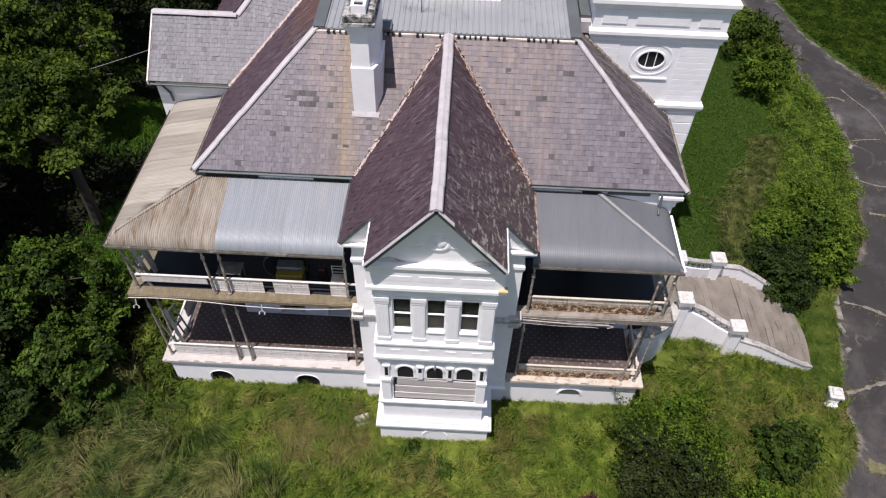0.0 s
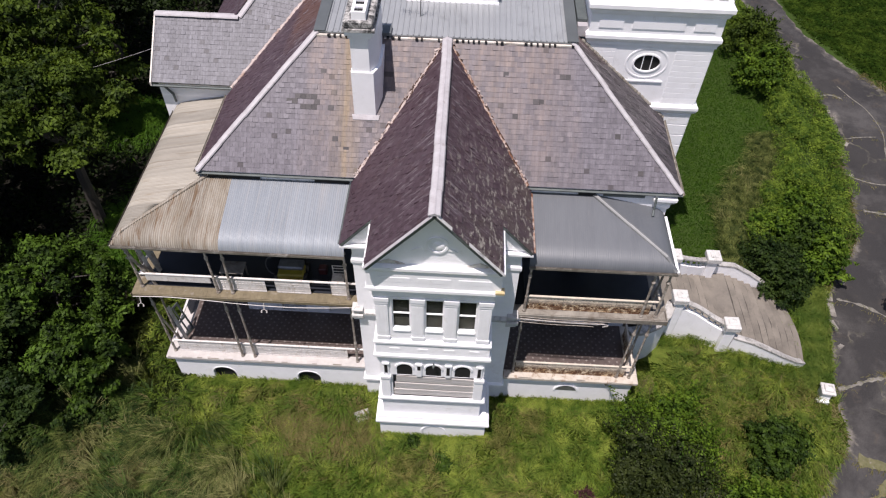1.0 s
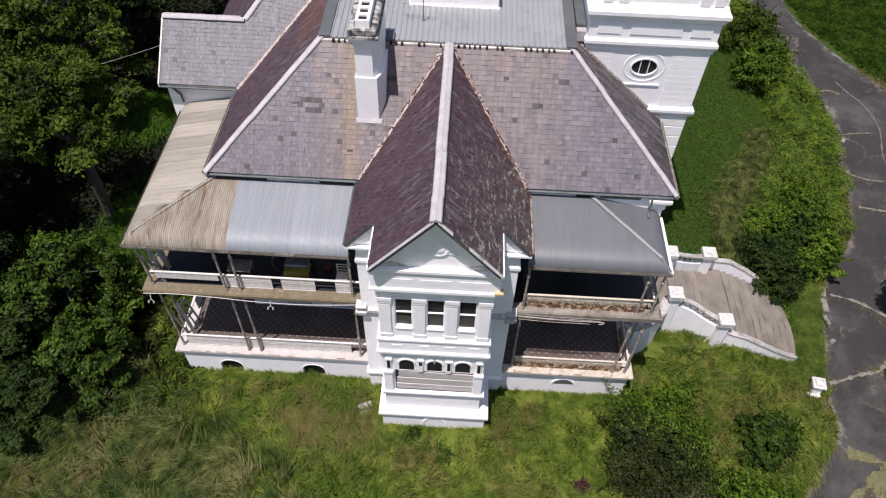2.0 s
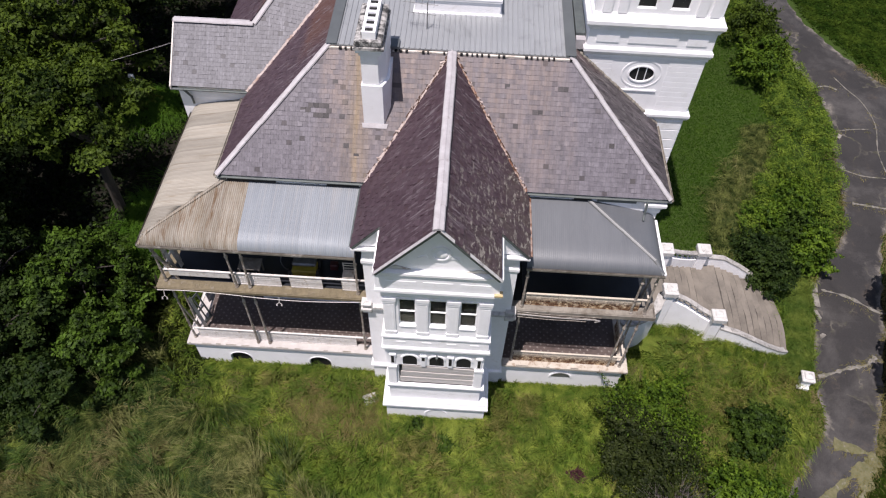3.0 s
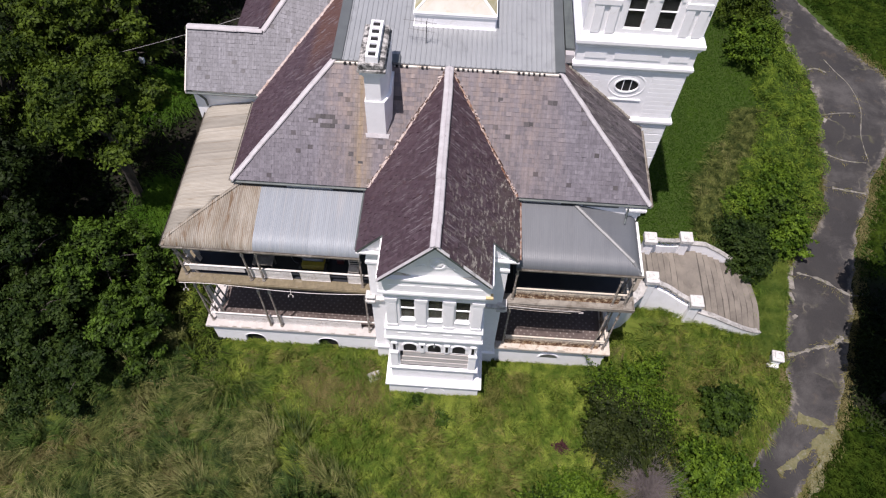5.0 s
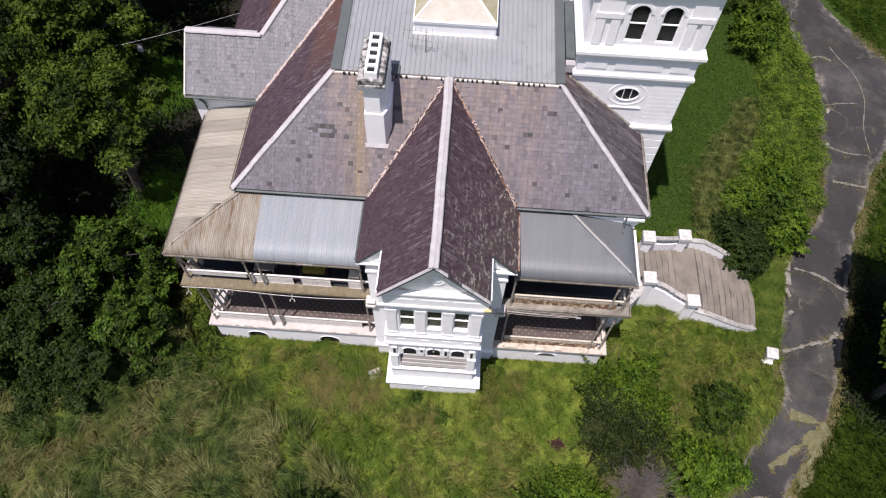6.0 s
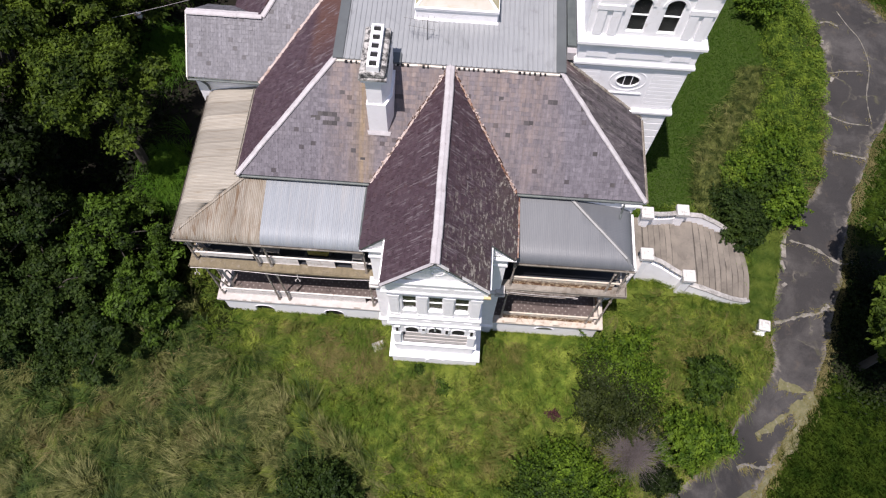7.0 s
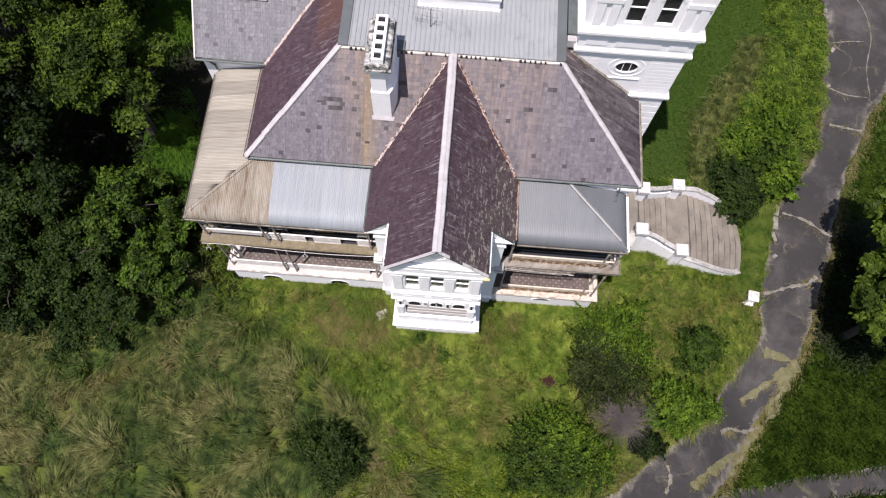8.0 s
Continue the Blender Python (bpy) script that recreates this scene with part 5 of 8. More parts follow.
def build_chimney():
    bm = bmesh.new()
    x0, x1, y0, y1 = -3.16, -2.5, 6.4, 8.4
    solid(bm, [(x0 - 0.05, y0 - 0.05, 11.5), (x1 + 0.06, y0 - 0.05, 11.5), (x1 + 0.28, y0 + 0.45, 11.5), (x1 + 0.28, y1, 11.5), (x0 - 0.05, y1, 11.5)], (0, 0, 2.25))
    solid(bm, [(x0, y0, 13.7), (x1 - 0.06, y0, 13.7), (x1 + 0.18, y0 + 0.5, 13.7), (x1 + 0.18, y1, 13.7), (x0, y1, 13.7)], (0, 0, 1.5))
    ch = part("chimney", bm, WHITE, house, "tall white rendered chimney with a sooty top")
    for z, o, h in ((15.05, 0.05, 0.1), (15.2, 0.14, 0.16), (15.36, 0.2, 0.1)):
        bm = bmesh.new()
        box(bm, x0 - o, x1 + o, y0 - o, y1 + o, z, z + h)
        part("chimney_band", bm, WHITE if z < 15.3 else SOOT, ch)
    bm = bmesh.new()
    bevelled(bm, x0 - 0.16, x1 + 0.16, y0 - 0.14, y1 + 0.14, 15.46, 15.72, 0.05)
    part("chimney_cap", bm, SOOT, ch, "soot-blackened render cap")
    # flue block with five square openings
    fx0, fx1, fy0, fy1, n = -3.04, -2.58, 6.36, 8.42, 5
    bm = bmesh.new()
    step = (fy1 - fy0) / n
    box(bm, fx0, fx0 + 0.09, fy0, fy1, 15.7, 16.0)
    box(bm, fx1 - 0.09, fx1, fy0, fy1, 15.7, 16.0)
    for i in range(n + 1):
        y = fy0 + i * step
        box(bm, fx0 + 0.09, fx1 - 0.09, max(y - 0.07, fy0), min(y + 0.07, fy1), 15.7, 16.0)
    part("flue_block", bm, WHITE, ch, "white flue block with five openings")
    # black block set high in the flues, coloured as their shade
    bm = bmesh.new()
    box(bm, fx0 + 0.09, fx1 - 0.09, fy0 + 0.05, fy1 - 0.05, 15.73, 15.93)
    part("flue_void", bm, DARK, ch)
    bm = bmesh.new()
    solid(bm, [(x0 - 0.1, 6.24, 11.82), (x1 + 0.16, 6.24, 11.82), (x1 + 0.2, 6.36, 11.96), (x0 - 0.14, 6.36, 11.96)], (0, -0.01, 0.03))
    part("chimney_flashing", bm, RIDGE, ch, "stained cement flashing")
    bm = bmesh.new()
    box(bm, x1 + 0.08, x1 + 0.5, 8.2, 8.7, 14.05, 14.16)
    part("chimney_cricket", bm, DECK_TRIM, ch)


# ---- verandahs ----
SHEET = [(0.0, 9.06), (0.03, 9.17), (0.09, 9.28), (0.2, 9.39), (0.36, 9.48), (0.6, 9.56), (0.9, 9.62), (1.6, 9.77), (2.3, 9.92), (2.85, 10.04)]


def sheet_z(s):
    for (a, za), (b, zb) in zip(SHEET, SHEET[1:]):
        if s <= b:
            return za + (zb - za) * (s - a) / (b - a)
    return SHEET[-1][1]


def iron_sheet(a, b, depth, place, material, parent, label, pitch=0.076):
    """One corrugated sheet from a to b along its eave; depth(t): how far up it reaches; place(t, s, z): its point."""
    n = max(2, round((b - a) / pitch)) * 6
    cuts = [s for s, _ in SHEET]
    verts, faces = [], []
    m = len(cuts)
    for i in range(n + 1):
        t = a + (b - a) * i / n
        top = max(depth(t), 0.02)
        wave = (0.015 if material in (CREAM_IRON, CREAM_SIDE) else 0.008 if material == ZINC else 0.0013) * math.cos(2 * math.pi * t / pitch)
        for s in cuts:
            s = min(s, top)
            verts.append(place(t, s, sheet_z(s) + wave))
    for i in range(n):
        for k in range(m - 1):
            faces.append((i * m + k, (i + 1) * m + k, (i + 1) * m + k + 1, i * m + k + 1))
    ob = raw("roof_sheet", verts, faces, material, parent, label)
    for p in ob.data.polygons:
        p.use_smooth = True
    return ob


def lace_panel(w, h, seed=0, missing=0.0):
    """Cast-iron balustrade panel: a pierced plate with rails, uprights and rosettes."""
    rng = random.Random(seed)
    bm = bmesh.new()
    n = 5
    cell = w / n
    holes = []
    for i in range(n):
        c = cell * (i + 0.5)
        if rng.random() > missing:
            holes += [(c - 0.028, c + 0.028, h * 0.31, h * 0.4), (c - 0.022, c + 0.022, h * 0.8, h * 0.86)]
    wall(bm, 0, w, 0.0, h, -0.006, 0.006, holes)
    box(bm, 0, w, -0.022, 0.022, h - 0.04, h + 0.002)
    box(bm, 0, w, -0.02, 0.02, -0.002, 0.045)
    box(bm, 0, w, -0.014, 0.014, h * 0.68, h * 0.68 + 0.03)
    for i in range(n):
        x = cell * i
        box(bm, x - 0.01, x + 0.014, -0.014, 0.014, 0.04, h - 0.03)
        for z in (0.2, 0.55):
            m = Matrix.Translation((x + cell / 2, 0, h * z)) @ pose(0, 0, 0, 90, 0, 0)
            bmesh.ops.create_cone(bm, cap_ends=True, segments=8, radius1=0.032, radius2=0.032, depth=0.034, matrix=m)
    return bm


def post(x, y, z0, z1, parent, lean=0.0):
    bm = bmesh.new()
    h = z1 - z0
    turned(bm, 0, 0, [(0.08, 0), (0.08, 0.08), (0.055, 0.12), (0.05, h * 0.3), (0.062, h * 0.31), (0.062, h * 0.33), (0.046, h * 0.35), (0.042, h * 0.72), (0.068, h * 0.735), (0.08, h * 0.76), (0.055, h * 0.78), (0.042, h * 0.8), (0.042, h * 0.96), (0.08, h * 0.98), (0.08, h)], 10)
    ob = part("verandah_post", bm, POST_IRON, parent, "flaking cast-iron verandah post")
    ob.matrix_basis = pose(x, y, z0, 0, lean, 0)
    return ob


def boards(name, x0, x1, y0, y1, z, material, parent, label, across="x", w=0.14):
    """Floor boards laid side by side, each a piece."""
    first = None
    a, b = (x0, x1) if across == "x" else (y0, y1)
    n = round((b - a) / w)
    for i in range(n):
        m = Matrix.Translation((a + i * w, 0, 0)) if across == "x" else Matrix.Translation((0, a + i * w, 0))
        if first is None:
            bm = bmesh.new()
            if across == "x":
                box(bm, 0.0015, w - 0.0015, y0, y1, z - 0.03, z)
            else:
                box(bm, x0, x1, 0.0015, w - 0.0015, z - 0.03, z)
            first = part(name, bm, material, parent, label)
            first.matrix_basis = m
        else:
            share(name, first, m, parent)


def verandah(side):
    s = side
    left = s < 0
    xa, xb = (-11.5, -2.95) if left else (2.95, 8.72)
    iron = LACE_WHITE if left else RUSTY
    ledge = WHITE_LEDGE if left else LEDGE_RUST
    py, ly, lz, bz = (2.25, 2.13, 1.8, 6.415) if left else (2.08, 1.9, 1.94, 6.36)   # plinth face, ledge front, ledge top, balcony top
    # plinth and floors
    bm = bmesh.new()
    if left:
        wall(bm, -11.27, -2.92, -0.3, lz - 0.17, py, py + 0.27, [(-9.78, -8.78, -0.1, 1.0), (-6.02, -5.02, -0.1, 1.0)])
        arch_head(bm, -9.78, -8.78, 0.55, 1.0, py, py + 0.27)
        arch_head(bm, -6.02, -5.02, 0.55, 1.0, py, py + 0.27)
    else:
        wall(bm, 2.92, 8.5, -0.6, lz - 0.16, py, 2.3)
    part("verandah_plinth", bm, WHITE, house, "white painted plinth wall")
    if left:
        for x0, x1 in ((-9.78, -8.78), (-6.02, -5.02)):
            # black sheet in the vent, painted as the shade under the floor
            bm = bmesh.new()
            box(bm, x0 + 0.005, x1 - 0.005, py + 0.16, py + 0.18, -0.09, 0.99)
            part("vent_void", bm, DARK, house)
            bm = bmesh.new()
            arch_ring(bm, (x0 + x1) / 2, 0.55, 0.5, 0.45, 0.035, py - 0.02, py + 0.02)
            part("vent_moulding", bm, WHITE, house)
    else:
        bm = bmesh.new()
        arch_ring(bm, 5.75, 0.85, 0.46, 0.42, 0.07, py - 0.05, py + 0.02)
        part("vent_moulding", bm, WHITE, house)
        bm = bmesh.new()
        solid(bm, [(5.75 + 0.46 * math.cos(math.pi * i / 12), py - 0.015, 0.85 + 0.42 * math.sin(math.pi * i / 12)) for i in range(13)], (0, 0.012, 0))
        part("vent_grille", bm, GREYMETAL, house)
    bm = bmesh.new()
    if left:
        wall(bm, py + 0.27, 9.75, -0.3, lz - 0.17, -11.27, -11.0, along="y")
    else:
        wall(bm, 2.3, 4.86, -0.9, lz - 0.16, 8.23, 8.5, along="y")
    part("verandah_plinth", bm, WHITE, house, "white painted plinth wall")
    bm = bmesh.new()
    ex = (xa - 0.04, xb) if left else (xa, xb - 0.06)
    bevelled(bm, ex[0], ex[1], ly, 2.62 if left else 2.3, lz - 0.16, lz, 0.02)
    part("plinth_ledge", bm, ledge, house, "flaking white cement ledge")
    bm = bmesh.new()
    if left:
        bevelled(bm, -11.54, -10.9, 2.62, 9.7, lz - 0.16, lz, 0.02)
    else:
        bevelled(bm, 8.2, 8.66, 2.3, 4.85, lz - 0.16, lz, 0.02)
    part("plinth_ledge", bm, ledge, house, "flaking white cement ledge")
    bm = bmesh.new()
    rng = random.Random(31 if left else 32)
    x = ex[0] + 0.1
    while x < ex[1] - 0.7:
        w = rng.uniform(0.1, 0.6)
        box(bm, x, x + w, ly + 0.01, ly + 0.01 + rng.uniform(0.02, 0.07), lz - 0.01, lz + 0.003)
        x += w + rng.uniform(0.1, 1.1)
    part("flaked_edge", bm, EDGE_GREY, house, "bare grey patches where the ledge has flaked")["kind"] = "stuff"
    bm = bmesh.new()
    fx = (-10.9, -2.95) if left else (2.95, 8.2)
    box(bm, fx[0], fx[1], 2.62 if left else 2.3, 4.86, lz - 0.2, lz - 0.01)
    if left:
        box(bm, -10.9, -8.56, 4.86, 9.74, lz - 0.2, lz - 0.01)
    floor_ = part("tiled_floor", bm, TILE_DARK, house, "dark clay tiles with pale diamond insets")
    verts, faces = [], []
    rng = random.Random(2)
    for i in range(int((fx[1] - fx[0]) / 0.33)):
        for j in range(15):
            for o in (0, 0.165):
                x, y, r = fx[0] + 0.15 + i * 0.33 + o, (2.72 if left else 2.45) + j * 0.33 + o, 0.056
                if y > 4.75 and (not left or x > -8.7) or rng.random() < 0.06:
                    continue
                k = len(verts)
                verts += [(x - r, y, lz - 0.006), (x, y - r, lz - 0.006), (x + r, y, lz - 0.006), (x, y + r, lz - 0.006)]
                faces.append((k, k + 1, k + 2, k + 3))
    raw("tile_inset", verts, faces, TILE_PALE, floor_)["kind"] = "stuff"
    # balcony: joists' slab, very dark inner floor, paler edge boards
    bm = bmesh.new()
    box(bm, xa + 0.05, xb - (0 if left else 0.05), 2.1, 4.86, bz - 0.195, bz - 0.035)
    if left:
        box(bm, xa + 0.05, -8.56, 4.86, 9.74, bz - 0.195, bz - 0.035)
    bal = part("balcony", bm, DARK, house, "timber balcony floor, dark within and paler along its edge")
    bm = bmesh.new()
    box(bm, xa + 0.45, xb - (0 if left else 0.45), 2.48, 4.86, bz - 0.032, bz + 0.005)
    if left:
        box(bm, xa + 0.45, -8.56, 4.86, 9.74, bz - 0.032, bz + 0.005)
    part("floor_covering", bm, NAVY, bal, "very dark inner floor")
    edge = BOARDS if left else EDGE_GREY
    boards("edge_board", xa, xb, 2.05, 2.47, bz, edge, bal, "paler brown floor board")
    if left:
        boards("edge_board", xa, xa + 0.44, 2.48, 9.7, bz, BOARDS, bal, "paler brown floor board", "y")
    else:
        boards("edge_board", xb - 0.44, xb, 2.48, 4.8, bz, edge, bal, "paler brown floor board", "y")
    bm = bmesh.new()
    box(bm, xa - (0.08 if left else 0), xb, 2.0, 2.045, bz - (0.15 if left else 0.245), bz - 0.015)
    part("fascia", bm, edge, bal, "worn painted fascia")
    bm = bmesh.new()
    if left:
        box(bm, xa - 0.045, xa, 2.0, 9.7, bz - 0.15, bz - 0.015)
    else:
        box(bm, xb, xb + 0.045, 2.0, 4.85, bz - 0.245, bz - 0.015)
    part("fascia", bm, edge, bal, "worn painted fascia")
    def run(name, pts, r, material, label):
        bm = bmesh.new()
        line = smooth_line(pts, 8)
        tube(bm, line, r)
        part(name, bm, material, bal, label)

    if left:
        run("cable", [(xa, 1.97, 6.3), (-10.2, 1.97, 6.36), (-8.6, 1.96, 6.28), (-7.3, 1.95, 6.17), (-5.6, 1.95, 6.12), (-4.2, 1.95, 6.2), (xb, 1.96, 6.32)], 0.013, LACE_WHITE, "thin white cable sagging along the fascia")
    else:
        for k in range(4):
            z = 6.27 - 0.07 * k
            run("cable", [(3.2, 1.98 - 0.03 * k, z), (4.4, 1.96 - 0.03 * k, z - 0.06), (5.6, 1.95 - 0.03 * k, z - 0.04), (6.6 - 0.2 * k, 1.94 - 0.03 * k, z - 0.05)], 0.013, POST_IRON, "grey cable strung along the fascia")
        run("conduit", [(3.2, 1.9, 6.22), (5.0, 1.86, 6.17), (6.3, 1.86, 6.17), (6.55, 1.86, 6.1), (6.35, 1.88, 5.98)], 0.014, WHITE_LEDGE, "broken white conduit curling from the fascia")
    for x in (-11.25, -6.52) if left else ():
        bm = bmesh.new()
        rod(bm, (x, 1.99, 6.24), (x, 1.9, 5.98), 0.02, n=6)
        for dx in (-0.1, 0.1):
            rod(bm, (x, 1.9, 6.0), (x + dx, 1.86, 5.95), 0.01, n=6)
            rod(bm, (x + dx, 1.86, 5.96), (x + dx, 1.83, 5.88), 0.022, 0.034, 8)
        part("twin_lamp", bm, WHITE_LEDGE, bal, "pair of small white lamps under the fascia")
    # roof
    roof = part("verandah_roof", _rafters(left), BOARDS, house, "corrugated iron verandah roof with a rolled front edge")
    inner = -8.6 if left else 8.35
    if left:
        gx, hx, gy = -11.46, -8.6, 2.12
        slope = 2.72 / (hx - gx)
        x = gx
        while x < -3.3:
            w = min(0.762, -3.24 - x)
            old = x + w / 2 < -8.0
            iron_sheet(x, x + w, lambda t: min(2.73, (t - gx) * slope), lambda t, q, z: (t, gy + q, z), CREAM_IRON if old else ZINC, roof, "rust-bleached cream sheet" if old else "blue-grey galvanised sheet")
            x += w
        y = gy
        while y < 9.6:
            w = min(0.762, 9.72 - y)
            iron_sheet(y, y + w, lambda t: min(2.86, (t - gy) / slope), lambda t, q, z: (gx + q, t, z), CREAM_SIDE, roof, "rust-bleached cream sheet")
            y += w
        cap("hip_capping", (gx + 0.02, gy + 0.02, 9.1), (gx + 0.36 / slope, gy + 0.36, 9.5), 0.14, CREAM_IRON, roof, lift=0.02, n_seg=2, tall=0.03)
        cap("hip_capping", (gx + 0.36 / slope, gy + 0.36, 9.5), (hx, gy + 2.72, 10.05), 0.14, CREAM_IRON, roof, lift=0.02, n_seg=4, tall=0.03)
        roof_gutter((gx, gy - 0.06, 9.05), (-3.24, gy - 0.06, 9.05), roof)
        roof_gutter((gx - 0.06, gy, 9.05), (gx - 0.06, 9.7, 9.05), roof)
    else:
        gx, hx, gy = 8.36, 5.6, 2.12
        slope = 2.72 / (gx - hx)
        x = 3.24
        while x < gx - 0.05:
            w = min(0.762, gx - x)
            iron_sheet(x, x + w, lambda t: min(2.73, (gx - t) * slope), lambda t, q, z: (t, gy + q, z), GREY_IRON, roof, "dull grey galvanised sheet")
            x += w
        y = gy
        while y < 4.8:
            w = min(0.762, 4.86 - y)
            iron_sheet(y, y + w, lambda t: min(2.76, (t - gy) / slope), lambda t, q, z: (gx - q, t, z), GREY_IRON, roof, "dull grey galvanised sheet")
            y += w
        cap("hip_capping", (gx - 0.02, gy + 0.02, 9.1), (gx - 0.36 / slope, gy + 0.36, 9.5), 0.18, HIP_IRON, roof, lift=0.02, n_seg=2, tall=0.03)
        cap("hip_capping", (gx - 0.36 / slope, gy + 0.36, 9.5), (hx, gy + 2.72, 10.05), 0.18, HIP_IRON, roof, lift=0.02, n_seg=4, tall=0.03)
        roof_gutter((3.24, gy - 0.06, 9.05), (gx + 0.05, gy - 0.06, 9.05), roof)
        bm = bmesh.new()
        bevelled(bm, gx, gx + 0.1, gy, 4.84, 8.98, 9.12, 0.02)
        part("side_fascia", bm, WHITE, roof, "white side fascia")
    # posts
    spots = [(-11.2, 2.38), (-11.2, 2.95), (-8.26, 2.28), (-7.72, 2.28), (-3.3, 2.28), (-11.2, 5.7), (-11.2, 6.3), (-11.2, 9.4)] if left else [(3.35, 2.2), (7.75, 2.2), (8.28, 2.2), (8.28, 2.9)]
    rng = random.Random(9)
    for x, y in spots:
        post(x, y, bz + 0.005, 9.08, house, rng.uniform(-0.8, 0.8))
        post(x, y + (0.1 if left else 0), lz, bz - 0.17, house, rng.uniform(-0.6, 0.6))
    if left:
        # deep white board that stands in for lost panels, slack rail under it
        bm = bmesh.new()
        bevelled(bm, -10.95, -8.5, 2.4, 2.45, 6.78, 7.16, 0.012)
        part("rail_board", bm, LACE_WHITE, house, "deep white board nailed along the open balcony edge")
        # old shutter and boards standing against the corner posts
        bm = bmesh.new()
        wall(bm, 0.0, 0.62, 0.0, 1.7, -0.02, 0.02, [(0.08, 0.28, 0.12, 0.8), (0.34, 0.54, 0.12, 0.8), (0.08, 0.28, 0.9, 1.6), (0.34, 0.54, 0.9, 1.6)])
        ob = part("loose_shutter", bm, LEAD, house, "pale blue-grey framed shutter leaning in the corner")
        ob.matrix_basis = pose(-10.98, 3.1, lz + 0.01, -14, 0, 68)
        for x, y, z, w, h, tilt, turn in ((-10.9, 2.75, 6.43, 0.16, 2.0, -9, 70), (-10.78, 3.05, 6.43, 0.2, 1.7, -12, 75), (-10.95, 3.35, 6.43, 0.14, 2.1, -7, 62), (-10.8, 2.85, lz, 0.15, 2.4, -8, 66)):
            bm = bmesh.new()
            bevelled(bm, 0, w, -0.014, 0.014, 0, h, 0.004)
            ob = part("loose_board", bm, WHITE_WORN, house, "worn board leaning against the corner posts")
            ob.matrix_basis = pose(x, y, z, tilt, 0, turn)
        for p, q, r in (((-11.15, 2.45, 7.0), (-10.2, 2.9, 6.45), 0.03), ((-11.25, 2.3, 8.2), (-10.6, 2.95, 6.3), 0.035), ((-11.2, 2.9, 7.9), (-11.1, 4.6, 6.5), 0.03), ((-10.9, 2.6, 2.25), (-10.3, 3.0, 1.7), 0.04), ((-11.3, 2.42, 8.6), (-10.7, 2.5, 6.3), 0.055), ((-11.25, 2.5, 4.6), (-10.85, 2.75, 1.72), 0.045)):
            bm = bmesh.new()
            rod(bm, p, q, r, n=6)
            part("broken_rail", bm, POST_IRON, house, "fallen dark rail leaning at the corner")
    # balustrades
    w = 0.66
    sets = []
    if left:
        sets += [(-10.95 + i * w, 2.5, lz + 0.01, 0.0, 0) for i in range(11)]
        sets += [(-11.1, 4.4 + i * w, lz + 0.01, 90.0, 0) for i in range(7)]
        sets += [(x, 2.42, bz + 0.015, 0.0, 0) for x in (-8.4, -7.74, -7.08, -6.05, -5.39, -3.95)]
    else:
        sets += [(3.45 + i * w, 2.22, lz + 0.01, 0.0, 0) for i in range(7)]
        sets += [(3.45 + i * w, 2.3, bz + 0.015, 0.0, 0) for i in range(7)]
        sets += [(8.3, 3.05 + i * w, lz + 0.01, 90.0, 0) for i in range(2)]
    model = part("lace_panel", lace_panel(w - 0.02, 0.74, 4, 0.4 if left else 0.1), iron, house, "white cast-iron lace panel" if left else "rusted cast-iron lace panel", normals=False)
    for i, (x, y, z, r, _) in enumerate(sets):
        m = pose(x, y, z, rng.uniform(-1.5, 1.5), rng.uniform(-0.4, 0.4), r)
        if i == 0:
            model.matrix_basis = m
        else:
            share("lace_panel", model, m, house)
    for z, y, a, b in ((lz + 0.75, 2.5, xa + 0.4, xb), (7.14, 2.42, xa + 0.3, xb)) if left else ((lz + 0.75, 2.22, xa + 0.4, xb - 0.35), (bz + 0.76, 2.3, xa + 0.4, xb - 0.35)):
        bm = bmesh.new()
        bevelled(bm, a, b, y - 0.04, y + 0.04, z, z + 0.06, 0.012)
        part("hand_rail", bm, iron, house, "worn painted hand rail")
    for z in (lz + 0.75, 7.14 if left else bz + 0.76):
        bm = bmesh.new()
        if left:
            bevelled(bm, -11.14, -11.06, 2.4, 9.6, z, z + 0.06, 0.012)
        else:
            bevelled(bm, 8.26, 8.34, 2.4, 4.8, z, z + 0.06, 0.012)
        part("hand_rail", bm, iron, house, "worn painted hand rail")


def _rafters(left):
    bm = bmesh.new()
    xs = [-11.2 + 0.9 * i for i in range(9)] if left else [3.4 + 0.9 * i for i in range(6)]
    for x in xs:
        if left and x < -8.6:
            t = 2.12 + (x + 11.46) * 0.95
        elif not left and x > 5.6:
            t = 2.12 + (8.36 - x) * 0.98
        else:
            t = 4.85
        solid(bm, [(x, 2.2, 9.12), (x, 2.2, 9.02), (x, t, 9.0 + (t - 2.2) * 0.34), (x, t, 9.1 + (t - 2.2) * 0.34)], (0.05, 0, 0))
    a, b = (-11.3, -3.3) if left else (3.3, 8.3)
    box(bm, a, b, 2.2, 2.3, 8.96, 9.06)
    if left:
        box(bm, -11.35, -11.25, 2.3, 9.7, 8.96, 9.06)
    return bm


def roof_gutter(p, q, parent):
    p, q = Vector(p), Vector(q)
    side = (q - p).normalized().cross(Vector((0, 0, 1))) * 0.035
    bm = bmesh.new()
    u = Vector((0, 0, 0.05))
    solid(bm, [p - side - u, p + side - u, p + side * 1.2 + u, p + side + u, p + side * 0.8 - u * 0.6, p - side * 0.8 - u * 0.6, p - side + u], q - p)
    part("gutter", bm, GUTTER, parent, "thin grey weathered eaves gutter")


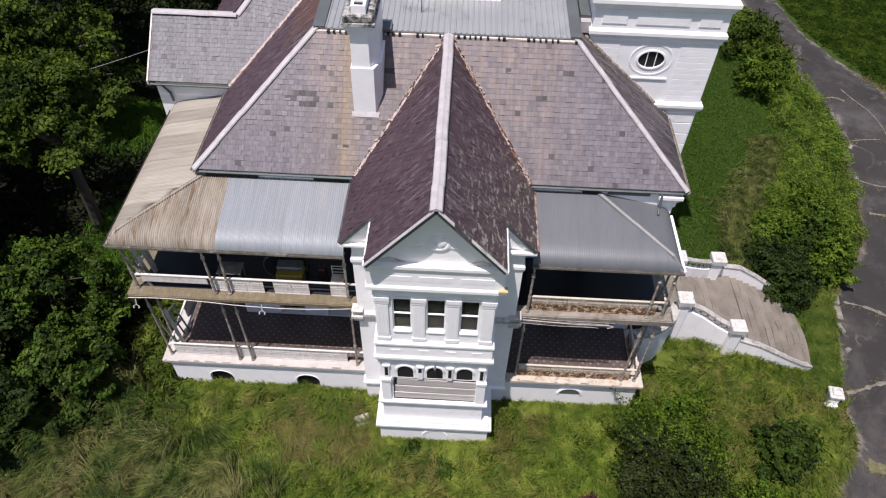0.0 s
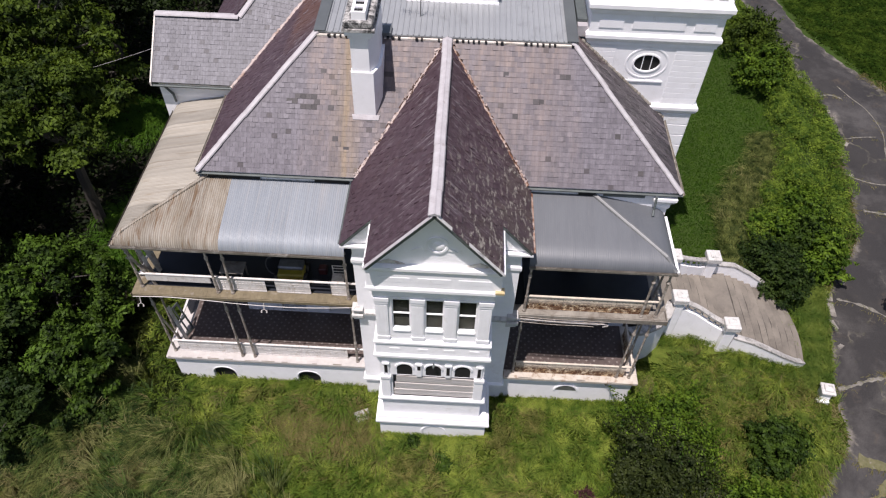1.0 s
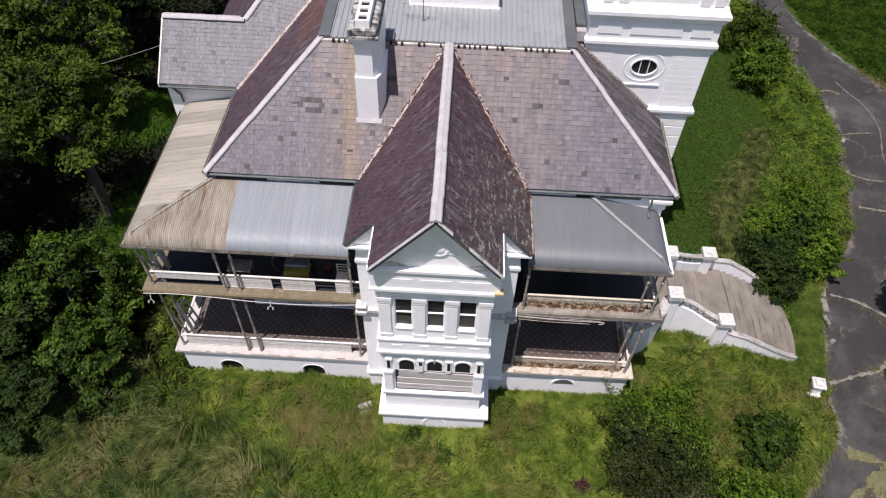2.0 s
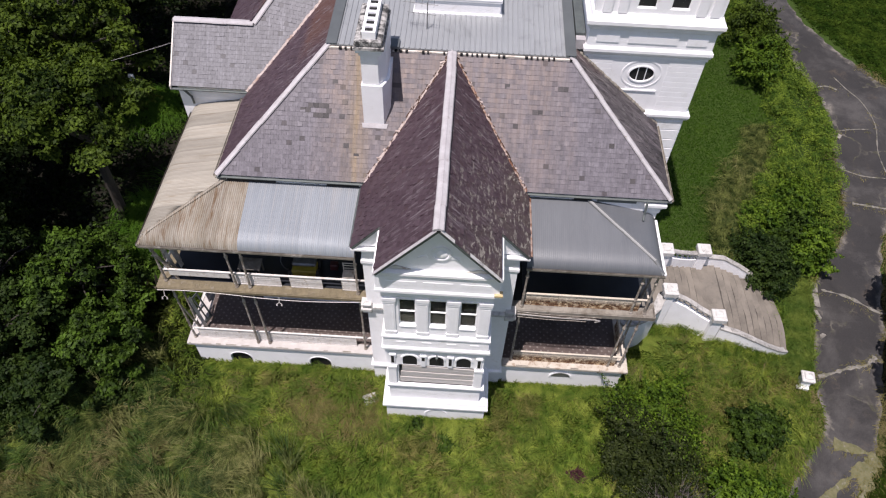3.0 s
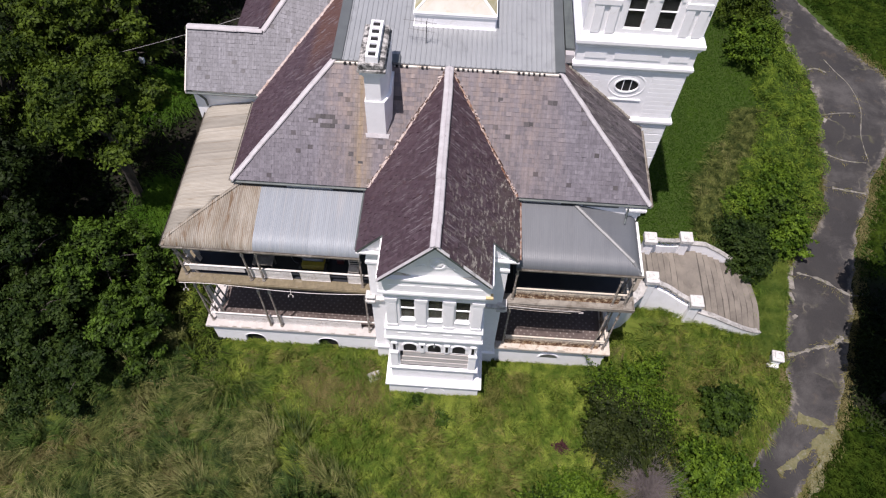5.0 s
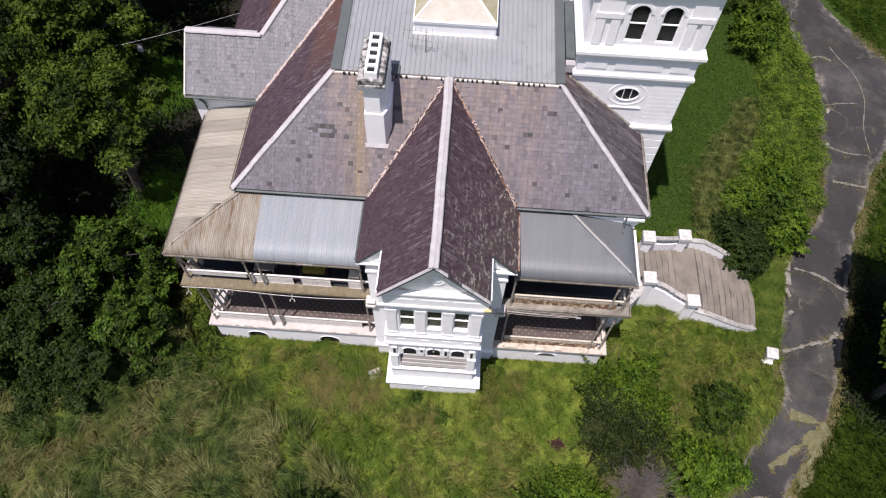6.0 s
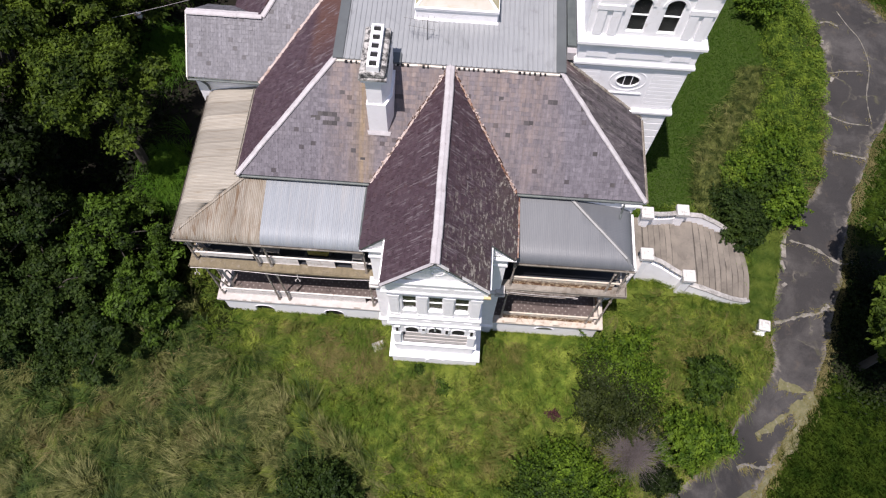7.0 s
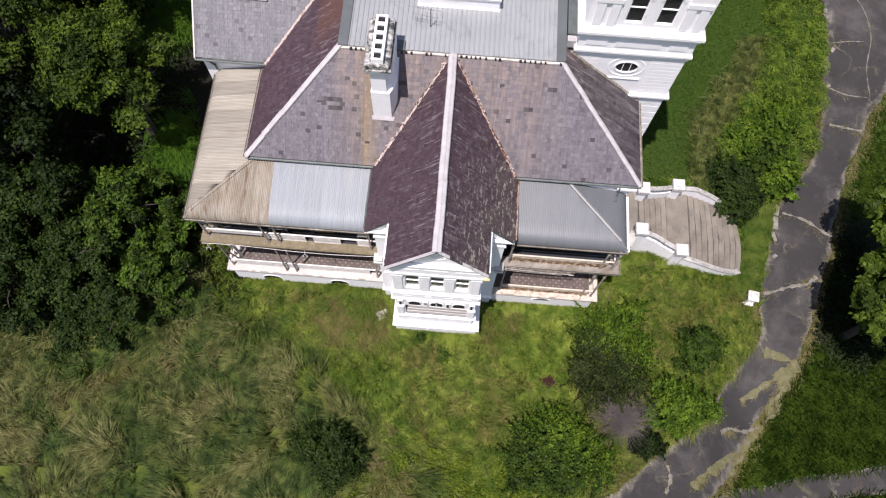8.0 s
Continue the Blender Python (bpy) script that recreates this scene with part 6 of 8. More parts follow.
# ---- tower ----
def build_tower():
    x0, x1, y = 5.1, 9.75, 9.2
    holes = [(6.58, 7.28, 15.65, 17.35), (7.78, 8.48, 15.65, 17.35), (6.97, 7.93, 12.43, 13.13)]
    bm = bmesh.new()
    wall(bm, x0, x1, -1.6, 19.4, y, y + 0.35, holes)
    for a, b in ((6.58, 7.28), (7.78, 8.48)):
        arch_head(bm, a, b, 17.0, 17.35, y, y + 0.35)
    # corners of the oval opening
    cx, cz, rx, rz = 7.45, 12.78, 0.48, 0.35
    n = 20
    for i in range(n):
        a, b = 2 * math.pi * i / n, 2 * math.pi * (i + 1) / n
        pa, pb = (cx + rx * math.cos(a), cz + rz * math.sin(a)), (cx + rx * math.cos(b), cz + rz * math.sin(b))
        sx, sz = (1 if math.cos((a + b) / 2) > 0 else -1), (1 if math.sin((a + b) / 2) > 0 else -1)
        c = (cx + sx * rx, cz + sz * rz)
        v = [bm.verts.new((p[0], yy, p[1])) for yy in (y, y + 0.35) for p in (pa, pb, c)]
        bm.faces.new(v[:3])
        bm.faces.new((v[0], v[3], v[4], v[1]))
    tower = part("tower_wall", bm, WHITE, house, "white rendered tower face", normals=False)
    for a, b, mm in ((x0, x0 + 0.35, 1), (x1 - 0.35, x1, 1)):
        bm = bmesh.new()
        wall(bm, y + 0.35, 13.9, -1.6, 19.4, a, b, along="y")
        part("tower_side", bm, WHITE, house)
    bm = bmesh.new()
    box(bm, x0, x1, 13.9, 14.2, -1.6, 19.4)
    part("tower_side", bm, WHITE, house)
    bm = bmesh.new()
    box(bm, x0 + 0.35, x1 - 0.35, y + 0.35, 13.9, 18.9, 19.1)
    part("tower_roof", bm, LEAD, house)
    bands = ([(0.0, 10.55), (0.08, 10.62), (0.13, 10.72), (0.15, 10.78), (0.15, 10.9), (0.06, 10.98)],
             [(0.0, 13.48), (0.05, 13.52), (0.05, 13.62), (0.11, 13.74), (0.14, 13.8), (0.14, 13.92), (0.05, 14.02), (0.04, 14.72), (0.1, 14.78), (0.13, 14.9), (0.22, 15.02), (0.22, 15.16), (0.1, 15.26), (0.06, 15.42)],
             [(0.0, 17.9), (0.08, 18.0), (0.08, 18.3), (0.25, 18.5), (0.35, 18.6), (0.35, 18.75), (0.1, 18.85)])
    for prof in bands:
        bm = bmesh.new()
        band(bm, x0, x1, y, prof, 13.9)
        part("cornice", bm, WHITE, house, "white moulded tower cornice")
    # rusticated corner strips
    for a, b in ((x0 + 0.02, x0 + 1.1), (x1 - 1.35, x1 - 0.02)):
        for k in range(10):
            bm = bmesh.new()
            z = 11.02 + k * 0.245
            bevelled(bm, a, b, y - 0.016, y - 0.002, z, z + 0.234, 0.005)
            part("rusticated_block", bm, WHITE, house)
    for k in range(22):
        bm = bmesh.new()
        z = -0.9 + k * 0.52
        if z < 10.1:
            bevelled(bm, x1 - 1.3, x1 - 0.02, y - 0.035, y - 0.002, z, z + 0.49, 0.012)
            part("rusticated_block", bm, WHITE, house)
    for r, w, d in ((0.0, 0.055, 0.03), (0.26, 0.06, 0.015)):
        bm = bmesh.new()
        arch_ring(bm, cx, cz, rx + r, rz + r, w, y - d, y + 0.005, 18, True)
        part("oval_moulding", bm, WHITE, house, "white moulded oval surround")
    bm = bmesh.new()
    box(bm, cx - 0.75, cx + 0.75, y - 0.045, y - 0.002, 11.96, 12.02)
    part("oval_sill", bm, WHITE, house)
    for a in (-0.16, 0.16):
        bm = bmesh.new()
        box(bm, cx + a - 0.015, cx + a + 0.015, y + 0.01, y + 0.03, cz - 0.33, cz + 0.33)
        part("oval_bar", bm, WHITE, house)
    # black sheet behind the oval, painted as its unlit inside
    bm = bmesh.new()
    box(bm, cx - 0.47, cx + 0.47, y + 0.04, y + 0.05, cz - 0.345, cz + 0.345)
    part("oval_void", bm, DARK, house)
    for xx in (6.93, 8.13):
        window_unit(xx, 0.7, 15.65, 17.35, y + 0.03, arched=True, bars=1)
        bm = bmesh.new()
        arch_ring(bm, xx, 17.0, 0.36, 0.37, 0.12, y - 0.03, y + 0.005)
        part("arch_moulding", bm, WHITE, house)
    for a, b in ((5.35, 6.25), (8.75, 9.6)):
        bm = bmesh.new()
        box(bm, a, a + 0.34, y - 0.07, y - 0.002, 15.45, 16.75)
        box(bm, b - 0.34, b, y - 0.07, y - 0.002, 15.45, 16.75)
        box(bm, a - 0.05, b + 0.05, y - 0.09, y - 0.002, 16.75, 16.98)
        box(bm, a, b, y - 0.05, y - 0.002, 16.95, 17.85)
        part("tower_pilaster", bm, WHITE, house, "white paired pilasters under one cap")
    for a, b in ((5.4, 6.2), (6.6, 8.4), (8.8, 9.5)):
        bm = bmesh.new()
        band(bm, a, b, y - 0.045, [(0.0, 14.2), (0.03, 14.21), (0.03, 14.5), (0.0, 14.51)], y - 0.03)
        part("frieze_panel", bm, WHITE, house)


build_deck()
build_chimney()
verandah(-1)
verandah(1)
build_tower()


# ---- outside stair ----
def build_stairs():
    st = thing("outside_staircase", "weathered cement staircase with white masonry balustrades beside the house", "staircase", (10.6, 7.3, 0))
    o = Matrix.Translation((-10.6, -7.3, 0))

    def put(name, bm, mat_, label="", parent=None):
        ob = part(name, bm, mat_, parent or st, label)
        if parent is None:
            ob.matrix_basis = o
        return ob

    def flight(x, run, z, near, far, bow):
        """One step, its edge bowed outwards, with dirt gathered against the riser behind it."""
        edge = [(x + run + bow * math.sin(math.pi * i / 8), far + (near - far) * i / 8, z) for i in range(9)]
        bm = bmesh.new()
        solid(bm, [(x - 0.1, near, z), (x - 0.1, far, z)] + edge, (0, 0, -1.5 - z))
        tread = put("step", bm, CONCRETE)
        back = [(px - run + 0.005, py, z + 0.004) for px, py, _ in edge]
        front = [(q[0] + 0.055 + 0.1 * abs(noise.noise((q[0] * 3, q[1] * 2.2, 1.7))), q[1], q[2]) for q in back]
        bm = bmesh.new()
        solid(bm, back + front[::-1], (0, 0, 0.004))
        put("dirt_line", bm, STAIR_DIRT, "dark dirt gathered against the riser", tread)

    bm = bmesh.new()
    bevelled(bm, 8.36, 11.02, 5.8, 8.75, -1.2, 1.78, 0.02)
    put("landing", bm, CONCRETE)
    for k in range(6):
        x = 11.02 + k * 0.37
        flight(x, 0.37, 1.62 - k * 0.165, 6.0 - 0.1 * k, 8.5 + 0.1 * k, 0.03)
    bm = bmesh.new()
    bevelled(bm, 13.22, 14.3, 5.2, 9.35, -1.3, 0.66, 0.02)
    put("landing", bm, CONCRETE, "broad weathered landing")
    for k in range(9):
        flight(14.3 + k * 0.38, 0.38, 0.5 - k * 0.165, 5.02 + 0.012 * k * k * 0.3, 9.4 - 0.012 * k * k, 0.05 + 0.02 * k)

    def parapet(line, h, w=0.26, name="balustrade", pierced=True):
        """A sloping wall with pierced balusters under a coping; line: (x, y, z of the floor)."""
        for p, q in zip(line, line[1:]):
            d = Vector((q[0] - p[0], q[1] - p[1], 0))
            n = Vector((-d.y, d.x, 0)).normalized() * w / 2
            a, b = Vector(p) - Vector((0, 0, 2.2)), Vector(q) - Vector((0, 0, 2.2))
            bm = bmesh.new()
            solid(bm, [a - n, a + n, b + n, b - n], (0, 0, 2.2 + h * (0.42 if pierced else 0.96)))
            wall_ = put(name, bm, WHITE, "white pierced masonry balustrade" if pierced else "white solid masonry parapet")
            n = Vector((-d.y, d.x, 0)).normalized() * (w / 2 + 0.02)
            a, b = Vector(p) + Vector((0, 0, h)), Vector(q) + Vector((0, 0, h))
            bm = bmesh.new()
            solid(bm, [a - n, a + n, b + n, b - n], (0, 0, -0.09))
            put("coping", bm, COPING, "weathered white coping", wall_)
            k = max(2, int(d.length / 0.29)) if pierced else 0
            for i in range(k):
                c = Vector(p).lerp(Vector(q), (i + 0.5) / k)
                bm = bmesh.new()
                turned(bm, c.x, c.y, [(0.07, c.z + h * 0.41), (0.04, c.z + h * 0.48), (0.068, c.z + h * 0.62), (0.04, c.z + h * 0.78), (0.065, c.z + h - 0.08)], 8)
                put("baluster", bm, MILDEW, "", wall_)

    def pier(x, y, z0, z1, r=0.24):
        bm = bmesh.new()
        bevelled(bm, x - r, x + r, y - r, y + r, z0, z1 - 0.3, 0.02)
        p = put("pier", bm, WHITE, "white masonry pier")
        bm = bmesh.new()
        bevelled(bm, x - r - 0.1, x + r + 0.1, y - r - 0.1, y + r + 0.1, z1 - 0.34, z1 - 0.04, 0.03)
        put("pier_cap", bm, MILDEW, "weathered moulded cap", p)
        bm = bmesh.new()
        bevelled(bm, x - r + 0.06, x + r - 0.06, y - r + 0.06, y + r - 0.06, z1 - 0.04, z1, 0.015)
        put("pier_top", bm, MILDEW, "", p)

    parapet([(11.2, 5.9, 1.83), (11.9, 5.78, 1.55), (12.6, 5.58, 1.18), (13.15, 5.4, 0.98)], 0.85, 0.22)
    parapet([(13.7, 5.18, 0.75), (14.6, 5.0, 0.62), (15.5, 4.92, 0.2), (16.4, 4.98, -0.38), (17.2, 5.14, -0.95), (17.8, 5.36, -1.32)], 0.42, 0.24, pierced=False)
    parapet([(11.38, 8.56, 1.83), (12.0, 8.74, 1.52), (12.7, 9.02, 1.15), (13.05, 9.18, 1.02)], 0.85, 0.22)
    parapet([(13.6, 9.42, 0.75), (14.7, 9.48, 0.6), (15.7, 9.42, 0.05), (16.7, 9.3, -0.58)], 0.6, 0.24, pierced=False)
    pier(10.9, 5.95, -1.0, 3.06)
    pier(13.4, 5.3, -1.2, 2.06)
    pier(13.35, 9.25, -1.2, 2.17)
    pier(11.08, 8.48, -1.0, 3.0)
    bm = bmesh.new()
    line = [(8.55, 4.1), (9.2, 4.25), (9.85, 4.6), (10.4, 5.15), (10.7, 5.75)]
    for p, q in zip(line, line[1:]):
        solid(bm, [(p[0], p[1], -1.2), (q[0], q[1], -1.2), (q[0] - 0.2, q[1] + 0.25, -1.2), (p[0] - 0.2, p[1] + 0.25, -1.2)], (0, 0, 3.5))
    cw = put("curved_wall", bm, WHITE, "white curved masonry wall")
    bm = bmesh.new()
    for p, q in zip(line, line[1:]):
        solid(bm, [(p[0] + 0.05, p[1] - 0.06, 2.3), (q[0] + 0.05, q[1] - 0.06, 2.3), (q[0] - 0.25, q[1] + 0.3, 2.3), (p[0] - 0.25, p[1] + 0.3, 2.3)], (0, 0, 0.18))
    put("coping", bm, COPING, "weathered white coping", cw)


def build_small():
    # gate pier by the drive
    gp = thing("garden_pier", "short white masonry pier with a weathered cap in the grass", "pier", (18.5, 3.86, ground_z(18.5, 3.86)))
    gp.rotation_euler = (0, 0, radians(-8))
    bm = bmesh.new()
    bevelled(bm, -0.24, 0.24, -0.24, 0.24, -0.3, 0.62, 0.03)
    part("shaft", bm, WHITE, gp)
    bm = bmesh.new()
    bevelled(bm, -0.32, 0.32, -0.32, 0.32, 0.62, 0.78, 0.04)
    part("cap", bm, MILDEW, gp, "weathered cap")
    bm = bmesh.new()
    bevelled(bm, -0.2, 0.2, -0.2, 0.2, 0.78, 0.86, 0.03)
    part("finial_block", bm, MILDEW, gp)
    bm = bmesh.new()
    bevelled(bm, -0.42, 0.22, -0.42, -0.22, -0.3, 0.2, 0.03)
    part("footing", bm, WHITE, gp)
    # pale slab lying in the grass
    bm = bmesh.new()
    bevelled(bm, -0.32, 0.32, -0.24, 0.24, -0.2, 0.09, 0.02)
    bmesh.ops.subdivide_edges(bm, edges=[e for e in bm.edges if e.calc_length() > 0.3], cuts=2)
    sl = part("paving_slab", bm, COPING)
    sl.matrix_basis = pose(-2.98, 0.72, ground_z(-3, 0.7) + 0.16, 5, 8, 28)
    tagged(sl, "pale cracked slab lying in the grass", "slab")
    # broken kerb and stones along the drive
    for i, (x, y, a, b, c, turn) in enumerate(((20.45, 9.6, 0.7, 0.34, 0.16, 70), (20.35, 8.8, 0.8, 0.32, 0.15, 84), (20.2, 7.9, 0.6, 0.3, 0.14, 98), (20.25, 6.7, 0.3, 0.2, 0.1, 30), (21.5, 10.65, 0.34, 0.24, 0.16, 40), (24.46, 18.7, 0.3, 0.22, 0.16, 15), (25.0, 21.5, 0.36, 0.26, 0.2, 60), (24.75, 24.5, 0.34, 0.2, 0.16, 80))):
        rk = random.Random(60 + i)
        bm = bmesh.new()
        bevelled(bm, -a / 2, a / 2, -b / 2, b / 2, -0.1, c, 0.03)
        for v in bm.verts:
            v.co += Vector((rk.uniform(-0.04, 0.04), rk.uniform(-0.04, 0.04), rk.uniform(-0.02, 0.02)))
        ks = part("kerb_stone", bm, KERB)
        ks.matrix_basis = pose(x, y, ground_z(x, y) + 0.04, rk.uniform(-6, 6), rk.uniform(-6, 6), turn)
        tagged(ks, "pale broken lump of kerb at the drive's edge", "stone", "kerb stones along the drive")
    # television aerial on the deck
    ant = thing("roof_aerial", "thin grey television aerial on the metal deck", "aerial", (-1.05, 9.5, 14.12))
    bm = bmesh.new()
    rod(bm, (0, 0, -0.05), (0.02, 0, 1.1), 0.018, n=6)
    part("mast", bm, ALU, ant)
    for z, dx, ln, w in ((1.05, -0.25, 1.35, 0.5), (0.62, -0.2, 1.1, 0.36)):
        bm = bmesh.new()
        rod(bm, (dx - ln / 2, 0.1, z), (dx + ln / 2, -0.06, z), 0.01, n=6)
        boom = part("boom", bm, ALU, ant)
        for i in range(6):
            bm = bmesh.new()
            x = dx - ln / 2 + ln * (i + 0.3) / 6
            rod(bm, (x, -w / 2, z + 0.01), (x, w / 2, z + 0.01), 0.005, n=5)
            part("element", bm, ALU, boom)
    # overhead cable
    cu = bpy.data.curves.new("overhead_cable", "CURVE")
    cu.dimensions, cu.bevel_depth, cu.bevel_resolution = "3D", 0.009, 1
    sp = cu.splines.new("POLY")
    a, b = Vector((-10.46, 17.0, 9.2)), Vector((-27.0, 17.6, 3.0))
    sp.points.add(24)
    for i, p in enumerate(sp.points):
        f = i / 24
        c = a.lerp(b, f) - Vector((0, 0, 0.35 * math.sin(math.pi * f)))
        p.co = (*c, 1)
    cu.materials.append(RIDGE)
    tagged(new("overhead_cable", cu), "pale service cable sagging from the wing into the trees", "cable")
    # white box on a stake in the trees' gap
    wp = thing("marker_post", "white painted box on a short post in rough grass", "post", (-20.9, 21.6, ground_z(-20.9, 21.6)))
    bm = bmesh.new()
    rod(bm, (0, 0, -0.1), (0, 0, 0.7), 0.05, n=8)
    part("stake", bm, POST_IRON, wp)
    bm = bmesh.new()
    bevelled(bm, -0.15, 0.15, -0.12, 0.12, 0.7, 1.1, 0.03)
    part("box", bm, WHITE, wp)
    # machine on the balcony
    mc = thing("lawn_machine", "yellow and grey boxy machine parked on the balcony", "machine", (-5.6, 3.3, 6.42))
    bm = bmesh.new()
    bevelled(bm, -0.5, 0.5, -0.42, 0.2, 0.16, 0.48, 0.05)
    part("body", bm, YELLOW, mc, "yellow enamelled body")
    bm = bmesh.new()
    bevelled(bm, -0.48, 0.48, -0.2, 0.25, 0.5, 0.68, 0.05)
    part("cover", bm, GREYMETAL, mc, "grey metal cover")
    bm = bmesh.new()
    bevelled(bm, -0.5, 0.5, 0.26, 0.62, 0.3, 0.62, 0.05)
    part("engine_box", bm, BLACK, mc, "black engine box behind the cover")
    bm = bmesh.new()
    rod(bm, (-0.45, 0.5, 0.62), (-0.3, 0.75, 0.98), 0.02, n=6)
    rod(bm, (0.45, 0.5, 0.62), (0.3, 0.75, 0.98), 0.02, n=6)
    rod(bm, (-0.32, 0.75, 0.98), (0.32, 0.75, 0.98), 0.022, n=6)
    part("push_handle", bm, GREYMETAL, mc)
    for x in (-0.56, 0.56):
        for y in (-0.3, 0.25):
            bm = bmesh.new()
            rod(bm, (x - 0.06, y, 0.2), (x + 0.06, y, 0.2), 0.2, n=18)
            part("wheel", bm, BLACK, mc)
    bm = bmesh.new()
    tube(bm, [(-0.75 - 0.25 * math.sin(math.pi * i / 8), 0, 0.5 + 0.5 * math.cos(math.pi * i / 8)) for i in range(9)], 0.025)
    part("hose", bm, GREYMETAL, mc, "bent grey hose")
    bm = bmesh.new()
    bevelled(bm, -0.16, 0.16, -0.14, 0.14, 0, 0.34, 0.03)
    rd = part("fuel_can", bm, RED)
    rd.matrix_basis = pose(-4.45, 3.5, 6.422)
    tagged(rd, "small red plastic can on the balcony floor", "can")
    tb = thing("side_table", "worn grey-white small table standing by the balcony rail", "table", (-7.75, 2.95, 6.42))
    bm = bmesh.new()
    bevelled(bm, -0.45, 0.45, -0.3, 0.3, 0.68, 0.73, 0.012)
    part("tabletop", bm, EDGE_GREY, tb)
    for x in (-0.38, 0.38):
        for y in (-0.24, 0.24):
            bm = bmesh.new()
            box(bm, x - 0.03, x + 0.03, y - 0.03, y + 0.03, 0, 0.68)
            part("leg", bm, EDGE_GREY, tb)
    pf = thing("chair_frame", "white bare metal chair frame on the balcony", "chair", (-3.75, 2.9, 6.42))
    for x in (-0.22, 0.22):
        for y, h in ((-0.2, 0.45), (0.2, 0.95)):
            bm = bmesh.new()
            rod(bm, (x, y, 0), (x, y, h), 0.022, n=6)
            part("leg", bm, WHITE_WORN, pf)
    for z in (0.6, 0.78, 0.93):
        bm = bmesh.new()
        rod(bm, (-0.22, 0.2, z), (0.22, 0.2, z), 0.018, n=6)
        part("back_bar", bm, WHITE_WORN, pf)
    bm = bmesh.new()
    bevelled(bm, -0.24, 0.24, -0.22, 0.22, 0.43, 0.47, 0.012)
    part("seat", bm, WHITE_WORN, pf)


build_stairs()
build_small()


# ---- plants ----
def poly_mesh(name, pts, material, parent=None, label="", k=3):
    """Many separate k-cornered faces in one mesh; pts is an (n, k, 3) array."""
    n = len(pts)
    me = bpy.data.meshes.new(name)
    me.vertices.add(n * k)
    me.vertices.foreach_set("co", np.ascontiguousarray(pts, dtype=np.float32).ravel())
    me.loops.add(n * k)
    me.loops.foreach_set("vertex_index", np.arange(n * k, dtype=np.int32))
    me.polygons.add(n)
    me.polygons.foreach_set("loop_start", np.arange(0, n * k, k, dtype=np.int32))
    me.update(calc_edges=True)
    me.materials.append(material)
    ob = new(name, me)
    ob.parent = parent
    return tagged(ob, label)


def leaves(rng, centre, out, size, droop=0.35):
    """Folded leaf faces at the given places, roughly facing out and up."""
    n = len(centre)
    nor = out + rng.normal(0, 0.55, (n, 3)) + np.array([0, 0, 0.45])
    nor /= np.linalg.norm(nor, axis=1, keepdims=True)
    a = np.cross(nor, rng.normal(0, 1, (n, 3)))
    a /= np.linalg.norm(a, axis=1, keepdims=True)
    b = np.cross(nor, a)
    s = (size * rng.uniform(0.6, 1.35, n))[:, None]
    tip = centre + a * s - np.array([0, 0, 1]) * s * droop * rng.random((n, 1))
    base = centre - a * s
    fold = nor * s * 0.18
    return np.stack([base, centre + b * s * 0.55 + fold, tip, centre - b * s * 0.55 + fold], axis=1)


def lobes_of(rng, n, r, h0, h1):
    """Centres and radii of a crown's clumps, from h0 to h1 over the ground, within r of the stem."""
    c, rad = [], []
    for i in range(n):
        f = rng.uniform(0.02, 1.0)
        a = i * 2.4 + rng.uniform(-0.6, 0.6)
        z = h0 + (h1 - h0) * f
        w = r * math.sin(math.pi * min(0.18 + 0.74 * f, 1.0)) ** 0.7 * rng.uniform(0.75, 1.2)
        d = w * rng.uniform(0.25, 1.0) ** 0.6 * (0.4 if i % 6 == 0 else 1.0)
        c.append((d * math.cos(a), d * math.sin(a), z))
        rad.append(r * rng.uniform(0.09, 0.21))
    return np.array(c), np.array(rad)


def crown_points(rng, c, rad, count, flat=0.55, spray=0.33, reach=1.0):
    """Leaf places: dense on each clump's upper side, thinner and ragged round it."""
    share_ = rad ** 1.6 / (rad ** 1.6).sum()
    pick = rng.choice(len(c), count, p=share_)
    d = rng.normal(0, 1, (count, 3))
    d /= np.linalg.norm(d, axis=1, keepdims=True)
    d[:, 2] = np.where(d[:, 2] < -0.2, -d[:, 2], d[:, 2])
    r = rad[pick] * np.minimum(rng.gamma(9.0, 0.1, count), 1.6)
    p = c[pick] + d * r[:, None] * np.array([1, 1, flat])
    # sprays: leaves strung along twigs that stick out of the clumps
    k = int(count * spray)
    m = len(c) * 5
    sd = rng.normal(0, 1, (m, 3)) * np.array([1, 1, 0.8]) + np.array([0, 0, 0.35])
    sd /= np.linalg.norm(sd, axis=1, keepdims=True)
    sc, sl = np.repeat(c, 5, 0), np.repeat(rad, 5) * rng.uniform(1.1, 2.1, m) * reach
    t = rng.integers(0, m, k)
    f = rng.uniform(0.25, 1.0, k)
    p[:k] = sc[t] + sd[t] * (sl[t] * f)[:, None] + rng.normal(0, 0.05, (k, 3)) * (1.3 - f)[:, None] * np.maximum(sl[t], 0.5)[:, None]
    d[:k] = sd[t]
    return p, d


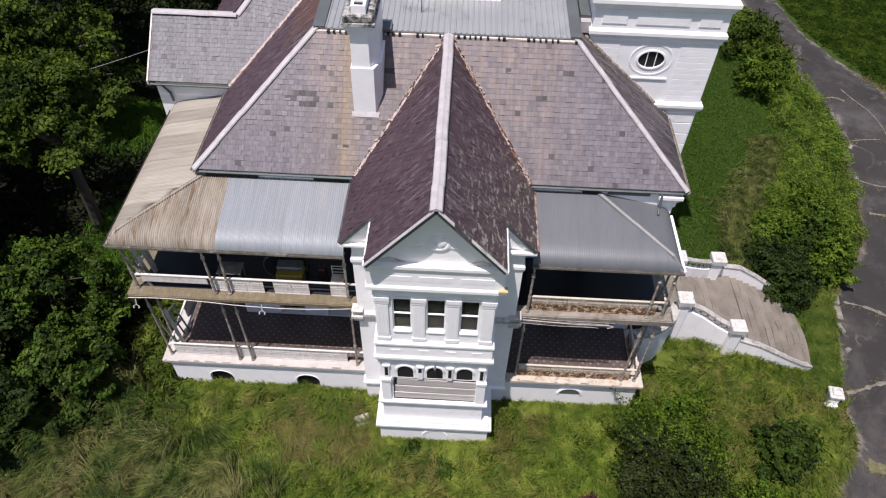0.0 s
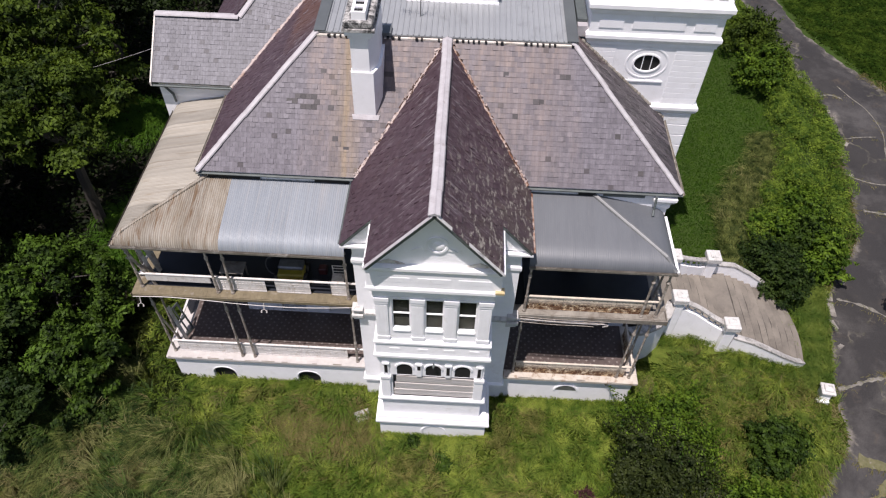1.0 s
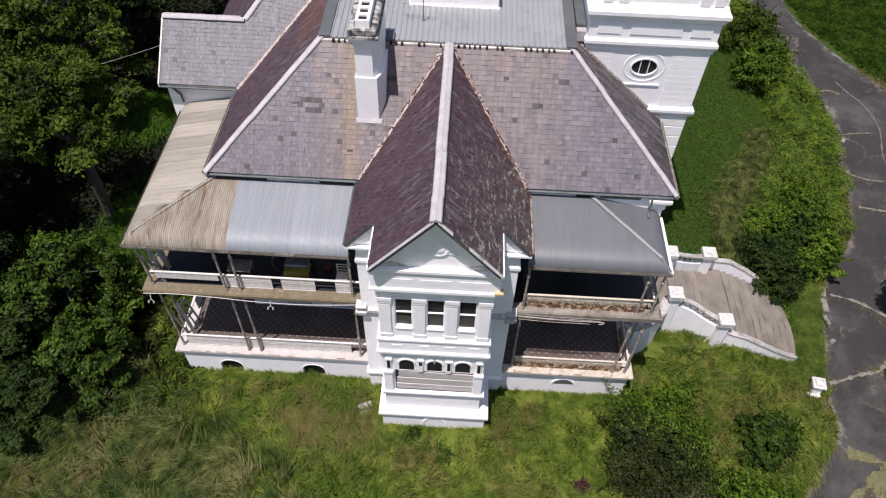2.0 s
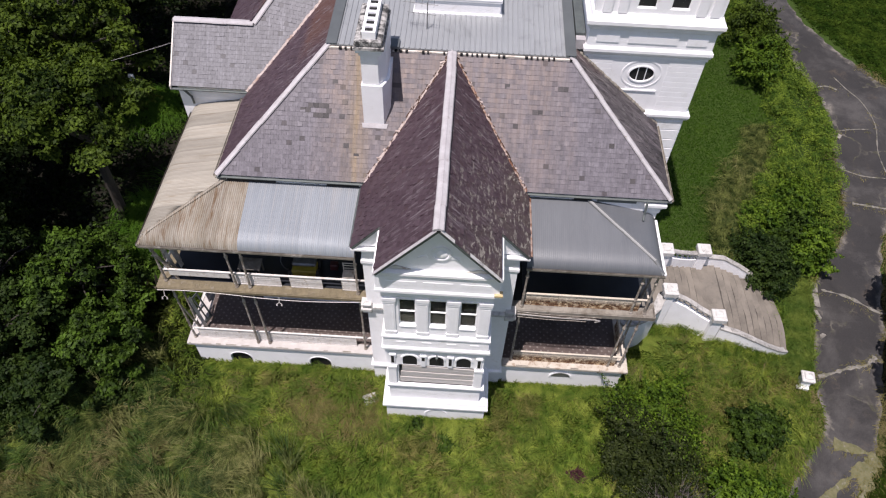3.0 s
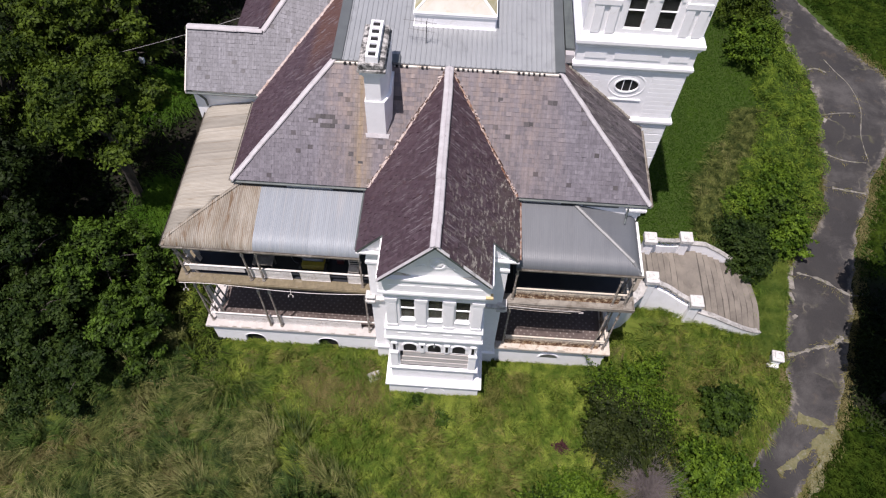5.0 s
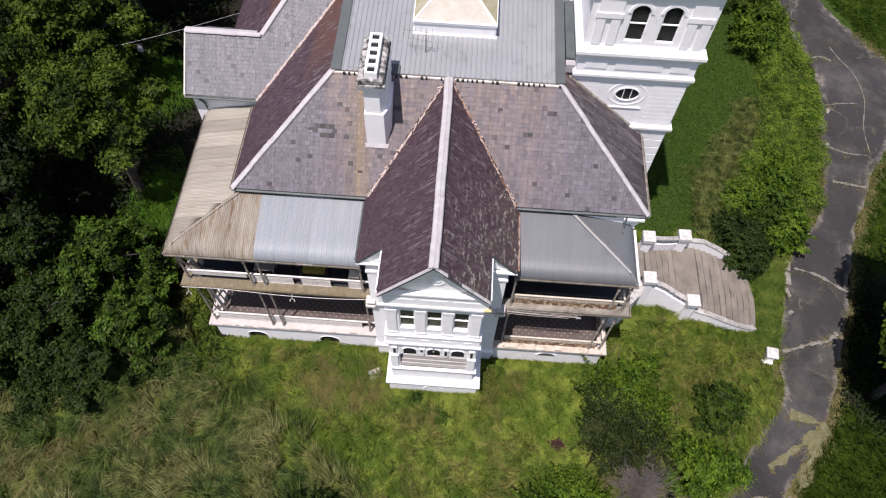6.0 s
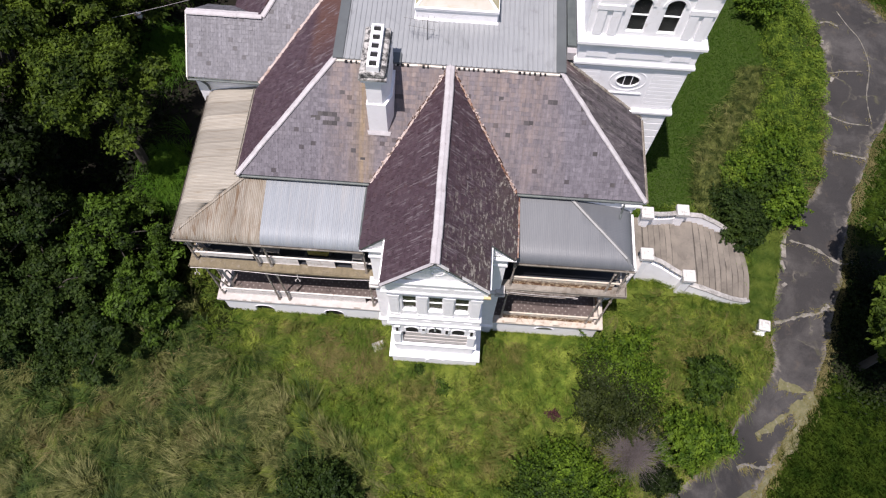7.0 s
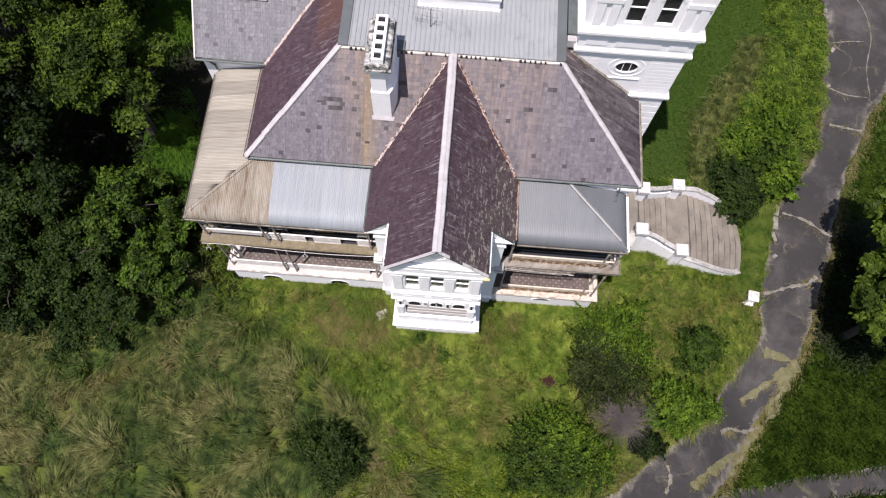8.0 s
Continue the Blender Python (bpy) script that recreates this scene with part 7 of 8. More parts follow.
def tree(x, y, height, r, material, seed, label, count=7000, size=0.15, bare=0.3, name="tree", lobes=44, category="tree"):
    rng = np.random.default_rng(seed)
    t = thing(name, label, category, (x, y, ground_z(x, y) - 0.05))
    h0 = height * bare
    c, rad = lobes_of(rng, lobes, r, h0, height - r * 0.12)
    bm = bmesh.new()
    lean = rng.uniform(-0.05, 0.05, 2) * height
    fork = Vector((lean[0] * 0.5, lean[1] * 0.5, max(h0 * 0.8, 0.25)))
    k = 0.02 * height + 0.03
    rod(bm, (0, 0, -0.2), fork, k * 1.25, k * 0.9, 8)
    rod(bm, fork, (lean[0], lean[1], height * 0.8), k * 0.85, k * 0.25, 7)
    trunk = part("trunk", bm, BARK, t)
    for i in range(0, len(c), 2):
        s = fork.lerp(Vector((lean[0], lean[1], height * 0.8)), min(0.75, max(0.0, (c[i][2] - h0) / height)))
        e = Vector(c[i])
        m = s.lerp(e, 0.5) + Vector((0, 0, 0.12 * r))
        bm = bmesh.new()
        rod(bm, s, m, k * 0.42, k * 0.28, 6)
        rod(bm, m, e, k * 0.28, k * 0.08, 6)
        part("limb", bm, BARK, t)
    p, d = crown_points(rng, c, rad, count)
    poly_mesh("crown", leaves(rng, p, d, size), material, t, k=4)
    return t


def shrub(x, y, height, r, material, seed, label, count=5000, size=0.085, second=None, name="shrub"):
    rng = np.random.default_rng(seed)
    t = thing(name, label, "shrub", (x, y, ground_z(x, y) - 0.03))
    n = 38
    c, rad = [], []
    for i in range(n):
        a, f = i * 2.4, math.sqrt((i + 0.5) / n)
        b = 1 + 0.22 * math.sin(2 * a + seed) + 0.15 * math.sin(3 * a + 2 * seed)
        c.append((r * 0.8 * f * b * math.cos(a) * rng.uniform(0.7, 1.2), r * 0.8 * f * b * math.sin(a) * rng.uniform(0.7, 1.2), height * (0.86 - 0.6 * f * f) * rng.uniform(0.7, 1.12)))
        rad.append(r * rng.uniform(0.13, 0.27))
    c, rad = np.array(c), np.array(rad)
    for i in range(0, n, 3):
        bm = bmesh.new()
        rod(bm, (c[i][0] * 0.15, c[i][1] * 0.15, -0.1), c[i], 0.03, 0.01, 5)
        part("stem", bm, BARK, t)
    p, d = crown_points(rng, c, rad, int(count * 1.6), 0.75, 0.45, 1.25)
    p[:, 2] = np.maximum(p[:, 2], 0.06)
    q = leaves(rng, p, d, size)
    if second:
        side = 0.6 * p[:, 0] + p[:, 1] + rng.normal(0, 0.25 * r, len(p)) > 0.05 * r
        poly_mesh("foliage", q[~side], material, t, k=4)
        poly_mesh("foliage", q[side], second, t, "brighter young foliage", k=4)
    else:
        poly_mesh("foliage", q, material, t, k=4)
    return t


def plant_woods():
    dark, broad = "dense dark-green broadleaf tree in the unkept wood", "sunlit broadleaf tree with loose leafy clumps"
    # LEAF_A and LEAF_B put sunlit and shaded tones into the leaves
    spots = [
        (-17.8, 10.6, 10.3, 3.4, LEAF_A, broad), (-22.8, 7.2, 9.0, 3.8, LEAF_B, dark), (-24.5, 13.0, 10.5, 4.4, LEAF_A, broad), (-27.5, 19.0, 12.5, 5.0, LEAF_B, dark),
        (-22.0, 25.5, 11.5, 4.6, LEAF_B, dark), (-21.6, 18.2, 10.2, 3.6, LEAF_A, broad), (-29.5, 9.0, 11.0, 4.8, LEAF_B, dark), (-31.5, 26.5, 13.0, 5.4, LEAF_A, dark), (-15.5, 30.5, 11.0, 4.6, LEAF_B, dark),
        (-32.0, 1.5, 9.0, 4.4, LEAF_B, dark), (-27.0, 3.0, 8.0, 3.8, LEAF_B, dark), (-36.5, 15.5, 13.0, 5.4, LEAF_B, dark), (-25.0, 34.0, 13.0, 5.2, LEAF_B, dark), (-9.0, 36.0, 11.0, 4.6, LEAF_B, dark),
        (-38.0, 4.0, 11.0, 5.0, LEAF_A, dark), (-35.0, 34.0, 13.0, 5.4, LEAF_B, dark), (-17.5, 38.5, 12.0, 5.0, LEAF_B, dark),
    ]
    for i, (x, y, h, r, m, lab) in enumerate(spots):
        tagged(tree(x, y, h, r, m, 100 + i, lab, (36000 if i == 0 else 26000) if x > -26 else 4500, (0.1 if i == 0 else 0.12) if x > -26 else 0.17, bare=0.64 if i == 0 else 0.3), group="trees of the wood")
    low = [(-17.2, 4.6, 4.9, 2.9, LEAF_T), (-15.3, 1.9, 3.7, 2.1, LEAF_T), (-19.4, 1.6, 4.6, 2.8, LEAF_D), (-23.0, 0.6, 5.0, 3.2, LEAF_D), (-21.4, 4.6, 5.6, 3.0, LEAF_D), (-17.0, -0.4, 3.0, 1.9, LEAF_D), (-27.5, -1.0, 4.6, 3.0, LEAF_B), (-25.0, 22.0, 5.0, 3.0, LEAF_B)]
    for i, (x, y, h, r, m) in enumerate(low):
        tagged(tree(x, y, h, r, m, 140 + i, "low spreading broadleaf thicket at the wood's edge", 21000, 0.1, bare=0.14, lobes=60, name="thicket_tree"), group="thicket at the wood's edge")
    tree(23.9, 2.0, 8.2, 2.7, LEAF_A, 170, "leafy tree overhanging the asphalt drive", 46000, 0.16, bare=0.6, lobes=64)
    tree(25.3, 6.6, 8.2, 2.8, LEAF_A, 171, "leafy tree overhanging the asphalt drive", 40000, 0.16, bare=0.58, lobes=60)


def bare_tree(x, y, height, seed):
    rng = random.Random(seed)
    t = thing("dead_tree", "pale leafless dead tree among the wood", "tree", (x, y, ground_z(x, y) - 0.05))
    bm = bmesh.new()
    rod(bm, (0, 0, -0.2), (0.2, 0.1, height * 0.55), 0.13, 0.08, 7)
    part("trunk", bm, TWIG_PALE, t)
    for i in range(7):
        a = i * 0.9 + rng.uniform(-0.3, 0.3)
        p = Vector((0.2, 0.1, height * rng.uniform(0.4, 0.55)))
        bm = bmesh.new()
        r = 0.06
        for k in range(4):
            q = p + Vector((math.cos(a) * rng.uniform(0.3, 0.8), math.sin(a) * rng.uniform(0.3, 0.8), rng.uniform(0.1, 0.9))) * height * 0.12
            rod(bm, p, q, r, r * 0.7, 6)
            b = a + rng.choice((-1, 1)) * rng.uniform(0.5, 1.1)
            rod(bm, q, q + Vector((math.cos(b), math.sin(b), rng.uniform(-0.2, 0.5))) * height * 0.09, r * 0.5, 0.008, 5)
            p, r, a = q, r * 0.68, a + rng.uniform(-0.5, 0.5)
        part("limb", bm, TWIG_PALE, t)


def plant_shrubs():
    shrub(9.5, -0.7, 2.5, 2.95, LEAF_F, 200, "broad feathery shrub, dark with a brighter young side", 20000, 0.062, LEAF_C)
    shrub(14.5, 0.1, 2.2, 1.45, LEAF_S, 201, "compact dark green shrub in the lawn", 8000, 0.075)
    shrub(13.2, -3.2, 2.3, 1.75, LEAF_C, 202, "bright green shrub beside the drive", 9000, 0.075)
    shrub(6.6, -6.0, 2.5, 2.8, LEAF_S, 203, "broad feathery green shrub", 15000, 0.068, LEAF_C)
    shrub(-4.7, -6.9, 2.4, 1.9, LEAF_D, 204, "dark green shrub among tall grass", 8000, 0.08)
    shrub(17.4, 10.2, 2.5, 1.95, LEAF_D, 205, "dark shrub pressing against the stair", 14000, 0.075)
    shrub(20.2, 11.6, 2.6, 1.6, LEAF_C, 206, "bright shrub leaning over the drive", 6500, 0.1)
    shrub(20.75, 27.34, 3.0, 2.2, LEAF_C, 207, "rounded green shrub on the bank", 7500, 0.085, LEAF_A)
    shrub(20.67, 31.24, 2.8, 2.0, LEAF_A, 208, "rounded green shrub on the bank", 6000, 0.085)
    shrub(18.7, 13.4, 1.9, 1.5, LEAF_C, 210, "bright ragged shrub on the bank", 5000, 0.09)
    shrub(19.82, 12.8, 2.4, 2.0, LEAF_S, 212, "bright leafy shrub spilling down the bank", 9000, 0.09, LEAF_C)
    shrub(20.73, 15.83, 1.2, 1.6, LEAF_C, 213, "bright leafy shrub spilling down the bank", 5500, 0.085)
    shrub(11.6, -5.2, 1.3, 0.9, LEAF_B, 209, "small dark shrub at the drive's edge", 3000, 0.07)
    shrub(6.4, -2.3, 0.5, 0.42, LEAF_RED, 216, "small reddish-purple leafed plant in the lawn", 380, 0.05, name="purple_plant")
    shrub(-0.7, -0.4, 0.7, 0.3, LEAF_S, 217, "dark weed growing against the bay plinth", 420, 0.07, name="weed_plant")
    shrub(0.55, -1.3, 0.45, 0.5, LEAF_S, 218, "low dark weed in the lawn", 420, 0.08, name="weed_plant")
    for i, (x, y, h, r) in enumerate(((-19.6, -1.2, 1.5, 1.7), (-17.0, -1.5, 1.1, 1.4), (-21.8, -0.4, 1.8, 1.8), (-14.9, -0.2, 1.0, 1.1))):
        shrub(x, y, h, r, LEAF_D, 230 + i, "low dark shrub where the wood meets tall grass", 7000, 0.075)
    # bare twiggy bush
    t = thing("bare_bush", "leafless grey-brown twiggy bush", "shrub", (10.2, -4.0, ground_z(10.2, -4.0)))
    rng = random.Random(4)
    for i in range(130):
        a, e = rng.uniform(0, 6.283), rng.uniform(0.25, 1.35)
        L = rng.uniform(0.9, 1.9)
        p = Vector((0, 0, 0))
        bm = bmesh.new()
        d = Vector((math.cos(a) * math.cos(e), math.sin(a) * math.cos(e), math.sin(e)))
        m = p + d * L * 0.5
        rod(bm, p, m, 0.011, 0.008, 4)
        for k in range(9):
            f = d + Vector((rng.uniform(-0.9, 0.9), rng.uniform(-0.9, 0.9), rng.uniform(-0.3, 0.6)))
            b = p.lerp(m, rng.uniform(0.5, 1.0))
            e = b + f * L * rng.uniform(0.2, 0.5)
            rod(bm, b, e, 0.007, 0.004, 3)
            rod(bm, e, e + (f + Vector((rng.uniform(-0.8, 0.8), rng.uniform(-0.8, 0.8), 0.2))) * L * 0.18, 0.005, 0.003, 3)
        part("twig", bm, TWIG, t)


def in_house(x, y):
    return ((x > -11.3) & (x < 8.6) & (y > np.where(x < -2.9, 2.22, 2.05)) & (y < 18)) | ((x > -2.2) & (x < 2.3) & (y > -0.02) & (y < 3)) | ((x > 5) & (x < 9.9) & (y > 8) & (y < 15)) | ((x > -11.9) & (x < -8) & (y > 9.7) & (y < 14)) | ((x > 8.3) & (x < 17.3) & (y > 4.85) & (y < 9.6)) | ((x > 8.3) & (x < 10.9) & (y > 4.2) & (y < 9.5))


DL, DR, BL, BR = (np.array(p) for p in (DRIVE_L, DRIVE_R, BRANCH_L, BRANCH_R))


def off_drive(x, y, rng):
    """Keeps places off the asphalt, with a ragged edge."""
    edge = rng.normal(0, 0.16, len(x))
    xl = np.interp(y, DL[:, 1], DL[:, 0]) + edge
    xr = np.interp(y, DR[:, 1], DR[:, 0]) - edge
    yl = np.interp(x, BL[:, 0], BL[:, 1]) - edge
    yr = np.interp(x, BR[:, 0], BR[:, 1]) + edge
    return ~((x > xl) & (x < xr)) & ~((x > 13) & (y < yl) & (y > yr))


def gz(x, y):
    return np.array([ground_z(a, b) for a, b in zip(x, y)])


def patchy(x, y, s, seed):
    """Smooth random field from -1 to 1, at two sizes."""
    return np.array([0.7 * noise.noise((a * s, b * s, seed)) + 0.5 * noise.noise((a * s * 3.1, b * s * 3.1, seed + 5)) for a, b in zip(x, y)])


def blades(rng, x, y, h, w, lean):
    """Single grass blades: bent triangles of two faces each."""
    n = len(x)
    z = gz(x, y) - 0.02
    a = rng.uniform(0, 2 * math.pi, n)
    la = a + rng.normal(0, 0.7, n)
    base = np.stack([x, y, z], 1)
    side = np.stack([np.cos(a + 1.57), np.sin(a + 1.57), np.zeros(n)], 1) * (w * rng.uniform(0.6, 1.3, n))[:, None]
    d = np.stack([np.cos(la), np.sin(la), np.zeros(n)], 1)
    hh = (h * rng.uniform(0.55, 1.25, n))[:, None]
    L = (lean * rng.uniform(0.4, 1.3, n))[:, None]
    mid = base + d * hh * L * 0.35 + np.array([0, 0, 1]) * hh * 0.7
    tip = base + d * hh * L + np.array([0, 0, 1]) * hh * (1.0 - 0.35 * L)
    return np.stack([base - side, base + side, mid + side * 0.8, tip], 1)


def tufts(rng, x, y, h, r, per, w=0.011, combed=False):
    """Clumps of long arching blades that spread from one root and lie over together."""
    n = len(x)
    m = n * per
    X, Y = np.repeat(x, per), np.repeat(y, per)
    H = np.repeat(h, per) * rng.uniform(0.6, 1.2, m)
    a = rng.uniform(0, 2 * math.pi, m)
    comb = 4.5 * patchy(x, y, 0.2, 40.5) + 4.0 if combed else 3.2 * patchy(x, y, 0.16, 40.5) + 4.0
    tilt = np.repeat(comb + rng.normal(0, 0.35 if combed else 0.5, n), per)
    pull = np.repeat(rng.uniform(0.5, 1.9, n) if combed else rng.uniform(0.3, 1.5, n), per)
    d = np.stack([np.cos(a) + pull * np.cos(tilt), np.sin(a) + pull * np.sin(tilt), np.zeros(m)], 1)
    z = gz(x, y).repeat(per) - 0.02
    base = np.stack([X, Y, z], 1) + d * rng.uniform(0, 0.1, m)[:, None]
    spread_ = (r * rng.uniform(0.25, 1.0, m))[:, None]
    side = np.stack([-d[:, 1], d[:, 0], np.zeros(m)], 1)
    side *= w / np.maximum(np.linalg.norm(side, axis=1, keepdims=True), 0.2)
    up = np.array([0, 0, 1]) * H[:, None]
    m1 = base + d * spread_ * 0.45 + up * 0.8
    m2 = base + d * spread_ * 0.9 + up * 0.88
    tip = base + d * spread_ * 1.35 + up * 0.62
    q1 = np.stack([base - side, base + side, m1 + side, m1 - side], 1)
    q2 = np.stack([m1 - side, m1 + side, m2 + side * 0.8, m2 - side * 0.8], 1)
    q3 = np.stack([m2 - side * 0.8, m2 + side * 0.8, tip + side * 0.1, tip - side * 0.1], 1)
    return np.stack([q1, q2, q3], 1).reshape(-1, 4, 3)


def grass_stuff(name, pts, material, label):
    ob = poly_mesh(name, pts, material, None, "", 4)
    return tagged(ob, label, "grass", kind="stuff")


SEAMS = [
    [(19.4, 4.3), (20.1, 4.5), (21.14, 4.88), (22.1, 5.1), (22.69, 5.62)],
    [(19.19, 0.77), (21.01, 0.19), (19.93, -0.62), (17.51, -2.18)],
    [(20.82, 0.09), (20.0, -1.55), (19.0, -3.3), (17.6, -4.7), (16.4, -6.4)],
    [(16.0, -4.1), (16.64, -3.84), (17.69, -3.88), (18.61, -3.53)],
    [(12.75, -6.13), (12.89, -6.8), (12.61, -7.57)],
    [(16.79, -5.15), (15.29, -6.07), (14.0, -7.13)],
    [(20.83, 9.53), (22.25, 9.16), (23.76, 8.28), (24.6, 8.47)],
    [(24.6, 22.0), (25.25, 22.13), (26.19, 22.3), (27.18, 22.35)],
    [(26.2, 27.3), (26.75, 26.2), (27.5, 24.9), (27.75, 22.8), (27.2, 20.3), (27.2, 18.4)],
    [(24.3, 25.9), (25.3, 26.3), (26.1, 26.0)],
    [(24.4, 18.7), (25.6, 18.2), (27.0, 18.1)],
    [(24.3, 15.9), (25.2, 15.75), (26.4, 15.6)],
]


def plant_grass():
    rng = np.random.default_rng(77)

    def scatter(n, x0, x1, y0, y1):
        x, y = rng.uniform(x0, x1, n), rng.uniform(y0, y1, n)
        k = ~in_house(x, y) & off_drive(x, y, rng)
        return x[k], y[k]

    x, y = scatter(200000, -13.5, 21.5, -11.5, 10.5)
    f = patchy(x, y, 0.28, 1.5)
    k = x < np.interp(y, DL[:, 1], DL[:, 0])
    x, y, f = x[k], y[k], f[k]
    tall = x < -9.6 - 1.35 * (y + 1.2)
    dry = (f > 0.35 + rng.normal(0, 0.14, len(x))) & ~tall
    green = ~dry & ~tall
    grass_stuff("lawn_grass", blades(rng, x[green], y[green], 0.2, 0.009, 1.2), GRASS_LAWN, "rough unmown yellow-green lawn grass")
    grass_stuff("dry_lawn_grass", blades(rng, x[dry], y[dry], 0.2, 0.008, 1.2), GRASS_STRAW, "straw-coloured patches of dry lawn grass")
    # long soft grass lying over in combed swathes
    x, y = scatter(9500, -13.5, 21.5, -11.5, 10.5)
    k = (x > -9.9 - 1.35 * (y + 1.2)) & (x < np.interp(y, DL[:, 1], DL[:, 0]))
    x, y = x[k], y[k]
    f = patchy(x, y, 0.28, 1.5) + rng.normal(0, 0.15, len(x))
    d, t = f > 0.26, f < -0.3
    g = ~d & ~t
    hh = np.clip(0.24 + 0.3 * patchy(x, y, 1.1, 90.5), 0.07, 0.5) * rng.uniform(0.8, 1.25, len(x))
    grass_stuff("swathe_grass", tufts(rng, x[g], y[g], hh[g], 0.34, 20, 0.008), GRASS_LAWN, "soft yellow-green grass lying over in swathes")
    grass_stuff("straw_swathe_grass", tufts(rng, x[d], y[d], hh[d] * 1.1, 0.36, 20, 0.008), GRASS_STRAW, "straw-tipped grass lying over in swathes")
    grass_stuff("green_swathe_grass", tufts(rng, x[t], y[t], hh[t] * 1.4, 0.34, 20, 0.008), GRASS_MID, "darker green tufts in the lawn")
    # scattered taller clumps that break up the lawn
    x, y = scatter(1400, -12.5, 20.5, -11, 9.5)
    k = (x > -9.9 - 1.35 * (y + 1.2)) & (x < np.interp(y, DL[:, 1], DL[:, 0])) & (patchy(x, y, 0.45, 60.5) > -0.05)
    x, y = x[k], y[k]
    d = patchy(x, y, 0.3, 70.5) + rng.normal(0, 0.15, len(x)) > 0.3
    grass_stuff("lawn_clump_grass", tufts(rng, x[~d], y[~d], rng.uniform(0.3, 0.62, (~d).sum()), 0.42, 30, 0.008), GRASS_CLUMP, "darker green clumps of taller grass in the lawn")
    grass_stuff("dry_clump_grass", tufts(rng, x[d], y[d], rng.uniform(0.3, 0.5, d.sum()), 0.42, 28, 0.007), GRASS_DRY, "dry seeding clumps of taller grass in the lawn")
    n = 330
    x, y = rng.normal(-4.5, 1.2, n), rng.normal(0.0, 0.8, n)
    k = ~in_house(x, y)
    grass_stuff("dead_grass", tufts(rng, x[k], y[k], rng.uniform(0.2, 0.42, k.sum()), 0.4, 20, 0.008), GRASS_DEAD, "brown patch of dead grass before the bay")
    x, y = scatter(110000, 9.0, 21, 9.5, 34)
    grass_stuff("side_lawn_grass", blades(rng, x, y, 0.11, 0.009, 0.8), GRASS_SHADE, "deep green side lawn")
    x, y = scatter(150000, 15, 32, -12, 10)
    x2, y2 = scatter(90000, 24, 42, 10, 46)
    x, y = np.concatenate([x, x2]), np.concatenate([y, y2])
    k = x > np.interp(y, DR[:, 1], DR[:, 0]) + 0.3 + np.abs(rng.normal(0, 0.4, len(x)))
    k &= np.minimum(np.hypot(x - 24.4, y - 2.8), np.hypot(x - 25.9, y - 7.6)) > 2.6 + rng.normal(0, 0.3, len(x))
    x, y = x[k], y[k]
    grass_stuff("field_grass", blades(rng, x, y, 0.26, 0.009, 1.6), GRASS_FIELD, "deep green rough field grass beyond the drive")
    x, y = scatter(14000, -20, -11, 0, 26)
    k = (y < 6.0 + rng.normal(0, 0.6, len(x))) | (patchy(x, y, 0.5, 95.5) > 0.42)
    x, y = x[k], y[k]
    grass_stuff("wood_edge_grass", blades(rng, x, y, 0.5, 0.03, 1.3), GRASS_DIM, "long green grass at the wood's edge")
    # understorey of the wood, with the shade put into its leaf colour
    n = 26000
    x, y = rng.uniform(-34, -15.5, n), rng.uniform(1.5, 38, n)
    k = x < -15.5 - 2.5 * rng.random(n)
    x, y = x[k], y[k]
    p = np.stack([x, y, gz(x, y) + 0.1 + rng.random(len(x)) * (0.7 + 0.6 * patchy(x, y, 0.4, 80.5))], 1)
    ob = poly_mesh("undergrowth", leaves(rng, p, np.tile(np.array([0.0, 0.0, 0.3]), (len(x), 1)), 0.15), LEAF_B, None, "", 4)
    tagged(ob, "leafy undergrowth on the wood's floor, its colour darkened for shade", "undergrowth", kind="stuff")
    # near-black leaves added to darken the shaded ground below the drive's trees
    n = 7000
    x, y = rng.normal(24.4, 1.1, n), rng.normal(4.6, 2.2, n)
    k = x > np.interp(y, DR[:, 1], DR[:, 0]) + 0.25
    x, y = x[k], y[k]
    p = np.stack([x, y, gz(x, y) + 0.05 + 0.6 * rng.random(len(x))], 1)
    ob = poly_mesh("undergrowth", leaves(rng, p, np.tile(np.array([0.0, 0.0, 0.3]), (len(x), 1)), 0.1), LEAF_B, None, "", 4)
    tagged(ob, "near-black leaves added to deepen the shade beneath the trees by the drive", "undergrowth", kind="stuff")
    # arching clumps between verandah and wood
    x, y = rng.normal(-16.3, 0.7, 150), rng.normal(10.1, 0.9, 150)
    grass_stuff("arching_grass", tufts(rng, x, y, rng.uniform(0.6, 1.3, 150), 0.8, 40, 0.011), GRASS_SHADE, "tall arching grass clump beside the verandah")
    x, y = rng.normal(-18.9, 0.9, 170), rng.normal(19.2, 1.1, 170)
    grass_stuff("clearing_grass", tufts(rng, x, y, rng.uniform(0.5, 1.0, 170), 0.8, 34, 0.011), GRASS_SHADE, "long soft green grass in the clearing behind the wing")
    # long grass of the front garden, green with dry clumps
    x, y = rng.uniform(-30, 5, 4400), rng.uniform(-13, 2.6, 4400)
    k = (x < -8.9 - 1.35 * (y + 1.2) + rng.normal(0, 0.9, 4400)) & ~in_house(x, y) & off_drive(x, y, rng)
    x, y = x[k], y[k]
    f = patchy(x, y, 0.25, 9.5) + rng.normal(0, 0.16, len(x))
    d = f > 0.42
    hill = np.clip(0.62 + 0.75 * patchy(x, y, 0.75, 92.5), 0.16, 1.25)
    tone = patchy(x, y, 0.8, 14.5) + 0.25 * (hill - 0.6) + rng.normal(0, 0.16, len(x))
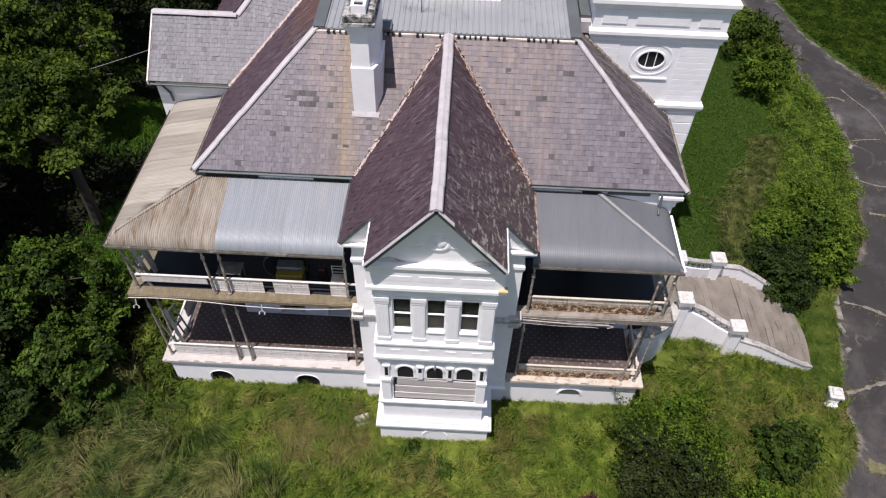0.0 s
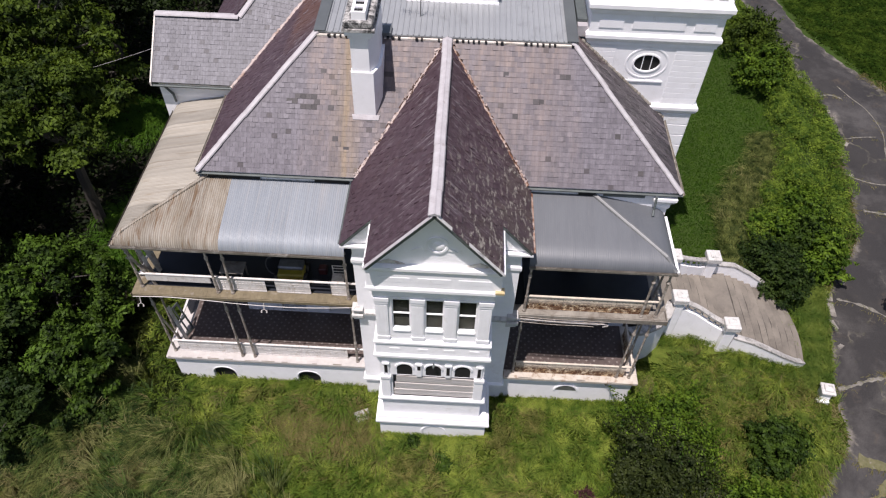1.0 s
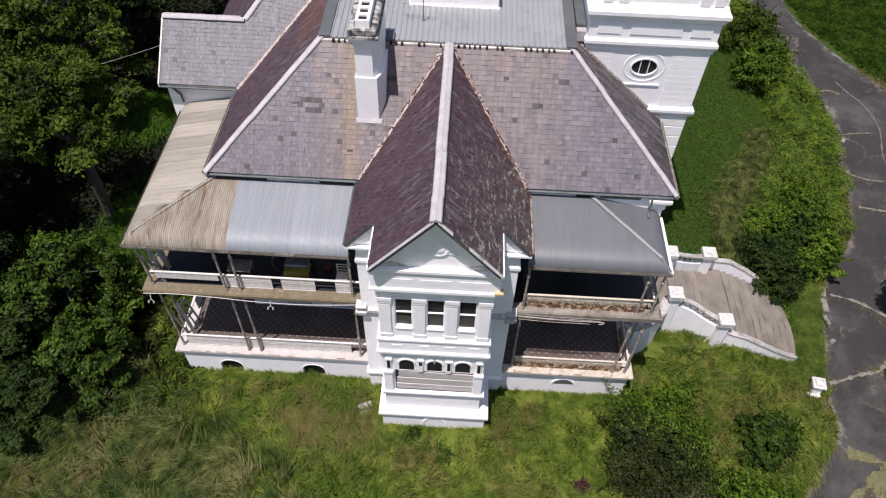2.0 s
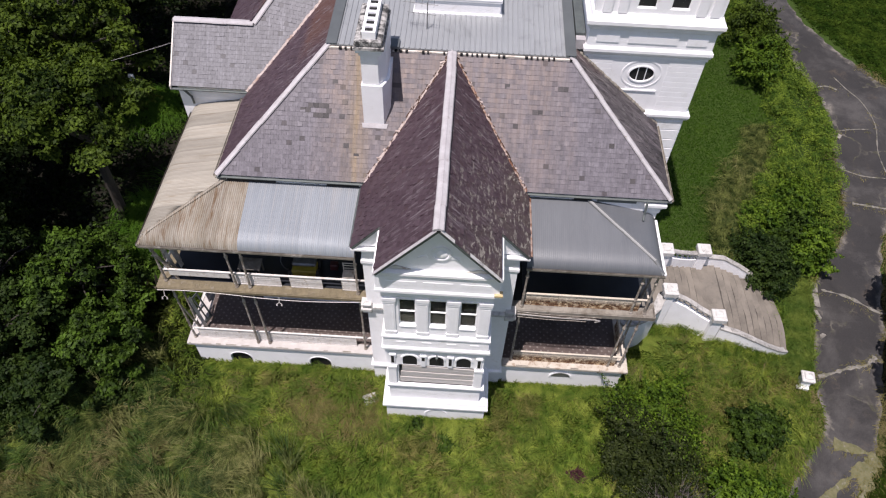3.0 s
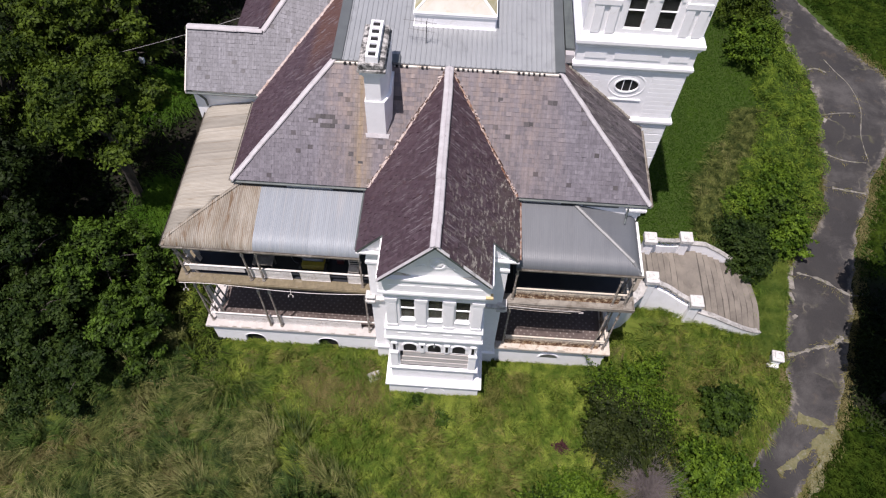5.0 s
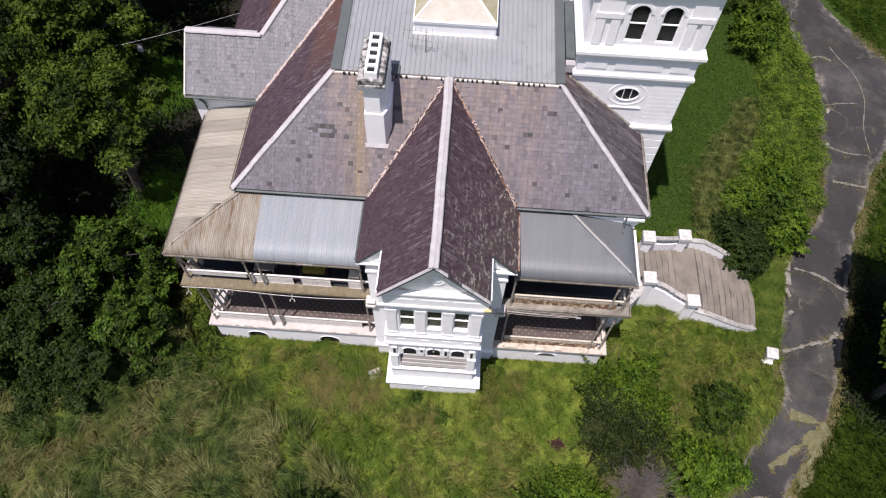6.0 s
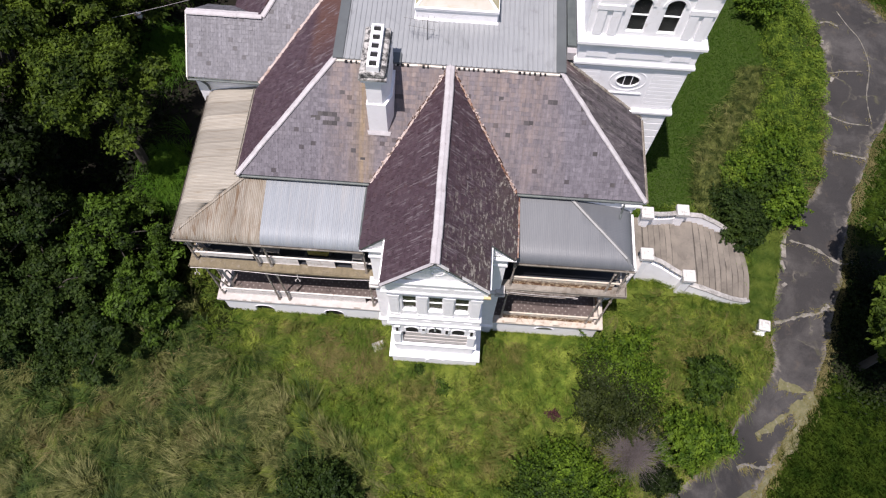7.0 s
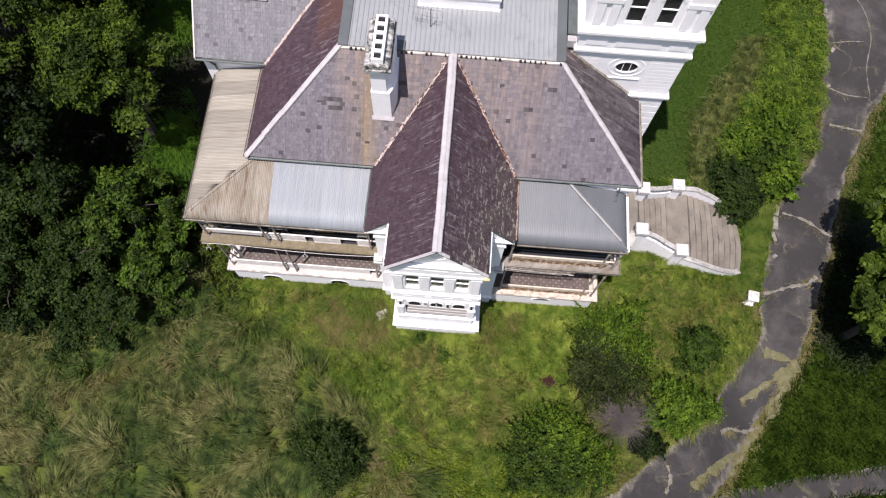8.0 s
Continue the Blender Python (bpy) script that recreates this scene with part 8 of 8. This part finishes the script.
    for name, k, m, lab in (
        ("tall_grass", ~d & (np.abs(tone) <= 0.2), GRASS_TALL, "knee-high tussocky green grass"),
        ("pale_tall_grass", ~d & (tone > 0.2), GRASS_PALE, "pale-tipped knee-high grass lying over"),
        ("deep_tall_grass", ~d & (tone < -0.2), GRASS_DEEP, "deep green knee-high grass clumps"),
    ):
        grass_stuff(name, tufts(rng, x[k], y[k], hill[k] * rng.uniform(0.8, 1.2, k.sum()), 0.35 + 0.5 * np.repeat(hill[k], 46), 46, 0.008, True), m, lab)
    grass_stuff("dry_tussock_grass", tufts(rng, x[d], y[d], rng.uniform(0.45, 0.85, d.sum()), 0.5, 44, 0.008, True), GRASS_DRY, "dry straw-coloured tussocks among tall grass")
    # taller fringe against the walls
    n = 2000
    e = rng.random(n)
    side = rng.integers(0, 6, n)
    x = np.choose(side, [-11.2 + e * 9.0, 2.4 + e * 6.2, -2.25 + e * 4.6, np.full(n, -2.35) + rng.normal(0, 0.1, n), 2.45 + rng.normal(0, 0.1, n), 10.6 + e * 6.8])
    y = np.choose(side, [2.18 - np.abs(rng.normal(0, 0.15, n)), 1.98 - np.abs(rng.normal(0, 0.15, n)), -0.1 - np.abs(rng.normal(0, 0.12, n)), e * 1.9, e * 1.9, np.where(e < 0.45, 5.55, 4.85) - np.abs(rng.normal(0, 0.12, n))])
    grass_stuff("wall_fringe_grass", tufts(rng, x, y, rng.uniform(0.12, 0.34, n) * np.where(side == 5, 2.0, np.where(side == 0, 1.3, 1.2)), 0.2, 12, 0.008), GRASS_LAWN, "longer grass growing against the house walls")
    # dry fringe along the drive and the side lawn
    n = 1600
    i = rng.integers(40, len(DL) - 40, n)
    x, y = DL[i, 0] - np.abs(rng.normal(0, 0.3, n)), DL[i, 1] + rng.normal(0, 0.15, n)
    j = rng.integers(40, len(DR) - 40, n)
    x, y = np.concatenate([x, DR[j, 0] + np.abs(rng.normal(0, 0.35, n))]), np.concatenate([y, DR[j, 1] + rng.normal(0, 0.15, n)])
    k = ~in_house(x, y)
    grass_stuff("verge_grass", tufts(rng, x[k], y[k], rng.uniform(0.08, 0.2, k.sum()), 0.16, 6, 0.014), GRASS_DRY, "dry grass fringe along the asphalt")
    # sandy, weedy seams across the asphalt
    for line, broad in zip(SEAMS, (0.6, 1.7, 1.5, 0.6, 0.5, 1.6, 0.5, 0.22, 0.22, 0.4, 0.25, 0.55)):
        pts = np.array(smooth_line(line, 16))
        verts, faces = [], []
        for k, (x, y) in enumerate(pts):
            q = pts[min(k + 1, len(pts) - 1)] - pts[max(k - 1, 0)]
            q = np.array([-q[1], q[0]]) / max(np.hypot(*q), 1e-6)
            w = (0.035 + max(0.0, 0.09 + 0.2 * noise.noise((k * 0.3, broad * 9, 0)) + 0.05 * rng.random()) * (0 < k < len(pts) - 1)) * broad
            z = ground_z(x, y) + 0.085
            verts += [(x - q[0] * w, y - q[1] * w, z), (x, y, z + 0.03), (x + q[0] * w, y + q[1] * w, z)]
            if k:
                a = 3 * k
                faces += [(a - 3, a - 2, a + 1, a), (a - 2, a - 1, a + 2, a + 1)]
        tagged(raw("seam_sand", verts, faces, SEAM_TURF if broad > 0.7 else SAND), "dry turf and silt filling a seam of the asphalt" if broad > 0.7 else "pale sandy silt gathered in a seam of the asphalt", "sand", kind="stuff")
        i = rng.integers(0, len(pts), int(22 * len(line) * broad))
        x, y = pts[i, 0] + rng.normal(0, 0.11, len(i)), pts[i, 1] + rng.normal(0, 0.11, len(i))
        grass_stuff("seam_grass", tufts(rng, x, y, rng.uniform(0.05, 0.16, len(i)), 0.16, 8, 0.012), GRASS_DRY, "dry grass growing in a seam of the asphalt")
    # heaped herb growth on the bank by the drive, with gaps
    n = 120000
    y = rng.uniform(10.5, 40.0, n)
    inner = np.interp(y, [10.5, 11.5, 15, 18, 20, 25, 30, 40], [16.9, 16.6, 17.0, 19.2, 20.2, 20.9, 20.6, 18.6])
    outer = np.interp(y, DL[:, 1], DL[:, 0]) - 0.12
    x = inner + (outer - inner) * rng.random(n)
    m = 170
    my = rng.uniform(10.5, 36.0, m)
    mi, mo = np.interp(my, [10.5, 11.5, 15, 18, 20, 25, 30, 40], [17.3, 17.0, 17.5, 19.6, 20.6, 21.2, 21.0, 19.0]), np.interp(my, DL[:, 1], DL[:, 0]) - 0.45
    mx, mr = mi + (mo - mi) * rng.random(m), rng.uniform(0.28, 0.72, m)
    low = 36000
    x, y = x[:low], y[:low]
    q = np.stack([x, y, gz(x, y) + 0.25 * rng.random(low)], 1)
    c = rng.choice(m, n - low, p=mr ** 2 / (mr ** 2).sum())
    d = rng.normal(0, 1, (n - low, 3))
    d /= np.linalg.norm(d, axis=1, keepdims=True)
    d[:, 2] = np.abs(d[:, 2])
    rr = mr[c] * rng.uniform(0.75, 1.2, n - low)
    mz = gz(mx, my) + 0.05 + 0.55 * rng.random(m)
    p = np.concatenate([q, np.stack([mx[c], my[c], mz[c]], 1) + d * rr[:, None]])
    up = np.concatenate([np.tile(np.array([0.0, 0.0, 0.3]), (low, 1)), d * 0.9])
    ob = poly_mesh("bank_weeds", leaves(rng, p, up, 0.048), BANK_WEED, None, "", 4)
    tagged(ob, "heaped bright weeds covering the bank", "weeds", kind="stuff")
    n = 1100
    y = rng.uniform(10, 22, n)
    x = np.interp(y, [10, 11.5, 15, 18, 20, 26], [16.4, 16.0, 16.6, 18.6, 19.8, 20.9]) + rng.normal(0, 0.55, n)
    k = ~in_house(x, y)
    x, y = x[k], y[k]
    k = (patchy(x, y, 0.5, 30.5) > 0.42) | (y > 15) & (y < 19.5) & (rng.random(len(x)) < 0.08)
    grass_stuff("bank_grass", tufts(rng, x[~k], y[~k], rng.uniform(0.3, 0.6, (~k).sum()), 0.4, 14, 0.012), GRASS_TALL, "green tussocks where lawn meets the weedy bank")
    grass_stuff("bank_tussock_grass", tufts(rng, x[k], y[k], rng.uniform(0.35, 0.7, k.sum()), 0.45, 24, 0.01), GRASS_PALE, "pale tussocks where lawn meets the weedy bank")
    # long green grass between the stair's foot and the drive
    n = 520
    y = rng.uniform(4.2, 10.0, n)
    x = np.interp(y, DL[:, 1], DL[:, 0]) - 0.15 - np.abs(rng.normal(0, 0.8, n))
    k = ~in_house(x, y)
    grass_stuff("stair_foot_grass", tufts(rng, x[k], y[k], rng.uniform(0.25, 0.55, k.sum()), 0.35, 34, 0.009), GRASS_CLUMP, "long green grass at the stair's foot")
    # leafy weeds low in the front garden
    n = 62000
    x, y = rng.uniform(-5, 6.5, n), rng.uniform(-11, -4.8, n)
    k = patchy(x, y, 0.7, 21.5) + 0.25 * (-6.5 - y) - 0.12 * np.abs(x - 0.8) > -0.1
    x, y = x[k], y[k]
    p = np.stack([x, y, gz(x, y) + rng.random(len(x)) * 0.5], 1)
    ob = poly_mesh("garden_weeds", leaves(rng, p, np.tile(np.array([0.0, 0.0, 0.2]), (len(x), 1)), 0.045), WEED, None, "", 4)
    tagged(ob, "leafy weeds spreading through the front garden", "weeds", kind="stuff")


plant_woods()
bare_tree(-24.6, 8.0, 8.6, 5)
plant_shrubs()
plant_grass()
